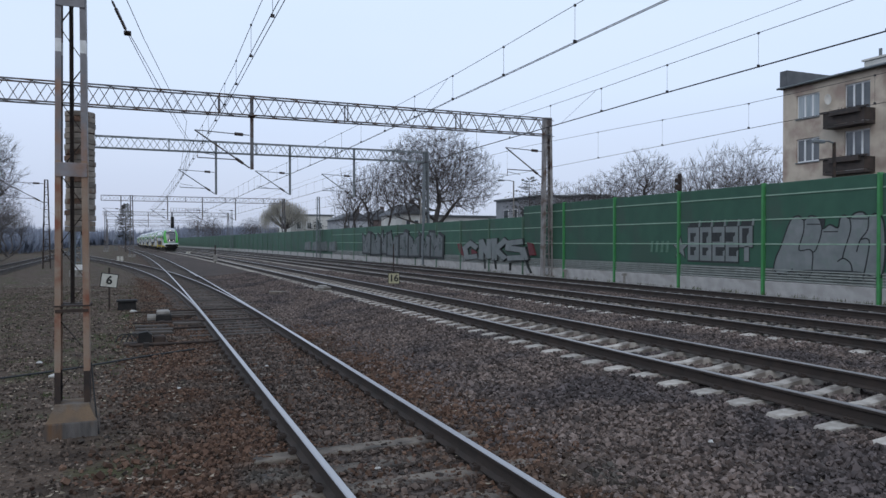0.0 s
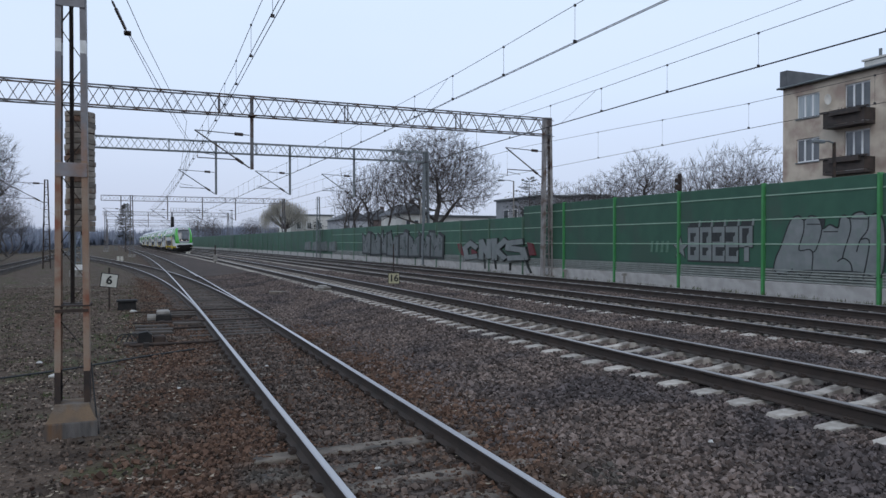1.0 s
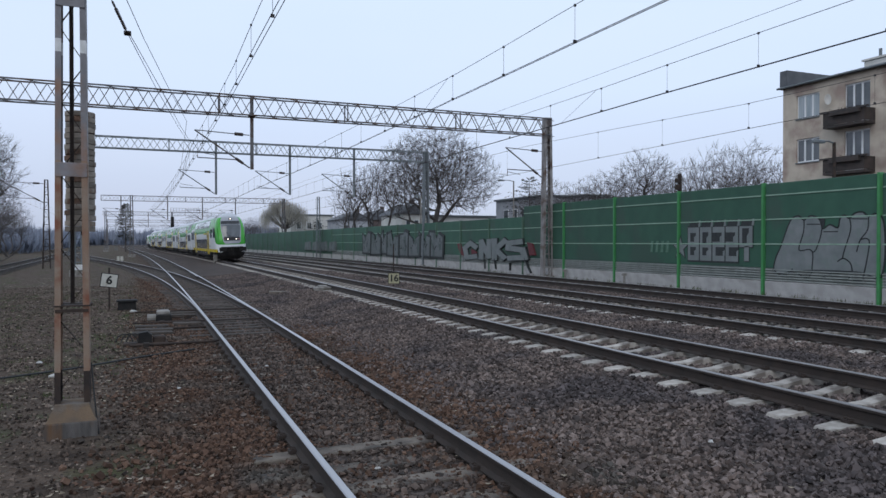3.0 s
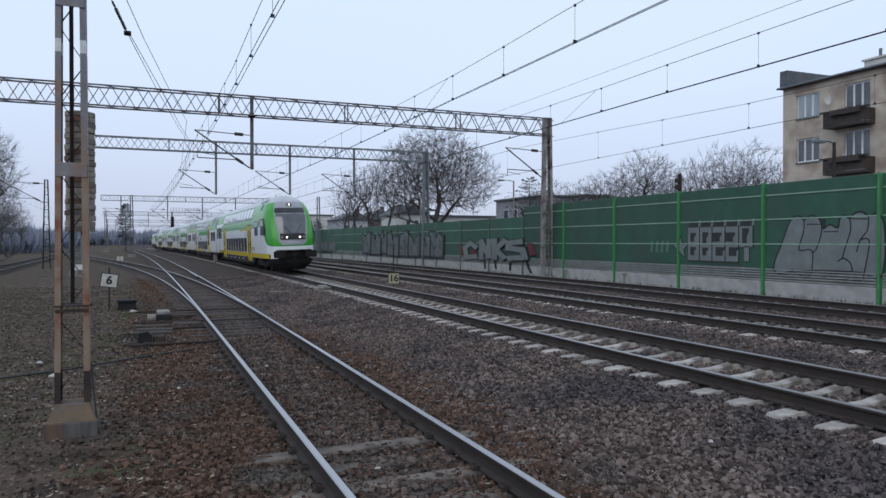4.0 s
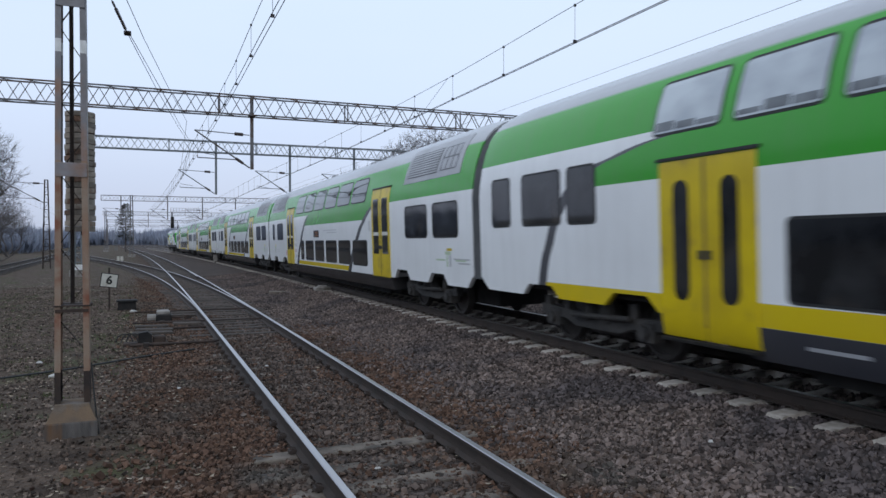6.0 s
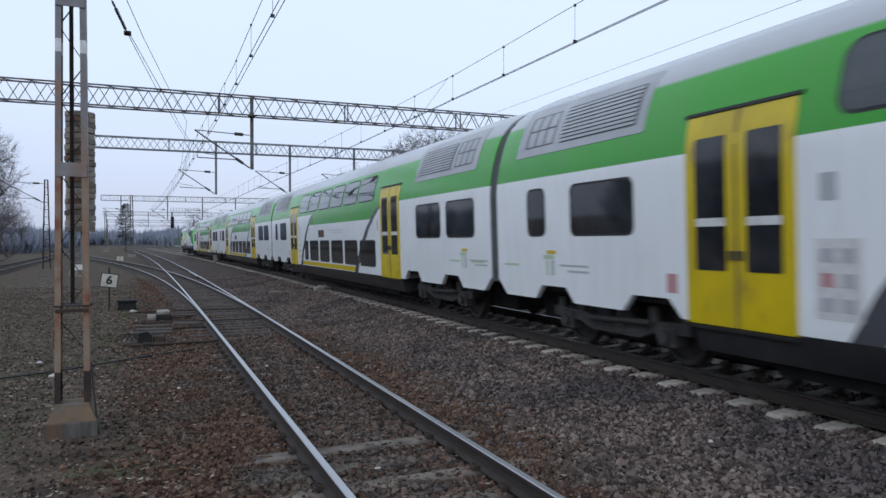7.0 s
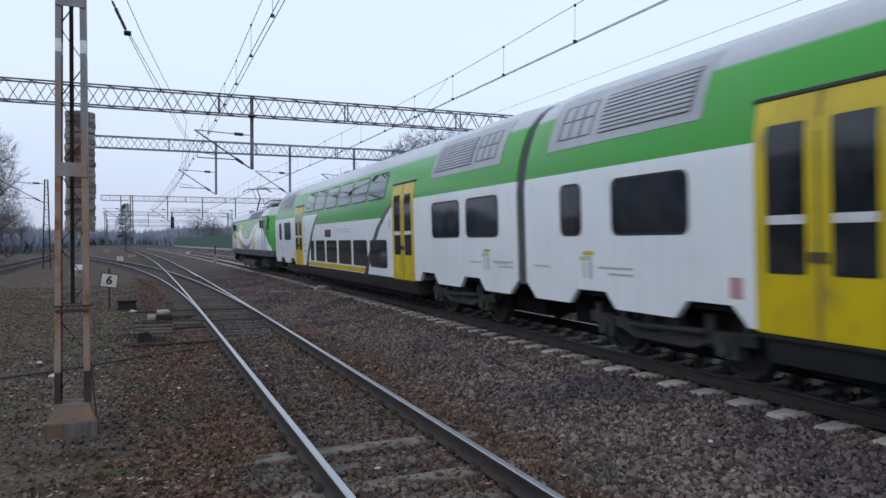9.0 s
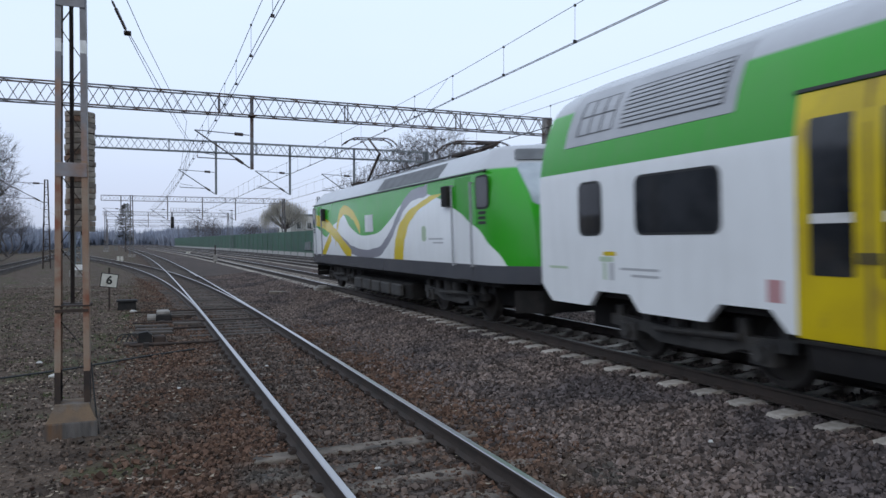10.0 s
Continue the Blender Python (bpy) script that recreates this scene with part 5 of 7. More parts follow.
def middle_coach():
    c = thing("double_deck_coach", "white and green double-deck coach with yellow doors and tinted windows", "railway coach", "coaches of the train")
    m = Mesh()
    m.sweep([ring(COACH, y, 1.05, d) for y, d in ((-END, 0.955), (-END + 0.12, 0.965), (-END + 0.45, 0.985), (-END + 1.0, 1.0), (-4, 1.0), (4, 1.0), (END - 1.0, 1.0), (END - 0.45, 0.985), (END - 0.12, 0.965), (END, 0.955))])
    lower_sides(m, COACH, -END, -7.75, 0.78, (-9.85,), 1.02)
    lower_sides(m, COACH, 7.75, END, 0.78, (9.85,), 1.02)
    m.sweep([[(x, y, z) for x, z in SKIRT] for y in (-7.75, 7.75)])
    part("body", m, MAT["middle"], c, smooth=True)
    u = Mesh()
    u.box(-1.25, 1.25, -12.9, -7.76, 0.92, 1.045).box(-1.25, 1.25, 7.76, 12.9, 0.92, 1.045)
    u.box(-1.0, 1.0, -7.4, 7.4, 0.30, 0.43)
    for e in (-1, 1):
        # added dark blocks stand for shade in the open gaps round the bogies
        u.box(-0.6, 0.6, min(e * 12.75, e * 11.5), max(e * 12.75, e * 11.5), 0.32, 0.93).box(-0.6, 0.6, min(e * 8.2, e * 7.4), max(e * 8.2, e * 7.4), 0.32, 0.93)
    for k in range(9):
        part("equipment_box", Mesh().bevel_box(-1.08, 1.08, -6.6 + k * 1.5, -5.2 + k * 1.5, 0.24, 0.415, 0.03), MAT["under"], c)
    u.tube((-0.6, -13.35, 0.95), (-0.6, -12.9, 0.95), 0.09).tube((0, 12.9, 0.9), (0, 13.3, 0.9), 0.10).tube((0, -13.3, 0.9), (0, -12.9, 0.9), 0.10)
    part("underframe", u, MAT["under"], c)
    b = Mesh()
    n = 5
    b.sweep([[(x * q, y, 0.9 + (z - 0.9) * q) for x, _, z in ring(COACH, 0, 1.0, 0.955)] for y, q in [(END - 0.01 + 0.036 * k, 0.985 if k % 2 else 0.965) for k in range(11)]])
    part("gangway_bellows", b, MAT["bellows"], c, "ribbed grey gangway bellows")
    for e in (-1, 1):
        bogie(c, e * 9.85)
    for s in (-1, 1):
        for y0, y1 in ((-5.4, -3.78), (-3.45, -1.9), (-1.6, 0.0), (0.34, 1.84), (2.15, 3.65), (4.03, 4.64)):
            window(c, COACH, s, y0, y1, 1.04, 1.79, 0.09)
        for k in range(6):
            y1 = 5.70 - 1.865 * k
            window(c, COACH, s, y1 - 1.64, y1, 3.03, 3.74, 0.16, "glass_mid")
        for y0, y1, z0, z1 in ((8.95, 10.5, 1.89, 2.65), (11.35, 11.9, 1.89, 2.65), (-10.5, -8.95, 1.89, 2.65), (-12.35, -10.9, 1.89, 2.65)):
            window(c, COACH, s, y0, y1, z0, z1, 0.10)
        for y0, y1 in ((-7.66, -5.98), (6.2, 7.85)):
            sliding_doors(c, s, y0, y1, 0.76, 3.30, "middle")
        d = part("destination_display", side_panel(COACH, s, 1.15, 2.05, 1.95, 2.22, 0.008, 0.02), MAT["glass"], c)
        for k in range(3):
            part("display_line", side_panel(COACH, s, 1.25, 1.85 - 0.1 * (k % 2), 2.0 + 0.07 * k, 2.02 + 0.07 * k, 0.011, 0, 1), MAT["display"], d)
        roof_unit(c, s, 8.75, 12.4)
        roof_unit(c, s, -12.4, -8.75)
        marks(c, COACH, s, -1.6, 2.18, 2, 2.0)
        for y in (11.0, -12.0):
            operator_sign(c, s, y)
        part("notice", side_panel(COACH, s, 8.05, 8.25, 1.1, 1.35, 0.003, 0.01), MAT["logo_red"], c)
        part("class_mark", side_panel(COACH, s, -5.75, -5.62, 2.1, 2.4, 0.003, 0.02), MAT["logo_grey"], c)
        part("class_mark", side_panel(COACH, s, 5.72, 5.92, 2.18, 2.46, 0.003, 0.02), MAT["logo_grey"], c)
        sheet = part("notice_sheet", side_panel(COACH, s, 5.46, 5.98, 0.98, 1.80, 0.003, 0.01), MAT["white_paint"], c, "pale notice sheet with small pictograms")
        for k in range(6):
            part("pictogram", side_panel(COACH, s, 5.52 + 0.24 * (k % 2), 5.68 + 0.24 * (k % 2), 1.06 + 0.25 * (k // 2), 1.20 + 0.25 * (k // 2), 0.006, 0.01), MAT["logo_red"] if k == 3 else MAT["logo_grey"], sheet)
        for y in (-12.75, 12.3, -11.6):
            part("lettering_bar", side_panel(COACH, s, y, y + 0.55, 1.33, 1.37, 0.003, 0, 1), MAT["logo_green"], c)
    vents = Mesh()
    for y in (-2.5, 3.2):
        vents.bevel_box(-0.22, 0.22, y - 0.3, y + 0.3, 4.43, 4.54, 0.04)
    part("roof_vent", vents, MAT["grey_panel"], c)
    return c


# -- driving coach --
NOSE_Y = ((0.4, -13.35), (0.9, -13.55), (1.6, -13.58), (2.0, -13.52), (2.2, -13.46), (2.6, -13.26), (3.2, -12.98), (3.66, -12.70), (3.9, -12.48), (4.1, -12.18), (4.3, -11.75), (4.46, -11.1))


def lerp_table(t, z):
    for (a, va), (b, vb) in zip(t, t[1:]):
        if a <= z <= b:
            return va + (vb - va) * (z - a) / (b - a)
    return t[0][1] if z < t[0][0] else t[-1][1]


def nose_point(profile, table, z, fx, y0, squeeze=0.80, bulge=0.34):
    """A point on the rounded front: fx runs from -1 to 1 across it."""
    x = half_width(profile, z) * squeeze
    return (fx * x, lerp_table(table, z) + (fx * fx) * bulge * (1 if lerp_table(table, z) < 0 else -1), z)


def nose(m, profile, table, y0, low, squeeze=0.80, bulge=0.34, power=3.2):
    sign = -1 if table[0][1] < 0 else 1
    pts = [(x, z) for x, z in profile if z >= low]
    fine = []
    for (xa, za), (xb, zb) in zip(pts, pts[1:]):
        k = max(1, int(abs(zb - za) / 0.2))
        fine += [(xa + (xb - xa) * i / k, za + (zb - za) * i / k) for i in range(k)]
    fine.append(pts[-1])
    rings = []
    for t in (0.0, 0.35, 0.6, 0.75, 0.86, 0.94, 0.985, 1.0):
        q = 1 - (1 - squeeze) * max(0.0, (t - 0.35) / 0.65) ** power
        left = []
        for x, z in fine:
            yf = lerp_table(table, z) - sign * bulge
            left.append((-x * q, y0 + (yf - y0) * t, z))
        rings.append(left + [(-x, y, z) for x, y, z in reversed(left[:-1])])
    m.sweep(rings, closed=False, caps=False)
    cols = [-1 + i / 5 for i in range(11)]
    grid = [[nose_point(profile, table, z, fx, y0, squeeze, bulge) for fx in cols] for x, z in fine]
    k = len(cols)
    v = [p for r in grid for p in r]
    f = [(r * k + i, r * k + i + 1, (r + 1) * k + i + 1, (r + 1) * k + i) for r in range(len(grid) - 1) for i in range(k - 1)]
    m.add(v, f)


def nose_panel(profile, table, y0, z0, z1, f0, f1, off, squeeze=0.80, bulge=0.34, rad=0.12, taper=0.0):
    """A plate with rounded corners that follows the front."""
    sign = -1 if table[0][1] < 0 else 1
    m, n, w = Mesh(), 16, 10
    zs = [z0 + (z1 - z0) * i / n for i in range(n + 1)]
    front = []
    for z in zs:
        e = max(0.0, rad - (z - z0), rad - (z1 - z))
        inset = rad - math.sqrt(max(0.0, rad * rad - e * e)) + taper * (z - z0) / (z1 - z0)
        front.append([nose_point(profile, table, z, f0 + inset + (f1 - f0 - 2 * inset) * i / w, y0, squeeze, bulge) for i in range(w + 1)])
    k = w + 1
    v = [(x, y + sign * off, z + off * 0.4) for r in front for x, y, z in r] + [(x, y - sign * 0.03, z) for r in front for x, y, z in r]
    f = [(r * k + i, r * k + i + 1, (r + 1) * k + i + 1, (r + 1) * k + i) for r in range(n) for i in range(w)]
    b = (n + 1) * k
    edge = [i for i in range(k)] + [r * k + w for r in range(1, n + 1)] + [n * k + i for i in range(w - 1, -1, -1)] + [r * k for r in range(n - 1, 0, -1)]
    f += [(edge[i], edge[(i + 1) % len(edge)], b + edge[(i + 1) % len(edge)], b + edge[i]) for i in range(len(edge))]
    return m.add(v, f)


def driving_coach():
    c = thing("driving_coach", "double-deck driving coach with sloping green cab and lit headlamps", "railway coach", "coaches of the train")
    m = Mesh()
    m.sweep([ring(COACH, y, 1.05, d) for y, d in ((-10.6, 1.0), (0, 1.0), (12.7, 1.0), (13.25, 0.985), (13.58, 0.965), (13.7, 0.955))])
    nose(m, COACH, NOSE_Y, -10.6, 0.80)
    lower_sides(m, COACH, -10.62, -7.2, 0.78, (), 1.02)
    for s in (-1, 1):
        m.box(min(s * 1.30, s * 1.385), max(s * 1.30, s * 1.385), -11.6, -10.6, 0.79, 1.06)
        m.box(min(s * 1.30, s * 1.388), max(s * 1.30, s * 1.388), -10.6, -7.2, 0.79, 1.06)
        m.box(min(s * 1.28, s * 1.372), max(s * 1.28, s * 1.372), -7.75, -7.2, 0.46, 0.79)
    lower_sides(m, COACH, 6.7, 13.7, 0.82, (10.1,), 1.02)
    m.sweep([[(x, y, z) for x, z in SKIRT] for y in (-7.2, 6.7)])
    part("body", m, MAT["driving"], c, smooth=True)
    u = Mesh()
    u.box(-1.25, 1.25, -13.0, -7.3, 0.85, 1.04).box(-1.25, 1.25, 6.8, 13.4, 0.92, 1.04).box(-1.0, 1.0, -7, 6.5, 0.30, 0.43)
    for k in range(8):
        part("equipment_box", Mesh().bevel_box(-1.08, 1.08, -6.6 + k * 1.6, -5.1 + k * 1.6, 0.24, 0.415, 0.03), MAT["under"], c)
    part("underframe", u, MAT["under"], c)
    # snow plough and buffer beam
    v = Mesh()
    outline = [(-1.25, -12.0), (-1.16, -12.95), (-0.8, -13.4), (0, -13.58), (0.8, -13.4), (1.16, -12.95), (1.25, -12.0)]
    v.sweep([[(x * q, y + d, z) for x, y in outline] for q, d, z in ((0.66, 0.30, 0.17), (0.74, 0.22, 0.26), (0.90, 0.06, 0.44), (1.0, -0.02, 0.66), (1.0, 0.05, 0.98))], closed=True)
    part("front_valance", v, MAT["under"], c, "dark front valance and plough", smooth=True)
    for s in (-1, 1):
        b = part("buffer", Mesh().tube((s * 0.87, -13.1, 1.05), (s * 0.87, -13.84, 1.05), 0.13, n=14).prism([(s * 0.87 + 0.31 * a, 1.05 + 0.19 * b) for a, b in ((-1, -0.7), (-0.85, -1), (0.85, -1), (1, -0.7), (1, 0.7), (0.85, 1), (-0.85, 1), (-1, 0.7))], 1, -13.92, -13.84), MAT["under"], c, smooth=True)
    part("buffer_beam", nose_panel(COACH, NOSE_Y, -10.6, 0.82, 1.22, -0.80, 0.80, 0.02, rad=0.06), MAT["under"], c, "black buffer beam recess", smooth=True)
    part("coupling", Mesh().box(-0.12, 0.12, -13.9, -13.4, 0.95, 1.1).tube((0, -13.88, 1.0), (0, -13.88, 0.55), 0.04), MAT["under"], c)
    part("front_step", Mesh().box(-0.95, 0.95, -13.72, -13.3, 1.24, 1.29), MAT["under"], c)
    bogie(c, -9.6)
    bogie(c, 10.1)
    mask = part("front_mask", nose_panel(COACH, NOSE_Y, -10.6, 1.56, 4.02, -0.66, 0.66, 0.012, taper=-0.27), MAT["grey_panel"], c, "grey front mask round the windscreen", smooth=True)
    part("windscreen", nose_panel(COACH, NOSE_Y, -10.6, 2.20, 3.32, -0.65, 0.65, 0.02, rad=0.05, taper=-0.15), MAT["windscreen"], mask, smooth=True)
    part("display_window", nose_panel(COACH, NOSE_Y, -10.6, 3.36, 3.66, -0.82, 0.82, 0.02, rad=0.04, taper=-0.04), MAT["glass"], mask, smooth=True)
    part("lamp_band", nose_panel(COACH, NOSE_Y, -10.6, 1.84, 2.19, -0.64, 0.64, 0.02, rad=0.05), MAT["rubber"], mask, smooth=True)
    for s in (-1, 1):
        x, y, z = nose_point(COACH, NOSE_Y, 1.99, s * 0.33, -10.6)
        part("headlamp", Mesh().tube((x, y + 0.02, z), (x, y - 0.035, z), 0.040, n=16), MAT["lamp"], mask, "lit white headlamp")
        x, y, z = nose_point(COACH, NOSE_Y, 1.99, s * 0.54, -10.6)
        part("tail_lamp", Mesh().tube((x, y + 0.02, z), (x, y - 0.03, z), 0.06, n=12), MAT["logo_red"], mask)
        part("wiper", Mesh().tube((s * 0.12, -13.50, 2.22), (s * 0.5, -13.26, 2.66), 0.012, n=4), MAT["rubber"], mask)
    x, y, z = nose_point(COACH, NOSE_Y, 3.84, 0.0, -10.6)
    part("top_lamp_box", nose_panel(COACH, NOSE_Y, -10.6, 3.76, 3.92, -0.16, 0.16, 0.022, rad=0.02), MAT["rubber"], mask, "dark top lamp recess", smooth=True)
    part("top_lamp", Mesh().tube((x, y + 0.05, z), (x, y - 0.045, z + 0.02), 0.036, n=14), MAT["lamp"], mask, "lit white top lamp")
    part("number_bar", nose_panel(COACH, NOSE_Y, -10.6, 1.66, 1.74, -0.35, 0.35, 0.018, rad=0.01), MAT["logo_grey"], c)
    b = Mesh().sweep([[(x * q, y, 0.9 + (z - 0.9) * q) for x, _, z in ring(COACH, 0, 1.0, 0.955)] for y, q in [(13.69 + 0.036 * k, 0.985 if k % 2 else 0.965) for k in range(13)]])
    part("gangway_bellows", b, MAT["bellows"], c, "ribbed grey gangway bellows")
    for s in (-1, 1):
        for k in range(8):
            y1 = 6.10 - 1.44 * k
            window(c, COACH, s, y1 - 1.18, y1, 1.13, 2.0, 0.05)
        for k in range(11):
            y1 = 8.33 - 1.437 * k
            up = window(c, COACH, s, y1 - 1.20, y1 - 0.02, 3.19, 3.87, 0.06, "glass_sky")
            for j in range(3):
                a = y1 - 1.17 + 0.385 * j
                part("seat_back", side_panel(COACH, s, a, a + 0.35, 3.215, 3.28 + 0.03 * ((k + j) % 3), 0.011, 0.02, 2), MAT["seat_cloth"], up)
        for y0, y1 in ((12.40, 13.1), (10.65, 11.9), (9.65, 10.4)):
            window(c, COACH, s, y0, y1, 2.07, 2.93, 0.06)
        window(c, COACH, s, -9.82, -8.66, 2.17, 2.97, 0.08)
        cab = part("cab_window", side_panel(COACH, s, -12.36, -10.9, 2.14, 3.10, 0.008, 0.08, 14, 0.62), MAT["rubber"], c, smooth=True)
        part("pane", side_panel(COACH, s, -12.26, -10.96, 2.20, 3.04, 0.013, 0.08, 14, 0.60), MAT["glass"], cab, smooth=True)
        part("cab_vent", side_panel(COACH, s, -10.75, -10.2, 3.62, 3.95, 0.01, 0.03), MAT["louvre"], c, smooth=True)
        for k in range(5):
            part("vent_slat", side_panel(COACH, s, -10.78, -10.28, 2.80 + 0.05 * k, 2.825 + 0.05 * k, 0.015, 0, 1), MAT["louvre"], c)
        rv = part("roof_vent", side_panel(COACH, s, -11.0, -8.9, 4.05, 4.22, 0.02, 0.02), MAT["louvre"], c)
        for k in range(14):
            part("vent_slat", side_panel(COACH, s, -10.95 + 0.145 * k, -10.88 + 0.145 * k, 4.06, 4.21, 0.035, 0, 2), MAT["grey_panel"], rv)
        for y0, y1 in ((-7.28, -5.6), (6.52, 8.15)):
            sliding_doors(c, s, y0, y1, 0.54, 2.80, "driving")
        part("operator_mark", side_panel(COACH, s, -10.2, -9.95, 1.3, 1.55, 0.003, 0.1), MAT["logo_green"], c)
        marks(c, COACH, s, -11.2, 1.42, 2, 0.85)
        for y in (-7.86, -8.42):
            cover = part("socket_cover", side_panel(COACH, s, y, y + 0.24, 1.14, 1.52, 0.01, 0.03), MAT["grey_panel"], c)
            part("socket", side_panel(COACH, s, y + 0.06, y + 0.18, 1.24, 1.44, 0.016, 0.03), MAT["bogie"], cover)
        part("notice", side_panel(COACH, s, -7.70, -7.44, 1.72, 1.83, 0.003, 0.01), MAT["logo_red"], c)
        for k in range(3):
            part("lettering_bar", side_panel(COACH, s, -8.95, -8.72, 1.20 + 0.22 * k, 1.26 + 0.22 * k, 0.003, 0, 1), MAT["logo_grey"], c)
        cyc = Mesh()
        x = s * 1.394
        small = lambda y, z: (x, -4.66 + (y + 4.66) * 0.72, 2.33 + (z - 2.33) * 0.72)
        for yc in (-4.92, -4.40):
            hoop = [small(yc + 0.16 * math.cos(a), 2.21 + 0.16 * math.sin(a)) for a in (math.pi * i / 7 for i in range(15))]
            for p, q in zip(hoop, hoop[1:]):
                cyc.tube(p, q, 0.013, n=4)
        for ya, za, yb, zb in ((-4.92, 2.21, -4.78, 2.46), (-4.78, 2.42, -4.52, 2.42), (-4.52, 2.46, -4.40, 2.21), (-4.52, 2.42, -4.66, 2.21), (-4.66, 2.21, -4.78, 2.42), (-4.85, 2.48, -4.72, 2.48), (-4.58, 2.48, -4.46, 2.48), (-4.92, 2.21, -4.66, 2.21)):
            cyc.tube(small(ya, za), small(yb, zb), 0.012, n=4)
        part("cycle_mark", cyc, MAT["logo_grey"], c, "grey outline sign of a bicycle")
        lettering("class_numeral", "2", 0.42, MAT["numeral_grey"], c, pose(s * 1.393, -5.38, 2.22, 90, 0, -90 if s < 0 else 90))
        lettering("class_numeral", "2", 0.36, MAT["numeral_grey"], c, pose(s * 1.393, -5.38, 1.52, 90, 0, -90 if s < 0 else 90))
        for k in range(5):
            part("lettering_bar", side_panel(COACH, s, 5.2 - 2.2 * k, 5.9 - 2.2 * k - 0.2 * (k % 2), 0.63, 0.67, 0.004, 0, 1), MAT["grey_panel"], c)
    an = Mesh().bevel_box(-0.15, 0.15, -6.8, -6.4, 4.44, 4.52, 0.03).tube((0.0, -8.6, 4.44), (0.0, -8.7, 4.62), 0.02, n=6).bevel_box(-0.2, 0.2, -2.8, -2.2, 4.44, 4.52, 0.03)
    part("roof_antenna", an, MAT["louvre"], c)
    return c


LOCO_A = ((0.5, -9.25), (1.3, -9.32), (2.0, -9.18), (2.3, -9.10), (2.66, -8.90), (3.1, -8.50), (3.57, -8.05), (3.73, -7.85))
LOCO_B = tuple((z, -y) for z, y in LOCO_A)


def pantograph(parent, y, raised):
    m = Mesh()
    s = 1 if y > 0 else -1
    base_z = 3.88
    m.bevel_box(-0.5, 0.5, y - 0.5, y + 0.5, base_z - 0.03, base_z + 0.04, 0.02)
    for a in (-0.45, 0.45):
        for b in (-0.4, 0.4):
            m.tube((a, y + b, 3.70), (a, y + b, base_z), 0.05, n=8)
    p = part("pantograph", m, MAT["mast_dark"], parent)
    if raised:
        knee, head = (0, y - s * 1.55, base_z + 0.92), (0, y - s * 0.35, 5.45)
        part("lower_arm", Mesh().tube((0, y + s * 0.1, base_z + 0.05), knee, 0.05, n=8), MAT["mast_dark"], p)
        part("upper_arm", Mesh().tube((0.0, knee[1], knee[2]), (0.0, head[1], head[2]), 0.038, n=8).tube((-0.3, knee[1], knee[2]), (-0.3, head[1], head[2]), 0.02, n=6), MAT["mast_dark"], p)
    else:
        head = (0, y - s * 0.2, base_z + 0.28)
        part("lower_arm", Mesh().tube((0, y - s * 0.5, base_z + 0.05), (0, y + s * 1.0, base_z + 0.14), 0.05, n=8), MAT["mast_dark"], p)
        part("upper_arm", Mesh().tube((0, y + s * 1.0, base_z + 0.14), head, 0.035, n=8), MAT["mast_dark"], p)
    hd = Mesh()
    for d in (-0.22, 0.22):
        q = [(-0.98, -0.2), (-0.8, -0.05), (-0.6, 0.03), (0.6, 0.03), (0.8, -0.05), (0.98, -0.2)]
        for (xa, za), (xb, zb) in zip(q, q[1:]):
            hd.tube((xa, head[1] + d, head[2] + za), (xb, head[1] + d, head[2] + zb), 0.024, n=6)
    hd.tube((-0.5, head[1] - 0.22, head[2]), (-0.5, head[1] + 0.22, head[2]), 0.02).tube((0.5, head[1] - 0.22, head[2]), (0.5, head[1] + 0.22, head[2]), 0.02)
    part("collector_head", hd, MAT["mast_dark"], p)


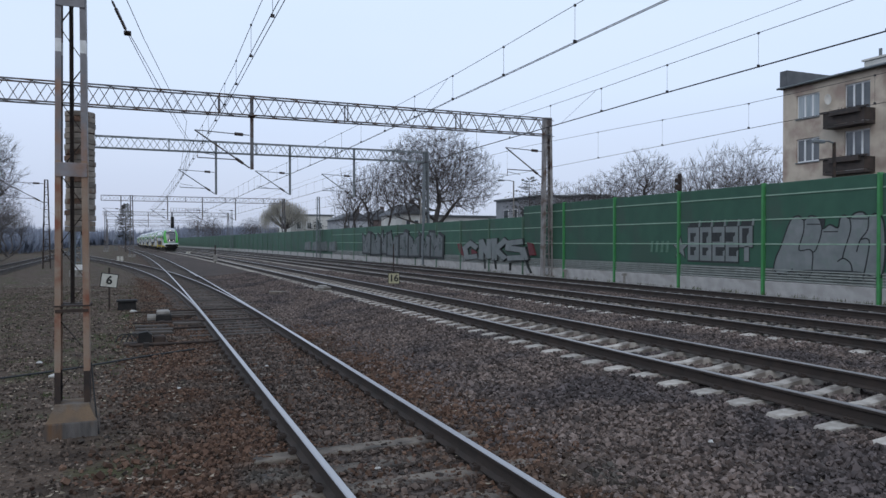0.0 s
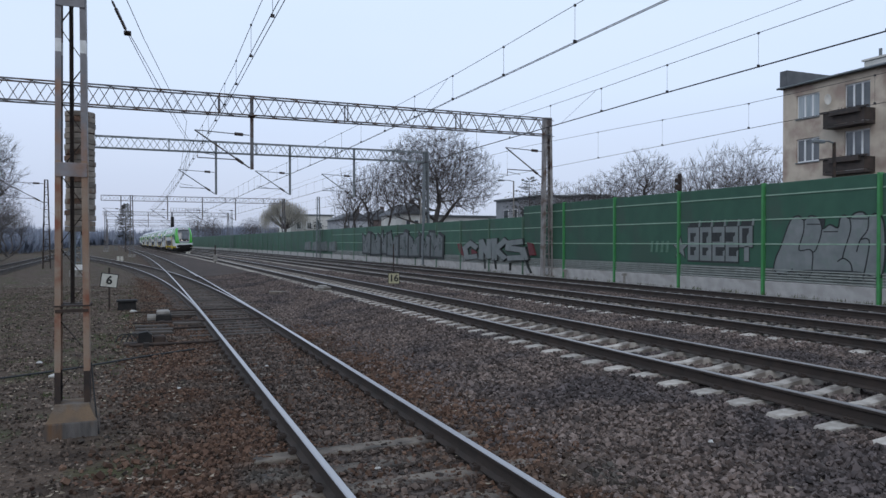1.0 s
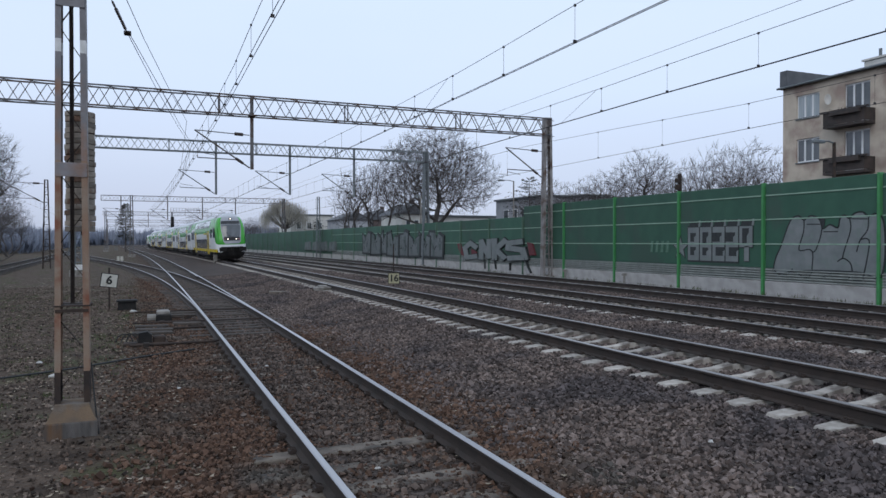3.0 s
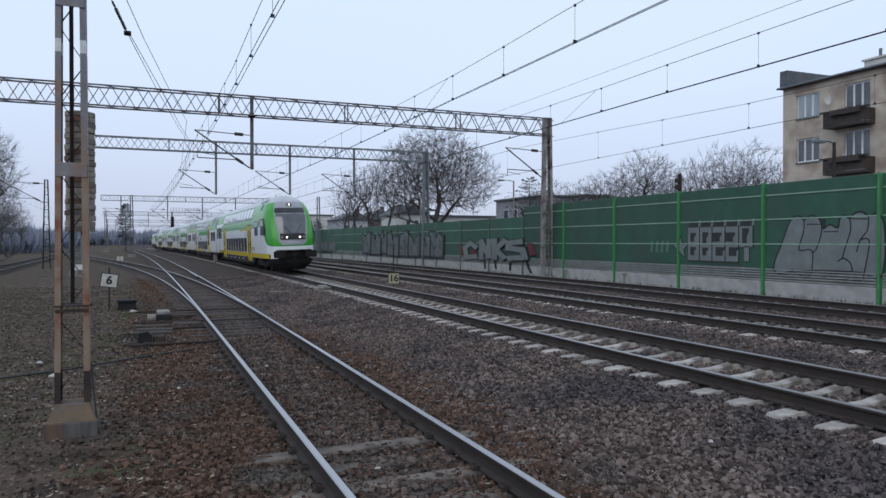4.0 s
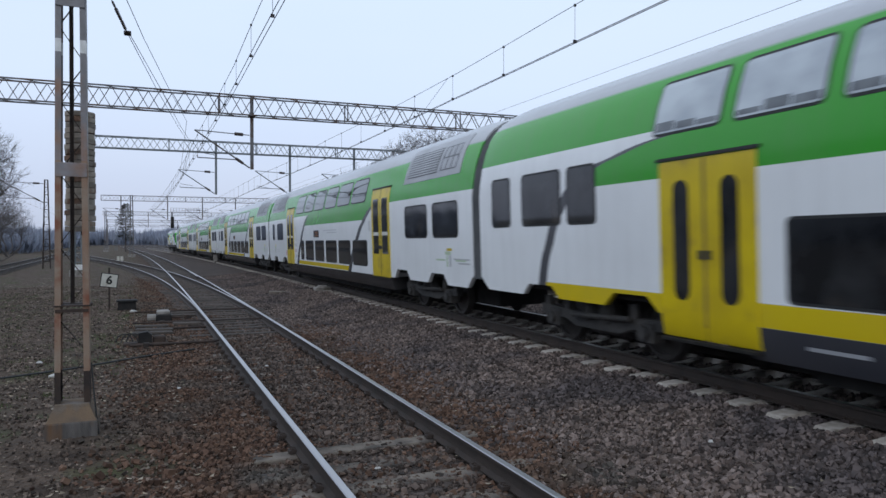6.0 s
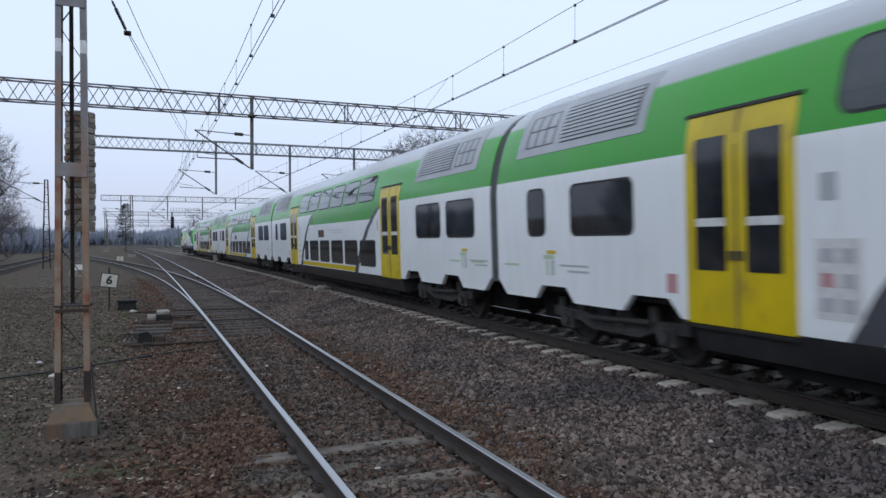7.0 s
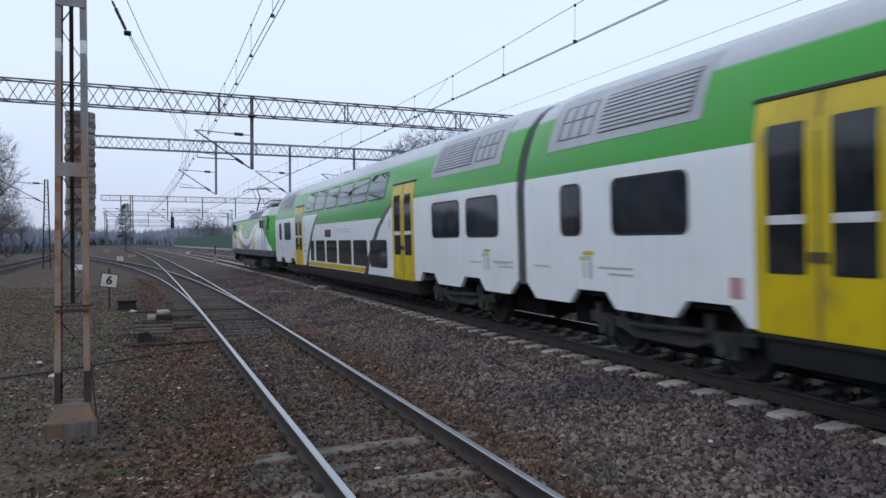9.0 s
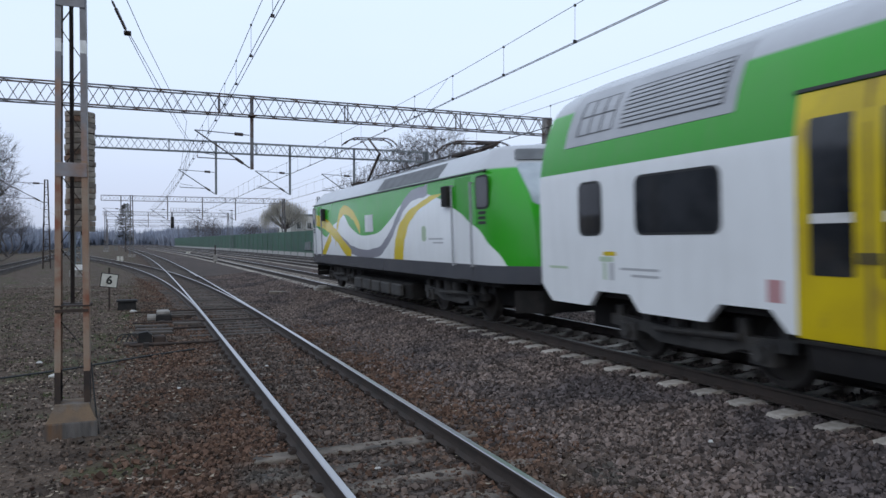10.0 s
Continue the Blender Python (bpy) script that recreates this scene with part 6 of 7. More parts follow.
def locomotive():
    c = thing("electric_locomotive", "green white and yellow electric locomotive with raised pantograph", "locomotive")
    m = Mesh()
    m.sweep([ring(LOCO, y, 0.96, 1.0, 9) for y in (-7.4, 0, 7.4)], caps=False)
    nose(m, LOCO, LOCO_A, -7.4, 0.96, 0.70, 0.15, 1.5)
    nose(m, LOCO, LOCO_B, 7.4, 0.96, 0.70, 0.15, 1.5)
    part("body", m, MAT["loco"], c, smooth=True)
    u = Mesh()
    # the narrow long box is added filler that darkens the view under the body
    u.box(-1.30, 1.30, -8.2, 8.2, 0.86, 0.99).box(-0.7, 0.7, -8.0, 8.0, 0.42, 0.88).bevel_box(-1.25, 1.25, -2.8, 2.8, 0.25, 0.66, 0.05)
    for e in (-1, 1):
        u.prism([(-1.2, e * 8.5), (1.2, e * 8.5), (0.85, e * 9.0), (0, e * 9.1), (-0.85, e * 9.0)], 2, 0.40, 0.82)
    part("underframe", u, MAT["under"], c)
    for e in (-1, 1):
        bogie(c, e * 5.2, 2.6)
        table = LOCO_A if e < 0 else LOCO_B
        # mirrored sky is already in this pane's base colour
        part("windscreen", nose_panel(LOCO, table, e * 7.4, 2.45, 3.30, -0.94, 0.94, 0.012, 0.70, 0.15, rad=0.06), MAT["glass_sky"], c, smooth=True)
        part("roof_visor", nose_panel(LOCO, table, e * 7.4, 3.36, 3.60, -0.98, 0.98, 0.03, 0.70, 0.15, rad=0.03), MAT["louvre"], c, smooth=True)
        for s in (-1, 1):
            part("buffer", Mesh().tube((s * 0.87, e * 9.2, 1.05), (s * 0.87, e * 9.62, 1.05), 0.11, n=14).tube((s * 0.87, e * 9.62, 1.05), (s * 0.87, e * 9.67, 1.05), 0.24, n=18), MAT["under"], c, smooth=True)
            x, y, z = nose_point(LOCO, table, 1.75, s * 0.8, e * 7.4, 0.70, 0.15)
            part("lamp", Mesh().tube((x, y - e * 0.03, z), (x, y + e * 0.02, z), 0.1, n=14), MAT["grey_panel"], c)
            w = part("cab_window", side_panel(LOCO, s, min(e * 7.98, e * 7.40), max(e * 7.98, e * 7.40), 2.42, 3.10, 0.006, 0.12), MAT["rubber"], c, smooth=True)
            part("pane", side_panel(LOCO, s, min(e * 7.94, e * 7.44), max(e * 7.94, e * 7.44), 2.46, 3.06, 0.010, 0.10), MAT["glass"], w, smooth=True)
            for y in (7.26, 6.28):
                part("grab_rail", Mesh().tube((s * 1.51, e * y, 1.25), (s * 1.51, e * y, 3.0), 0.022, n=6).tube((s * 1.44, e * y, 1.27), (s * 1.51, e * y, 1.27), 0.015, n=5).tube((s * 1.44, e * y, 2.98), (s * 1.51, e * y, 2.98), 0.015, n=5), MAT["grey_panel"], c)
            part("cab_door", side_panel(LOCO, s, min(e * 7.18, e * 6.36), max(e * 7.18, e * 6.36), 1.0, 3.12, 0.004, 0.03), MAT["loco"], c)
            for k in range(3):
                part("step", Mesh().box(min(s * 1.2, s * 1.5), max(s * 1.2, s * 1.5), e * 6.75 - 0.25, e * 6.75 + 0.25, 0.35 + 0.3 * k, 0.38 + 0.3 * k), MAT["under"], c)
                part("side_vent", side_panel(LOCO, s, e * 7.68 - 0.17, e * 7.68 + 0.17, 2.12 + 0.1 * k, 2.18 + 0.1 * k, 0.008, 0, 1), MAT["rubber"], c)
            part("mirror_box", Mesh().bevel_box(min(s * 1.45, s * 1.56), max(s * 1.45, s * 1.56), e * 5.95 - 0.16, e * 5.95 + 0.16, 2.55, 3.0, 0.02), MAT["black_box"], c)
    for s in (-1, 1):
        part("gutter", side_panel(LOCO, s, -7.9, 7.9, 3.17, 3.205, 0.02, 0, 1), MAT["rubber"], c)
        part("white_plate", side_panel(LOCO, s, -0.2, 0.62, 2.07, 2.58, 0.005, 0.02), MAT["white_body"], c)
        part("operator_mark", side_panel(LOCO, s, -4.55, -4.25, 1.78, 2.15, 0.004, 0.1), MAT["logo_green"], c)
        marks(c, LOCO, s, -5.6, 1.82, 2, 0.9)
        for k in range(5):
            part("box_cover", Mesh().bevel_box(min(s * 1.3, s * 1.42), max(s * 1.3, s * 1.42), -2.4 + k * 0.95, -1.6 + k * 0.95, 0.32, 0.62, 0.03), MAT["bogie"], c)
    rf = Mesh()
    rf.bevel_box(-0.7, 0.7, -4.6, 3.0, 3.70, 3.80, 0.04).bevel_box(-0.45, 0.45, -3.0, -1.4, 3.78, 3.9, 0.05)
    part("roof_hatch", rf, MAT["louvre"], c)
    for s in (-1, 1):
        part("roof_cover", side_panel(LOCO, s, -5.3, -0.6, 3.24, 3.58, 0.012, 0.02, 3), MAT["louvre"], c, "dark grey roof side cover")
    for y in (-4.6, -2.2, 0.4, 2.6):
        part("roof_insulator", Mesh().tube((0.35, y, 3.70), (0.35, y, 4.13), 0.06, n=8), MAT["insulator"], c)
    part("roof_busbar", Mesh().tube((0.35, -4.8, 4.14), (0.35, 4.8, 4.14), 0.025, n=6), MAT["wire"], c)
    pantograph(c, 5.0, True)
    pantograph(c, -4.6, False)
    return c


first_middle = middle_coach()
TRAIN = [(driving_coach(), -13.95), (first_middle, 13.3)]
for k in range(1, 4):
    TRAIN.append((copy_thing(first_middle, pose(0, 0, 0)), 13.3 + 26.6 * k))
for bellows in [o for o in TRAIN[-1][0].children if o.name.startswith("gangway_bellows")]:
    bpy.data.objects.remove(bellows)
TRAIN.append((locomotive(), 116.1))


# where the rear of the first coach stands, every half second
GAP_Y = ((0.0, 176.7), (0.5, 163.4), (1.0, 149.6), (1.5, 136.2), (2.0, 122.4), (2.5, 109.0), (3.0, 95.3), (3.5, 81.8), (4.0, 67.8), (4.5, 54.5), (5.0, 40.65), (5.5, 27.4),
         (6.0, 13.5), (6.5, -0.1), (7.0, -13.95), (7.5, -27.15), (8.0, -41.2), (8.5, -54.35), (9.0, -68.25), (9.5, -81.45), (10.0, -95.4))


def motions():
    """The train runs towards and past the camera at a steady pace on the canted track."""
    lean = -math.degrees(math.atan(CANT))
    for car, back in TRAIN:
        rows = []
        for t, g in GAP_Y:
            y = g + back
            rows.append((t, pose(7.75 + bend(y), y, 0.7525 * CANT, 0, lean, turn(y))))
        walk(car, rows)


# ---- loose ballast stones near the camera ----
def stones(name, n, region, size, mat, label, seed, avoid=True):
    """Many irregular eight-cornered stones, scattered over a stretch of the plan; region(rng) gives a place (x, y)."""
    rng = np.random.default_rng(seed)
    xs, ys = region(rng, n)
    if avoid:
        keep = np.ones(len(xs), bool)
        for c in (7.75, 12.75, 17.35, LEFT_C):
            for s in (-0.7525, 0.7525):
                keep &= np.abs(xs - c - s) > 0.085
        on_tie = (np.abs(xs - 7.75) < 1.27) & (np.abs((ys - 4.79 + 0.3165) % 0.633 - 0.3165) < 0.14)
        keep &= ~on_tie
        on_tie = (np.abs(xs - 12.75) < 0.70) & (np.abs((ys - 3.3 + 0.3165) % 0.633 - 0.3165) < 0.13)
        keep &= ~on_tie
        # timber and old sleepers are only half clear of stone
        on_old = (np.abs(xs - LEFT_C) < 1.3) & (np.abs((ys + 10.3 - 0.3) % 0.6 - 0.3) < 0.10) & (rng.random(len(xs)) < np.where(ys < 7.5, 0.5, np.where(ys < 16.5, 0.0, 0.45)))
        keep &= ~on_old
        keep &= ~((xs > -1.05) & (xs < -0.42) & (ys > 8.5) & (ys < 9.1))
        xs, ys = xs[keep], ys[keep]
    n = len(xs)
    zs = np.interp(xs, [p[0] for p in PROFILE], [p[1] for p in PROFILE])
    zs = zs + np.array([mound(x, y) + (0.05 if x < 0.3 else 0.022) * (noise.noise((x * 0.9, y * 0.9, 0)) + 0.5 * noise.noise((x * 2.7, y * 2.7, 3))) for x, y in zip(xs, ys)])
    cube = np.array([(x, y, z) for z in (-1, 1) for y in (-1, 1) for x in (-1, 1)], float)
    v = cube[None] * rng.uniform(0.55, 1.0, (n, 8, 3))
    v *= (size * rng.lognormal(0, 0.28, n))[:, None, None] * rng.uniform(0.6, 1.15, (n, 1, 3)) * np.array([1.0, 1.0, 0.75])
    q = rng.normal(size=(n, 4))
    q /= np.linalg.norm(q, axis=1)[:, None]
    w, x, y, z = q.T
    R = np.stack([1 - 2 * (y * y + z * z), 2 * (x * y - w * z), 2 * (x * z + w * y), 2 * (x * y + w * z), 1 - 2 * (x * x + z * z), 2 * (y * z - w * x),
                  2 * (x * z - w * y), 2 * (y * z + w * x), 1 - 2 * (x * x + y * y)], 1).reshape(n, 3, 3)
    v = np.einsum("nij,nkj->nki", R, v)
    bx = xs + np.array([bend(t) for t in ys])
    v += np.stack([bx, ys, zs + size * rng.uniform(-0.2, 1.1, n)], 1)[:, None]
    faces = np.array([(0, 2, 3, 1), (4, 5, 7, 6), (0, 1, 5, 4), (2, 6, 7, 3), (0, 4, 6, 2), (1, 3, 7, 5)])
    f = (faces[None] + 8 * np.arange(n)[:, None, None]).reshape(-1, 4)
    me = bpy.data.meshes.new(name)
    me.vertices.add(8 * n)
    me.vertices.foreach_set("co", v.reshape(-1).astype(np.float32))
    me.loops.add(f.size)
    me.loops.foreach_set("vertex_index", f.reshape(-1).astype(np.int32))
    me.polygons.add(len(f))
    me.polygons.foreach_set("loop_start", np.arange(0, f.size, 4, dtype=np.int32))
    me.materials.append(mat)
    me.shade_flat()
    me.update(calc_edges=True)
    me.validate()
    tagged(new(name, me), label, "ballast", kind="stuff")


def strip(x0, x1, y0, y1, lean0=-0.30, lean1=1.5, power=1.7):
    """Places thick close by and thin further off, within a wedge that opens from the eye."""
    def f(rng, n):
        y = y0 + (y1 - y0) * rng.random(n) ** power
        x = x0 + (x1 - x0) * rng.random(n) + rng.normal(0, 0.4, n)
        keep = (x > lean0 * y - 0.6) & (x < lean1 * y + 1.5)
        return x[keep], y[keep]
    return f


stones("ballast_stones", 175000, strip(3.6, 16.4, 2.6, 48, power=1.9), 0.0245, MAT["stone_grey"], "coarse grey crushed-stone ballast between the tracks", 1)
stones("ballast_stones", 9000, strip(3.1, 4.2, 17, 48, power=1.5), 0.0245, MAT["stone_grey"], "grey crushed stone beside the turnout", 23)
stones("rusty_ballast_stones", 30000, strip(0.05, 1.5, 3.2, 48, power=1.9), 0.0225, MAT["stone_brown"], "rusty brown crushed stone beside the turnout rails", 2)
stones("rusty_ballast_stones", 14000, strip(3.05, 3.75, 3.2, 19, power=1.5), 0.0245, MAT["stone_brown"], "rusty brown crushed stone between turnout and main track", 21)
stones("dark_ballast_stones", 26000, strip(1.55, 3.0, 3.2, 48, power=1.9), 0.022, MAT["stone_bed"], "dark oily crushed stone between the turnout rails", 22)
stones("scattered_stones", 42000, strip(-7.5, 0.9, 3.6, 40, power=1.6), 0.017, MAT["stone_mixed"], "small stones scattered on trodden earth", 3)


def flakes(name, n, x0, x1, y0, y1, size, mat, label, category, seed):
    """Curled fallen leaves and scraps lying on the ground."""
    rng = random.Random(seed)
    m = Mesh()
    for _ in range(n):
        x, y = rng.uniform(x0, x1), y0 + (y1 - y0) * rng.random() ** 1.4
        z = ground_z(x) + rng.uniform(0.02, 0.05)
        a, s = rng.uniform(0, 6.28), size * rng.uniform(0.5, 1.3)
        c, d = math.cos(a) * s, math.sin(a) * s
        up = s * rng.uniform(0.1, 0.5)
        m.add([(x + c, y + d, z + up), (x - d * 0.5, y + c * 0.5, z), (x - c, y - d, z + up * 0.7), (x + d * 0.5, y - c * 0.5, z + up * 0.2)], [(0, 1, 2), (0, 2, 3)])
    me = bpy.data.meshes.new(name)
    me.from_pydata(m.v, [], m.f)
    me.materials.append(mat)
    tagged(new(name, me), label, category, kind="stuff")


def tufts(name, n, place, height, mat, label, seed):
    rng = random.Random(seed)
    m = Mesh()
    for _ in range(n):
        x, y = place(rng)
        z = ground_z(x - bend(y)) - 0.02
        for _ in range(rng.randint(6, 14)):
            a, h, lean = rng.uniform(0, 6.28), height * rng.uniform(0.4, 1.2), rng.uniform(0.1, 0.6)
            bx, by = x + rng.uniform(-0.07, 0.07), y + rng.uniform(-0.07, 0.07)
            w = 0.006 + height * 0.02
            m.add([(bx - w * math.sin(a), by + w * math.cos(a), z), (bx + w * math.sin(a), by - w * math.cos(a), z), (bx + math.cos(a) * h * lean, by + math.sin(a) * h * lean, z + h)], [(0, 1, 2)])
    me = bpy.data.meshes.new(name)
    me.from_pydata(m.v, [], m.f)
    me.materials.append(mat)
    tagged(new(name, me), label, "weeds", kind="stuff")


MAT["leaf"] = material("withered_leaf", (0.16, 0.125, 0.085), (0.27, 0.23, 0.18), 0.9, scale=3, island=0.5)
MAT["moss"] = material("low_green_moss_and_grass", (0.045, 0.066, 0.022), (0.075, 0.09, 0.036), 0.9, scale=3, island=0.4)
flakes("fallen_leaves", 6500, -8.5, 0.6, 4.8, 50, 0.034, MAT["leaf"], "withered fallen leaves on trodden earth", "leaves", 4)
flakes("scraps_between_tracks", 260, 0.8, 6.0, 4.0, 24, 0.03, MAT["leaf"], "withered leaves caught between ballast stones", "leaves", 5)
tufts("barrier_weeds", 330, lambda r: (lambda y: (19.42 + bend(y) + r.uniform(-0.25, 0.15), y))(12 + 62 * r.random() ** 1.3), 0.20, MAT["weed"], "dry weeds along the barrier foot", 6)
tufts("verge_grass", 1500, lambda r: (r.uniform(-6.5, -0.4), 5.5 + 30 * r.random() ** 1.2), 0.07, MAT["moss"], "low patchy grass on trodden earth", 7)


# ---- signs and small trackside things ----
def number_sign(text, x, y, z, w, h, turn_deg, lean, post_low, post_high, mat, label):
    s = thing("number_sign", label, "sign", at=pose(x, y, z))
    face = pose(0, 0, 0, 0, lean, turn_deg)
    plate = part("plate", Mesh().bevel_box(-w / 2, w / 2, -0.012, 0.012, -h / 2, h / 2, 0.004), mat, s, at=face)
    part("border", Mesh().bevel_box(-w / 2 - 0.025, w / 2 + 0.025, 0.0125, 0.03, -h / 2 - 0.025, h / 2 + 0.025, 0.004), MAT["black_box"], plate)
    lettering("numeral", text, h * 0.92, MAT["letter_black"], plate, pose(0, -0.016, 0, 90, 0, 0) @ Matrix.Translation((0, 0, 0)))
    part("post", Mesh().tube((0, 0.04, post_low - z), (0, 0.04, post_high - z), 0.028, n=8), MAT["mast_dark"], s)
    return s


number_sign("6", -1.07, 25.3, 0.51, 0.46, 0.40, 8, 8, -0.6, 0.92, MAT["sign_white"], "off-white sign with black numeral six on post")
number_sign("16", 10.2, 30.4, 0.12, 0.46, 0.45, -14, 0, -0.35, 1.65, MAT["sign_yellow"], "faded yellow sign with black numeral sixteen")


def marker_post(x, y, h, label):
    s = thing("marker_post", label, "post", at=pose(x, y, ground_z(x - bend(y)) - 0.1))
    part("stake", Mesh().tube((0, 0, 0), (0, 0, h), 0.035, n=8), MAT["mast_dark"], s)
    part("plate", Mesh().bevel_box(-0.28, 0.28, -0.02, 0.02, h * 0.55, h * 0.95, 0.01), MAT["sign_white"], s)


marker_post(5.6, 108.0, 0.75, "small white marker plate on short post")
marker_post(-2.2, 74.0, 1.0, "small white marker plate on short post")
marker_post(-14.6, 66.0, 0.9, "small white marker plate on short post")
p = thing("signal_post", "slim dark post with small plate beside main track", "post", at=pose(6.0, 70.0, -0.3))
part("pole", Mesh().tube((0, 0, -0.1), (0, 0, 1.75), 0.06, n=8), MAT["mast_dark"], p)
part("plate", Mesh().bevel_box(-0.2, 0.2, -0.09, -0.06, 0.25, 0.85, 0.01), MAT["concrete"], p)
b = thing("trackside_box", "black trackside housing with flat lid on verge", "housing", at=pose(-0.55, 25.3, -0.48))
part("body", Mesh().bevel_box(-0.27, 0.27, -0.2, 0.2, 0.0, 0.30, 0.03), MAT["black_box"], b)
part("lid", Mesh().bevel_box(-0.31, 0.31, -0.24, 0.24, 0.30, 0.36, 0.02), MAT["black_box"], b)
b = thing("point_motor", "grey point machine with pale lid beside turnout", "point machine", at=pose(0.46, 21.4, -0.46))
part("body", Mesh().bevel_box(-0.2, 0.2, -0.3, 0.3, 0.0, 0.22, 0.03), MAT["black_box"], b)
part("lid", Mesh().bevel_box(-0.18, 0.16, -0.25, 0.25, 0.22, 0.31, 0.03), MAT["concrete"], b)
part("drum", Mesh().tube((-0.42, -0.1, 0.12), (-0.2, -0.1, 0.12), 0.10, n=12), MAT["concrete"], b)
part("crank", Mesh().tube((0.2, 0.1, 0.1), (0.75, 0.1, 0.08), 0.025, n=6).bevel_box(0.55, 0.7, 0.02, 0.2, 0.02, 0.16, 0.02), MAT["mast_dark"], b)
b = thing("point_indicator", "low black cast housing with cables on verge", "housing", at=pose(-0.02, 16.6, -0.46))
part("base", Mesh().bevel_box(-0.42, 0.46, -0.15, 0.15, 0.0, 0.07, 0.02), MAT["mast_dark"], b)
part("head", Mesh().prism([(-0.13, 0.07), (0.14, 0.07), (0.15, 0.22), (0.05, 0.30), (-0.12, 0.27)], 1, -0.14, 0.14), MAT["black_box"], b)
part("cover", Mesh().bevel_box(0.16, 0.42, -0.11, 0.11, 0.07, 0.20, 0.03), MAT["mast_dark"], b)
for k in range(3):
    ring_pts = [(-0.40 + 0.10 * k + 0.16 * math.cos(a), 0.05, 0.08 + 0.17 * math.sin(a)) for a in [math.pi * i / 8 for i in range(9)]]
    cb = Mesh()
    for q, r in zip(ring_pts, ring_pts[1:]):
        cb.tube(q, r, 0.014, n=5)
    part("cable", cb, MAT["rubber"], b)
for x0, x1, y, r in ((-0.3, 1.5, 16.15, 0.03), (0.0, 1.4, 19.0, 0.03), (0.1, 1.4, 20.6, 0.025)):
    rod = thing("point_rod", "rusty operating rod lying beside turnout", "rod", "rods beside the turnout", at=pose(x0, y, -0.40))
    part("bar", Mesh().tube((0, 0, 0), (x1 - x0, 0.05, 0.01), r, n=8), MAT["mast_dark"], rod)
    part("joint", Mesh().bevel_box(0.25, 0.37, -0.05, 0.06, -0.05, 0.05, 0.01), MAT["rail_side"], rod)
for k, (x, y, w, a) in enumerate(((0.15, 18.2, 0.9, 3), (0.2, 18.8, 0.85, -2), (0.15, 19.6, 0.8, 4), (1.0, 20.0, 0.7, 2), (0.9, 22.3, 0.9, -3), (0.95, 23.0, 0.9, 2))):
    pl = tagged(part("old_timber", Mesh().bevel_box(-w / 2, w / 2, -0.12, 0.12, -0.06, 0.06, 0.02), MAT["wood_sleeper"], at=pose(x, y, -0.42, 1, 1, a)), "weathered timber lying beside turnout", "timber", "timbers beside the turnout")
tagged(part("concrete_slab", Mesh().bevel_box(-0.52, 0.52, -0.3, 0.3, -0.12, 0.03, 0.02), MAT["old_sleeper"], at=pose(5.15, 29.7, -0.31, 0, 2, -6)), "flat weathered concrete cover slab on ballast", "slab")
tagged(part("rail_box", Mesh().bevel_box(-0.35, 0.3, -0.22, 0.22, 0.0, 0.17, 0.03).bevel_box(-0.2, 0.15, -0.15, 0.15, 0.17, 0.24, 0.03), MAT["concrete"], at=pose(6.62, 28.7, -0.24)), "grey sensor box beside rail on sleepers", "housing")
for k, (x, y) in enumerate(((20.0 - 0.55, 31.0), (19.45, 26.2))):
    tagged(part("bollard", Mesh().tube((0, 0, -0.2), (0, 0, 0.42), 0.05, n=8).bevel_box(-0.09, 0.09, -0.07, 0.07, 0.36, 0.46, 0.01), MAT["concrete"], at=pose(x + bend(y), y, -0.1)), "short stub post at the barrier foot", "post", "stub posts at the barrier foot")
rng = random.Random(11)
for x, y, s in ((-1.35, 13.0, 0.10), (-1.75, 14.6, 0.07), (-0.05, 5.35, 0.05), (2.05, 6.6, 0.035), (5.3, 5.7, 0.05), (-0.45, 5.9, 0.06), (-0.62, 5.5, 0.05), (-0.35, 24.0, 0.14), (0.45, 11.3, 0.04), (3.1, 8.8, 0.035), (1.95, 12.8, 0.04), (-1.6, 9.6, 0.05), (5.0, 9.4, 0.03)):
    m = Mesh()
    ringv = [[(s * q * math.cos(a) * rng.uniform(0.6, 1.2), s * q * math.sin(a) * rng.uniform(0.4, 0.9), h * s + rng.uniform(0, 0.2) * s) for a in [i * 1.0472 for i in range(6)]] for q, h in ((0.8, 0.0), (1.0, 0.2), (0.4, 0.5))]
    m.sweep(ringv)
    tagged(part("paper_scrap", m, MAT["litter"], at=pose(x, y, ground_z(x) + 0.03, 0, 0, rng.uniform(0, 360))), "crumpled pale scrap of paper on the ground", "litter", "scraps on the ground")
# cable along the verge
pts = [(-2.6, 13.0, -0.43), (-1.2, 13.6, -0.40), (0.0, 14.6, -0.40), (0.9, 15.2, -0.40)]
cb = Mesh()
for a, c in zip(pts, pts[1:]):
    cb.tube(a, c, 0.018, n=6)
tagged(part("ground_cable", cb, MAT["rubber"]), "black cable lying across the verge", "cable")


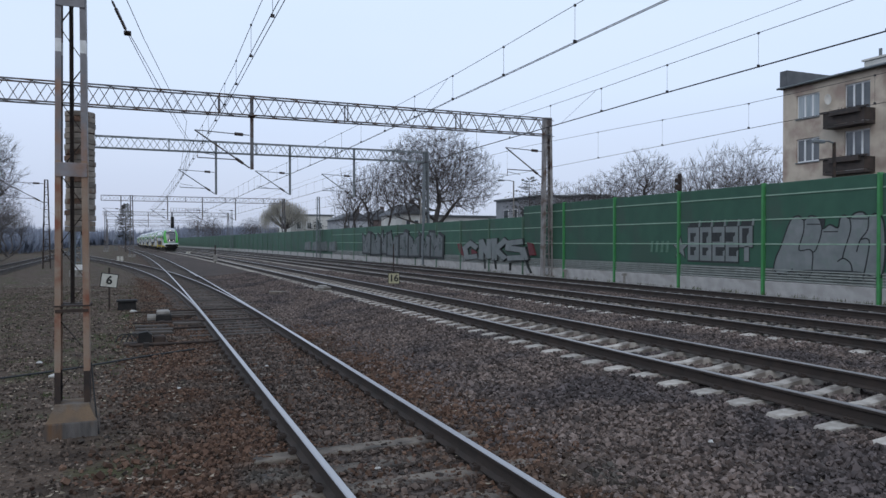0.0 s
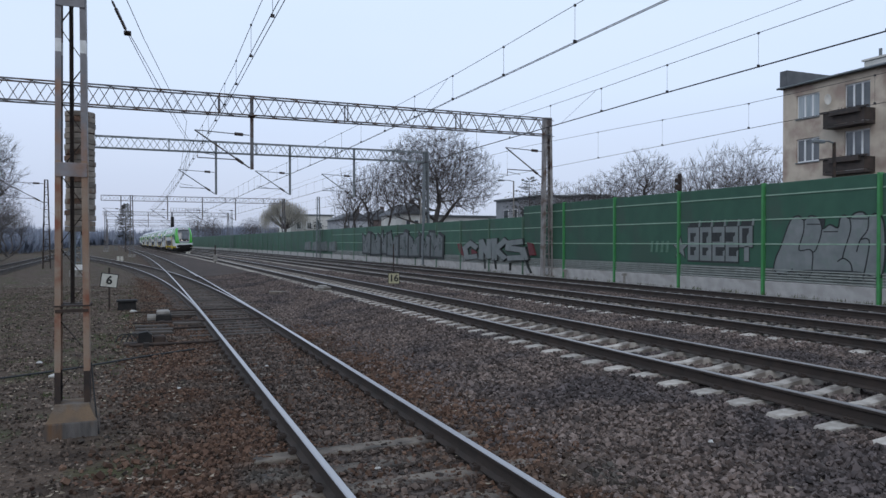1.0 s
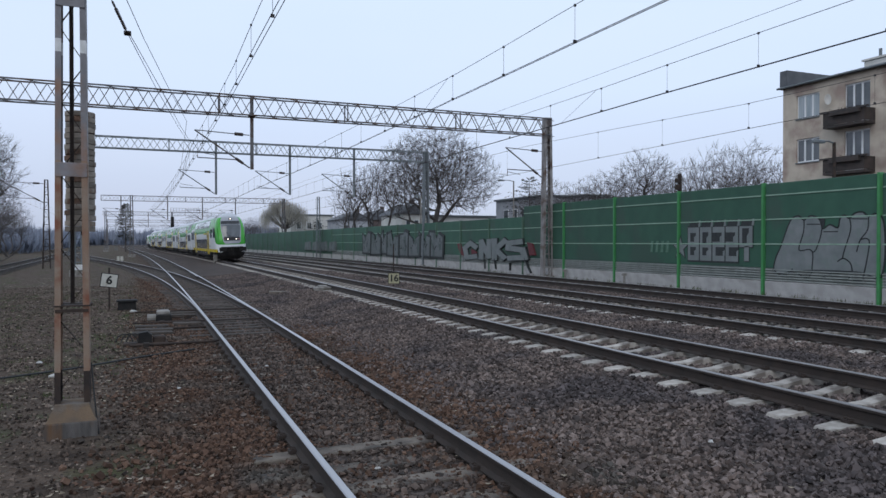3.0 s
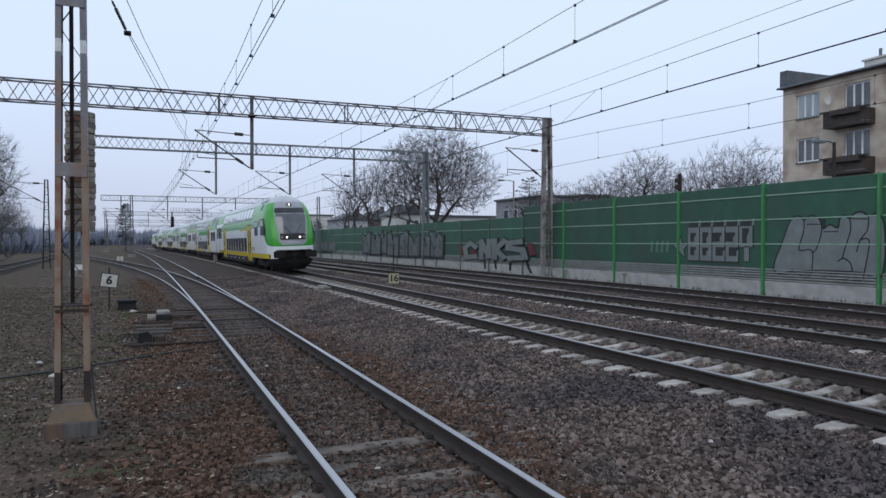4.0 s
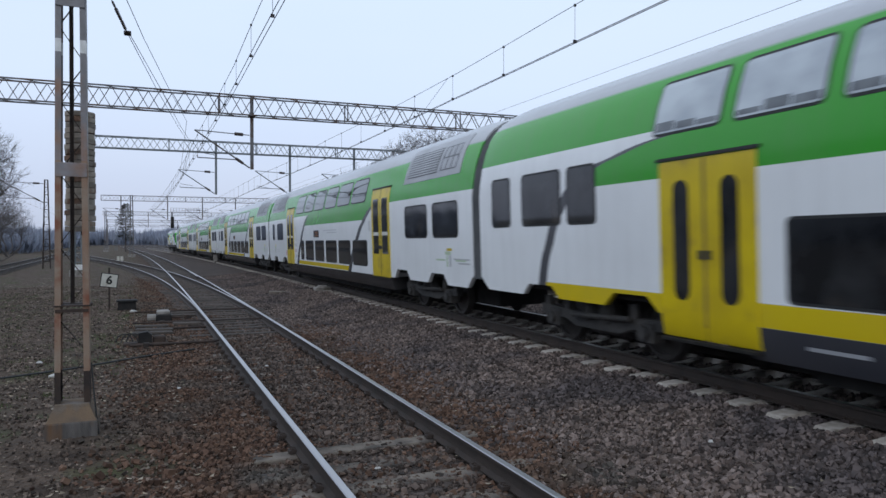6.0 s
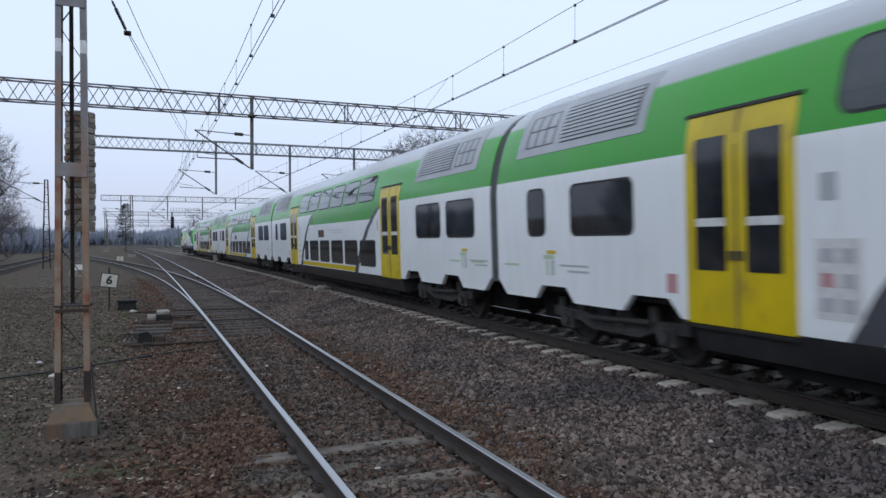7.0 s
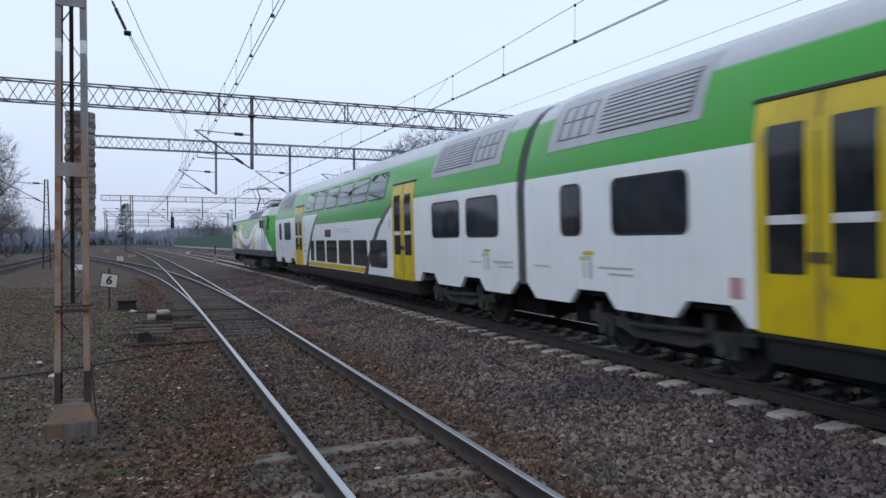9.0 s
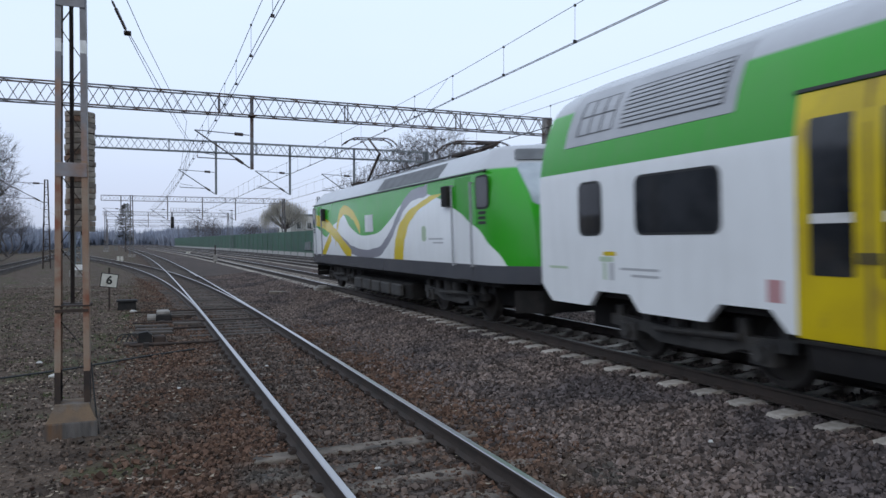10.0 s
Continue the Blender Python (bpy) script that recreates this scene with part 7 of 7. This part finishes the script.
# ---- poles and lamps beyond ----
lp = thing("catenary_mast", "slim lattice catenary mast beside side track", "mast", at=pose(-7.6, 68.0, -0.3))
part("post", lattice_post(7.2, 0.62, 0.28, 0.2, base=-0.2, braces=12, flange=0.07), MAT["mast_dark"], lp)
cantilever(lp, -0.12, 5.25, 3.1, 1.75, 5.7, MAT["mast_dark"])
for x, y, h in ((-11.0, 128.0, 7.0), (-6.5, 190.0, 7.5), (24.3, 82.0, 7.2), (25.2, 150.0, 8.0)):
    m = thing("catenary_mast", "slim lattice catenary mast beside the line", "mast", at=pose(x + (bend(y) if x > 0 else 0), y, -0.3))
    if x > 0:
        m.matrix_basis = pose(19.1 + bend(y), y, -0.3)
    part("post", lattice_post(h, 0.5, 0.3, 0.2, base=-0.2, braces=12, flange=0.07), MAT["galv"], m)
catenary(5.7, ((-10, -10.4), (240, -10.4)), ((-10, 6.4), (240, 6.4)), "contact and messenger wires over the side track", 0.0, 2.5, 5.0, False)


def street_lamp(x, y, h, reach, label, mat="concrete"):
    s = thing("street_lamp", label, "street lamp", at=pose(x, y, 0))
    part("pole", Mesh().tube((0, 0, -0.2), (0, 0, h), 0.11, 0.07, n=10), MAT[mat], s)
    part("arm", Mesh().tube((0, 0, h - 0.05), (-reach * 0.5, 0.05, h + 0.05), 0.04, n=8).tube((-reach * 0.5, 0.05, h + 0.05), (-reach, 0.1, h + 0.05), 0.035, n=8), MAT["galv"], s)
    part("lamp_head", Mesh().bevel_box(-reach - 0.65, -reach + 0.05, 0.0, 0.26, h - 0.05, h + 0.10, 0.05), MAT["galv"], s)


street_lamp(35.5, 66.6, 8.1, 1.1, "grey street lamp on concrete pole behind barrier")
street_lamp(29.2, 23.7, 6.3, 0.55, "grey street lamp on dark pole before apartment block", "mast_dark")
street_lamp(25.5, 67.5, 6.3, 0.0, "plain concrete pole behind the barrier")
tagged(part("pole_stub", Mesh().tube((0, 0, -0.2), (0, 0, 6.0), 0.16, 0.13, n=10).bevel_box(-0.32, -0.1, -0.12, 0.12, 5.0, 5.3, 0.02).bevel_box(-0.3, -0.1, -0.12, 0.12, 5.45, 5.7, 0.02), MAT["mast_dark"], at=pose(30.9, 36.0, 0)), "dark wooden pole with fittings behind barrier", "pole")


# ---- buildings behind the barrier ----
def apartment_block():
    a = thing("apartment_block", "four-storey beige plastered apartment block with balconies", "building", at=pose(40, 0, 0))
    openings = []
    for k in range(4):
        dz = -2.88 * k
        openings += [(33.55, 35.3, 9.85 + dz, 11.4 + dz, "window"), (30.05, 31.75, 9.0 + dz, 11.45 + dz, "balcony")]
    # wall in pieces, so that the openings go through it
    w = Mesh()
    y_edges, z_top = [18.0, 30.05, 31.75, 33.55, 35.3, 36.4], 12.05
    for y0, y1 in zip(y_edges, y_edges[1:]):
        holes = sorted((z0, z1) for a0, a1, z0, z1, _ in openings if abs(a0 - y0) < 1e-6)
        z = -0.5
        for z0, z1 in holes:
            if z0 > z:
                w.box(0, 0.35, y0, y1, max(z, -0.5), z0)
            z = z1
        w.box(0, 0.35, y0, y1, z, z_top)
    w.box(0.35, 12, 36.05, 36.4, -0.5, z_top).box(0.35, 12, 18.0, 18.35, -0.5, z_top).box(11.65, 12, 18.35, 36.05, -0.5, z_top)
    part("wall", w, MAT["plaster"], a)
    r = part("roof", Mesh().box(-0.28, 12.3, 17.7, 36.6, 12.05, 12.18), MAT["roofing"], a)
    part("gutter", Mesh().tube((-0.34, 17.7, 12.08), (-0.34, 36.6, 12.08), 0.07, n=8), MAT["galv"], r)
    part("parapet", Mesh().box(-0.2, 9.0, 35.9, 36.5, 12.18, 13.25), MAT["roofing"], r, "dark sheet-metal parapet")
    part("chimney", Mesh().bevel_box(3.2, 4.6, 30.6, 32.9, 12.22, 13.45, 0.03).box(3.1, 4.7, 30.5, 33.0, 13.45, 13.57), MAT["plaster_white"], r)
    part("vent_pipe", Mesh().tube((3.8, 32.2, 13.57), (3.8, 32.2, 14.2), 0.1, n=8), MAT["galv"], r)
    for y0, y1, z0, z1, kind in openings:
        if z1 < 2:
            continue
        n = 3
        bars = [y0 + (y1 - y0) * i / n for i in range(n + 1)]
        o = part("window", Mesh().box(0.20, 0.24, y0, y1, z0, z1), MAT["window_white"], a, "white-framed three-part window")
        for i, y in enumerate(bars):
            part("frame_post", Mesh().box(0.10, 0.18, max(y0, y - 0.06), min(y1, y + 0.06), z0, z1), MAT["window_white"], o)
        for z in (z0, z1 - 0.09):
            part("frame_rail", Mesh().box(0.095, 0.185, y0, y1, z, z + 0.09), MAT["window_white"], o)
        for i in range(n):
            part("pane", Mesh().box(0.13, 0.145, bars[i] + 0.06, bars[i + 1] - 0.06, z0 + 0.09, z1 - 0.09), MAT["curtain"] if (kind == "window" and z0 > 8) else MAT["pane_dark"], o)
        part("sill", Mesh().box(-0.08, 0.1, y0 - 0.05, y1 + 0.05, z0 - 0.06, z0 - 0.005), MAT["galv"], o)
        if kind == "balcony":
            b = part("balcony", Mesh().box(-0.95, -0.003, 29.7, 32.5, z0 - 0.24, z0 - 0.08), MAT["balcony"], a, "dark weathered balcony with plant boxes")
            g = Mesh().box(-0.95, -0.90, 29.7, 32.5, z0 - 0.06, z0 + 0.70).box(-0.90, -0.01, 29.7, 29.75, z0 - 0.06, z0 + 0.70).box(-0.90, -0.01, 32.45, 32.5, z0 - 0.06, z0 + 0.70)
            part("parapet", g, MAT["balcony"], b)
            part("handrail", Mesh().box(-1.04, -0.84, 29.5, 32.7, z0 + 0.70, z0 + 0.80), MAT["balcony"], b)
            part("planter", Mesh().bevel_box(-1.22, -0.97, 29.9, 31.9, z0 + 0.45, z0 + 0.72, 0.03), MAT["balcony"], b)
            rr = random.Random(int(z0 * 10))
            pl = Mesh()
            for _ in range(90):
                x, y = rr.uniform(-1.2, -1.0), rr.uniform(29.9, 31.9)
                h = rr.uniform(0.05, 0.22)
                pl.add([(x - 0.03, y, z0 + 0.71), (x + 0.03, y + 0.02, z0 + 0.71), (x + rr.uniform(-0.1, 0.1), y + rr.uniform(-0.1, 0.1), z0 + 0.71 + h)], [(0, 1, 2)])
            part("dead_plants", pl, MAT["twig"], b)
    dish = Mesh()
    ringv = lambda r, x: [(x, r * 0.6 * math.cos(t), r * math.sin(t)) for t in [2 * math.pi * i / 16 for i in range(16)]]
    dish.sweep([ringv(0.06, 0.0), ringv(0.28, -0.05), ringv(0.45, -0.14), ringv(0.44, -0.15), ringv(0.27, -0.07), ringv(0.05, -0.02)])
    part("satellite_dish", dish, MAT["plaster_white"], a, "white satellite dish", smooth=True, at=pose(-0.25, 32.75, 10.7, 0, 0, 48) @ Matrix.Scale(0.75, 4))


apartment_block()


def house(x0, x1, y0, y1, h, wall_mat, label, roof="flat", ridge=2.0, windows=()):
    s = thing("house", label, "building", at=pose(x0, y0, 0))
    w, d = x1 - x0, y1 - y0
    part("wall", Mesh().box(0, w, 0, d, -0.5, h), wall_mat, s)
    if roof == "flat":
        part("roof", Mesh().box(-0.25, w + 0.25, -0.25, d + 0.25, h, h + 0.22), MAT["galv"], s)
    else:
        part("roof", Mesh().prism([(-0.4, h), (w + 0.4, h), (w / 2, h + ridge)], 1, -0.3, d + 0.3), MAT["roofing"], s)
        part("chimney", Mesh().bevel_box(w * 0.62, w * 0.62 + 0.6, d * 0.3, d * 0.3 + 0.6, h + 0.3, h + ridge + 0.7, 0.02), MAT["brick_dark"], s)
    for face, u, z, ww, hh in windows:
        if face == "y":
            o = part("window", Mesh().box(u, u + ww, -0.05, 0.02, z, z + hh), MAT["window_white"], s)
            part("pane", Mesh().box(u + 0.08, u + ww - 0.08, -0.062, -0.051, z + 0.08, z + hh - 0.08), MAT["pane_dark"], o)
        else:
            o = part("window", Mesh().box(-0.05, 0.02, u, u + ww, z, z + hh), MAT["window_white"], s)
            part("pane", Mesh().box(-0.062, -0.051, u + 0.08, u + ww - 0.08, z + 0.08, z + hh - 0.08), MAT["pane_dark"], o)


house(43.2, 60.0, 74.0, 86.0, 7.1, MAT["plaster_grey"], "grey flat-roofed house beyond the barrier", windows=[("x", 1.2 + 2.4 * k, 4.6, 1.3, 1.3) for k in range(4)] + [("y", 2.0 + 3.2 * k, 4.6, 1.4, 1.3) for k in range(4)])
house(46.4, 49.6, 70.0, 74.5, 7.0, MAT["plaster_grey"], "low grey flat-roofed house beyond the barrier")
house(32.6, 36.2, 93.5, 103.0, 5.6, MAT["plaster_white"], "small white house with grey roof behind barrier", "gable", 1.5, [("y", 0.5, 3.6, 0.7, 1.2), ("y", 1.7, 3.6, 0.7, 1.2)])
house(36.4, 48.0, 91.0, 99.0, 5.2, MAT["plaster_white"], "long pale low building behind the bare tree", windows=[("y", 1.0 + 2.6 * k, 3.5, 1.3, 0.9) for k in range(4)])
house(29.4, 35.0, 115.5, 124.0, 5.4, MAT["plaster_grey"], "grey rendered house with pitched roof", "gable", 1.3, [("y", 0.8, 3.4, 0.8, 1.2), ("y", 3.2, 3.4, 0.8, 1.2)])
house(25.5, 33.5, 137.0, 150.0, 6.8, MAT["plaster_white"], "pale two-storey flat-roofed house in the distance", "flat", 1.6, [("y", 1.0 + 2.0 * k, 4.2, 0.9, 1.3) for k in range(3)] + [("x", 1.5 + 2.6 * k, 4.2, 1.0, 1.3) for k in range(4)])
house(36.0, 41.0, 121.0, 130.0, 5.6, MAT["brick_dark"], "dark brick house with pitched roof", "gable", 1.8)


# ---- bare winter trees ----
def bare_tree(seed, height, wide, low, points, r=0.3, stems=1, fork=0.2, shell=0.5, fine=0.012, lean=0.9, spray=3):
    """A bare crown: twig ends scattered in a domed hull, each joined to the wood that it reaches soonest; limbs thicken towards the stem."""
    rng = random.Random(seed)
    hull = []
    while len(hull) < points:
        a, q, e = rng.uniform(0, 2 * math.pi), rng.random() ** shell, rng.uniform(-0.75, 1.0)
        ring_r = math.sqrt(1 - min(1.0, e * e)) * q
        lump = 1 + 0.16 * noise.noise((math.cos(a) * 2 + seed, math.sin(a) * 2, e * 2.5))
        x, y, z = wide * ring_r * math.cos(a) * lump, wide * ring_r * math.sin(a) * lump, (low + height) / 2 + (height - low) / 2 * e * q * lump
        if z > low * 0.8 and (e > -0.3 or ring_r > 0.25):
            hull.append((x, y, z))
    pos, parent = [], []
    for k in range(stems):
        ox, oy = (0.0, 0.0) if stems == 1 else (wide * 0.22 * math.cos(k * 2.4), wide * 0.22 * math.sin(k * 2.4))
        n = max(3, int(height * fork / 0.35))
        for i in range(n + 1):
            pos.append((ox * 2 * i / n, oy * 2 * i / n, -0.3 + (height * fork + 0.3) * i / n))
            parent.append(-1 if i == 0 else len(pos) - 2)
    cap = len(pos) + points * 40
    arr, run = np.zeros((cap, 3)), np.zeros(cap)
    count = len(pos)
    arr[:count] = pos
    for i in range(count):
        run[i] = 0.0 if parent[i] < 0 else run[parent[i]] + 0.35
    first = stems * 2
    hull.sort(key=lambda h: math.hypot(h[0], h[1]) + abs(h[2] - height * fork) + rng.uniform(0, height * 0.5))
    for h in hull:
        target = np.array(h)
        gap = np.linalg.norm(arr[first:count] - target, axis=1)
        sink = np.maximum(0.0, arr[first:count, 2] - h[2])
        b = first + int(np.argmin(gap + 0.33 * run[first:count] + lean * sink))
        start, l = arr[b].copy(), float(gap[b - first])
        n = max(1, min(36, int(l / 0.45)))
        bow = np.array([rng.gauss(0, 0.035), rng.gauss(0, 0.035), rng.uniform(-0.04, 0.10)]) * l
        for i in range(1, n + 1):
            t = i / n
            arr[count] = start + (target - start) * t + bow * (4 * t * (1 - t)) * 0.6 + np.array([rng.gauss(0, 0.022), rng.gauss(0, 0.022), rng.gauss(0, 0.022)]) * (t < 1)
            run[count] = run[b] + l / n
            parent.append(b)
            b = count
            count += 1
    load = np.zeros(count)
    kids = np.zeros(count)
    for i in range(count - 1, -1, -1):
        if kids[i] == 0:
            load[i] = 1.0
        if parent[i] >= 0:
            load[parent[i]] += load[i]
            kids[parent[i]] += 1
    rad = np.maximum(fine, r * (load / load.max()) ** 0.52)
    trunk, crown = Mesh(), Mesh()
    for i in range(count):
        p = parent[i]
        if p < 0:
            continue
        thick = rad[i] > r * 0.16
        (trunk if thick else crown).tube(tuple(arr[p]), tuple(arr[i]), float(min(rad[p], rad[i] * 1.35)), float(rad[i]), n=6 if thick else 3, caps=False)
    for i in range(count):
        if load[i] > 3 or parent[i] < 0:
            continue
        along = Vector(arr[i] - arr[parent[i]])
        if along.length < 1e-4:
            continue
        along.normalize()
        for _ in range(spray if load[i] < 2 and kids[i] == 0 else 1):
            way = (along + Vector((rng.gauss(0, 0.38), rng.gauss(0, 0.38), rng.gauss(0.12, 0.3)))).normalized()
            foot, l = Vector(arr[i]), rng.uniform(0.3, 0.85)
            elbow = foot + way * l * 0.5
            tip = elbow + (way + Vector((rng.gauss(0, 0.25), rng.gauss(0, 0.25), 0.2))).normalized() * l * 0.5
            crown.tube(foot, elbow, fine * 0.8, fine * 0.6, n=3, caps=False)
            crown.tube(elbow, tip, fine * 0.6, fine * 0.4, n=3, caps=False)
    make = lambda m, n, mat: (lambda me: (me.from_pydata(m.v, [], m.f), me.materials.append(mat), me)[2])(bpy.data.meshes.new(n))
    return make(trunk, "trunk", MAT["bark"]), make(crown, "crown", MAT["twig"])


def plant(meshes, x, y, scale, spin, label, group="bare trees behind the barrier"):
    t = thing("tree", label, "tree", group, at=pose(x, y, 0, 0, 0, spin) @ Matrix.Scale(scale, 4))
    part("trunk", meshes[0], None, t)
    part("crown", meshes[1], None, t)
    return t


BROAD = bare_tree(7, 14.6, 7.3, 3.2, 5200, 0.44, 1, 0.22, 0.42, 0.010, 0.5, 7)
LIGHT = bare_tree(12, 10.0, 3.0, 3.2, 800, 0.17, 1, 0.3, 0.5, 0.0085, 1.3, 6)
BUSHY = bare_tree(23, 8.6, 3.4, 2.0, 620, 0.10, 4, 0.14, 0.5, 0.009, 1.6, 5)
SMALL = bare_tree(31, 9.0, 2.9, 3.0, 800, 0.18, 1, 0.34, 0.5, 0.009, 0.9, 6)
SLIM = bare_tree(51, 9.6, 2.6, 2.6, 330, 0.11, 2, 0.24, 0.5, 0.0075, 1.6, 4)
BRUSH = bare_tree(44, 5.2, 3.0, 1.0, 380, 0.06, 6, 0.1, 0.6, 0.008, 1.6, 4)
plant(BROAD, 31.6, 79.2, 1.02, 20, "broad bare tree with spreading limbs behind barrier")
for i, (x, y, s, kind) in enumerate(((25.6, 88.0, 1.15, SLIM), (22.9, 85.5, 1.0, SLIM), (28.6, 90.0, 1.3, SLIM), (24.4, 86.0, 1.2, SLIM))):
    plant(kind, x, y, s, 71 * i, "slender bare tree beside the broad one")
for i, (x, y, s, kind) in enumerate(((36.0, 60.5, 0.90, BUSHY), (38.4, 59.6, 0.86, BUSHY), (40.6, 59.0, 0.95, BUSHY), (42.6, 59.5, 1.02, BUSHY), (45.2, 57.5, 1.16, SMALL), (47.6, 58.5, 0.92, BUSHY), (50.6, 57.0, 1.12, BUSHY),
                                     (53.2, 56.2, 1.30, BUSHY), (56.6, 55.6, 1.36, BUSHY), (59.6, 56.9, 1.16, BUSHY))):
    plant(kind, x, y, s, 47 * i, "bare winter tree with upright twigs behind barrier")
for i, (x, y, s) in enumerate(((37.5, 57.0, 1.0), (41.0, 56.0, 1.0), (44.5, 55.0, 0.98), (49.5, 54.0, 1.08), (52.6, 53.4, 1.12), (56.0, 53.0, 1.1), (59.0, 53.0, 1.14))):
    plant(BRUSH, x, y, s, 83 * i, "low tangled bush of bare twigs behind barrier")
for i, (x, y, s, kind) in enumerate(((-14.4, 80.0, 1.25, LIGHT), (-16.4, 84.0, 1.4, LIGHT), (-14.6, 77.0, 1.0, BRUSH), (-14.0, 88.0, 1.0, BRUSH), (-18.5, 78.0, 1.3, SMALL), (-15.8, 104.0, 0.8, BUSHY), (-18.0, 116.0, 0.9, BUSHY), (-16.5, 95.0, 1.0, BUSHY))):
    plant(kind, x, y, s, 61 * i, "bare winter tree beside the side track", "bare trees beside the side track")


for i, (x, y, s) in enumerate(((17.2, 220.0, 1.1), (19.5, 228.0, 1.0), (15.2, 246.0, 1.15), (21.9, 170.0, 0.82), (24.2, 176.0, 0.9), (27.0, 163.0, 0.8))):
    plant(BUSHY, x, y, s, 39 * i, "bare tree far along the barrier", "bare trees far along the barrier")


def conifer(x, y, h, label, seed, widest=2.9):
    rng = random.Random(seed)
    t = thing("tree", label, "tree", at=pose(x, y, 0))
    part("trunk", Mesh().tube((0, 0, -0.2), (0, 0, h * 0.97), 0.16, 0.03, n=7), MAT["bark"], t)
    m = Mesh()
    for i in range(24):
        z = h * (0.22 + 0.78 * i / 24)
        reach = min(widest, (h - z) * 0.85 * widest / 2.9 + 0.35)
        for _ in range(5 if widest > 2 else 13):
            a = rng.uniform(0, 6.28)
            e = Vector((math.cos(a) * reach, math.sin(a) * reach, z + reach * 0.12 + rng.uniform(-0.2, 0.3)))
            s = Vector((0, 0, z))
            for k in range(7):
                p = s.lerp(e, (k + 1) / 7 * rng.uniform(0.8, 1.05))
                w = 0.25 * rng.uniform(0.5, 1.2)
                n = Vector((-math.sin(a), math.cos(a), 0)) * w
                m.add([p + n * 0.3, p - n * 0.3, p + Vector((math.cos(a), math.sin(a), -0.3)) * w, p + Vector((0, 0, w * 0.5)) + n], [(0, 1, 2), (0, 2, 3)])
    me = bpy.data.meshes.new("crown")
    me.from_pydata(m.v, [], m.f)
    me.materials.append(MAT["needle"])
    part("crown", me, None, t)


conifer(41.9, 74.7, 9.4, "dark conifer with sparse boughs beside grey house", 3)
conifer(-3.5, 152.0, 9.2, "slender dark conifer between the diverging lines", 8, 1.4)
conifer(30.0, 134.0, 6.0, "small dark conifer before distant house", 5)


def willow(x, y, h, w, seed):
    rng = random.Random(seed)
    t = thing("tree", "rounded willow with hanging yellowish twigs", "tree", at=pose(x, y, 0))
    trunk, m = Mesh().tube((0, 0, -0.2), (0, 0, h * 0.5), 0.35, 0.22, n=8), Mesh()
    for i in range(60):
        a, r = rng.uniform(0, 6.28), w * math.sqrt(rng.random())
        top = Vector((math.cos(a) * r, math.sin(a) * r, h * (0.62 + 0.38 * math.sqrt(max(0, 1 - (r / w) ** 2))) * rng.uniform(0.9, 1.0)))
        trunk.tube((0, 0, h * 0.42), top, 0.07, 0.02, n=4, caps=False)
        for _ in range(20):
            p = top + Vector((rng.gauss(0, 0.5), rng.gauss(0, 0.5), rng.gauss(0, 0.25)))
            l = rng.uniform(0.8, 3.2)
            m.tube(p, p + Vector((rng.gauss(0, 0.2), rng.gauss(0, 0.2), -l)), 0.022, 0.010, n=3, caps=False)
    make = lambda q, n, mat: (lambda me: (me.from_pydata(q.v, [], q.f), me.materials.append(mat), me)[2])(bpy.data.meshes.new(n))
    part("trunk", make(trunk, "trunk", MAT["bark"]), None, t)
    part("crown", make(m, "crown", MAT["willow"]), None, t)


willow(23.4, 131.3, 9.4, 3.8, 2)


def far_woods():
    """Belts of bare woods with haze put into their pale colour, most along the horizon: fans of thin twigs, joined."""
    rng = random.Random(9)
    m = Mesh()
    # belts from -28 to -178 degrees are unseen, added to darken window reflections
    for a0, a1, d0, d1, h0, h1, n in ((-22, 1.5, 150, 330, 4.0, 8.5, 1500), (-5, 16, 300, 460, 9, 13, 2600), (8, 40, 170, 330, 4, 7.0, 800), (38, 62, 120, 200, 3, 5.0, 250), (-120, -28, 42, 75, 8, 13, 900), (-178, -120, 70, 120, 7, 12, 500), (-16, 13, 480, 720, 10, 17, 1800)):
        for _ in range(n):
            a, d = radians(rng.uniform(a0, a1)), rng.uniform(d0, d1)
            x, y = d * math.sin(a), d * math.cos(a)
            if d0 < 470 and -16 + bend(min(y, 420)) < x < 22 + bend(min(y, 420)):
                continue
            h = rng.uniform(h0, h1) * (0.75 + 0.35 * noise.noise((x * 0.02, y * 0.02, 0)))
            w = h * rng.uniform(0.28, 0.45)
            for _ in range(26):
                b, e = rng.uniform(0, 6.28), rng.uniform(0.0, 1.45)
                tip = (x + w * math.cos(b) * math.cos(e), y + w * math.sin(b) * math.cos(e), h * (0.5 + 0.5 * math.sin(e)) * rng.uniform(0.85, 1.0))
                k = rng.uniform(0.12, 0.3)
                m.add([(x + w * 0.4 * math.cos(b) - k, y, -0.5 if e < 0.7 else h * 0.3), (x + w * 0.4 * math.cos(b) + k, y, h * 0.25), tip], [(0, 1, 2)])
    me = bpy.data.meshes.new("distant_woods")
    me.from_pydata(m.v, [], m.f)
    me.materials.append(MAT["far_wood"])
    tagged(new("distant_woods", me), "haze-tinted bare woods along the horizon and behind the view", "woods", kind="stuff")


far_woods()

motions()
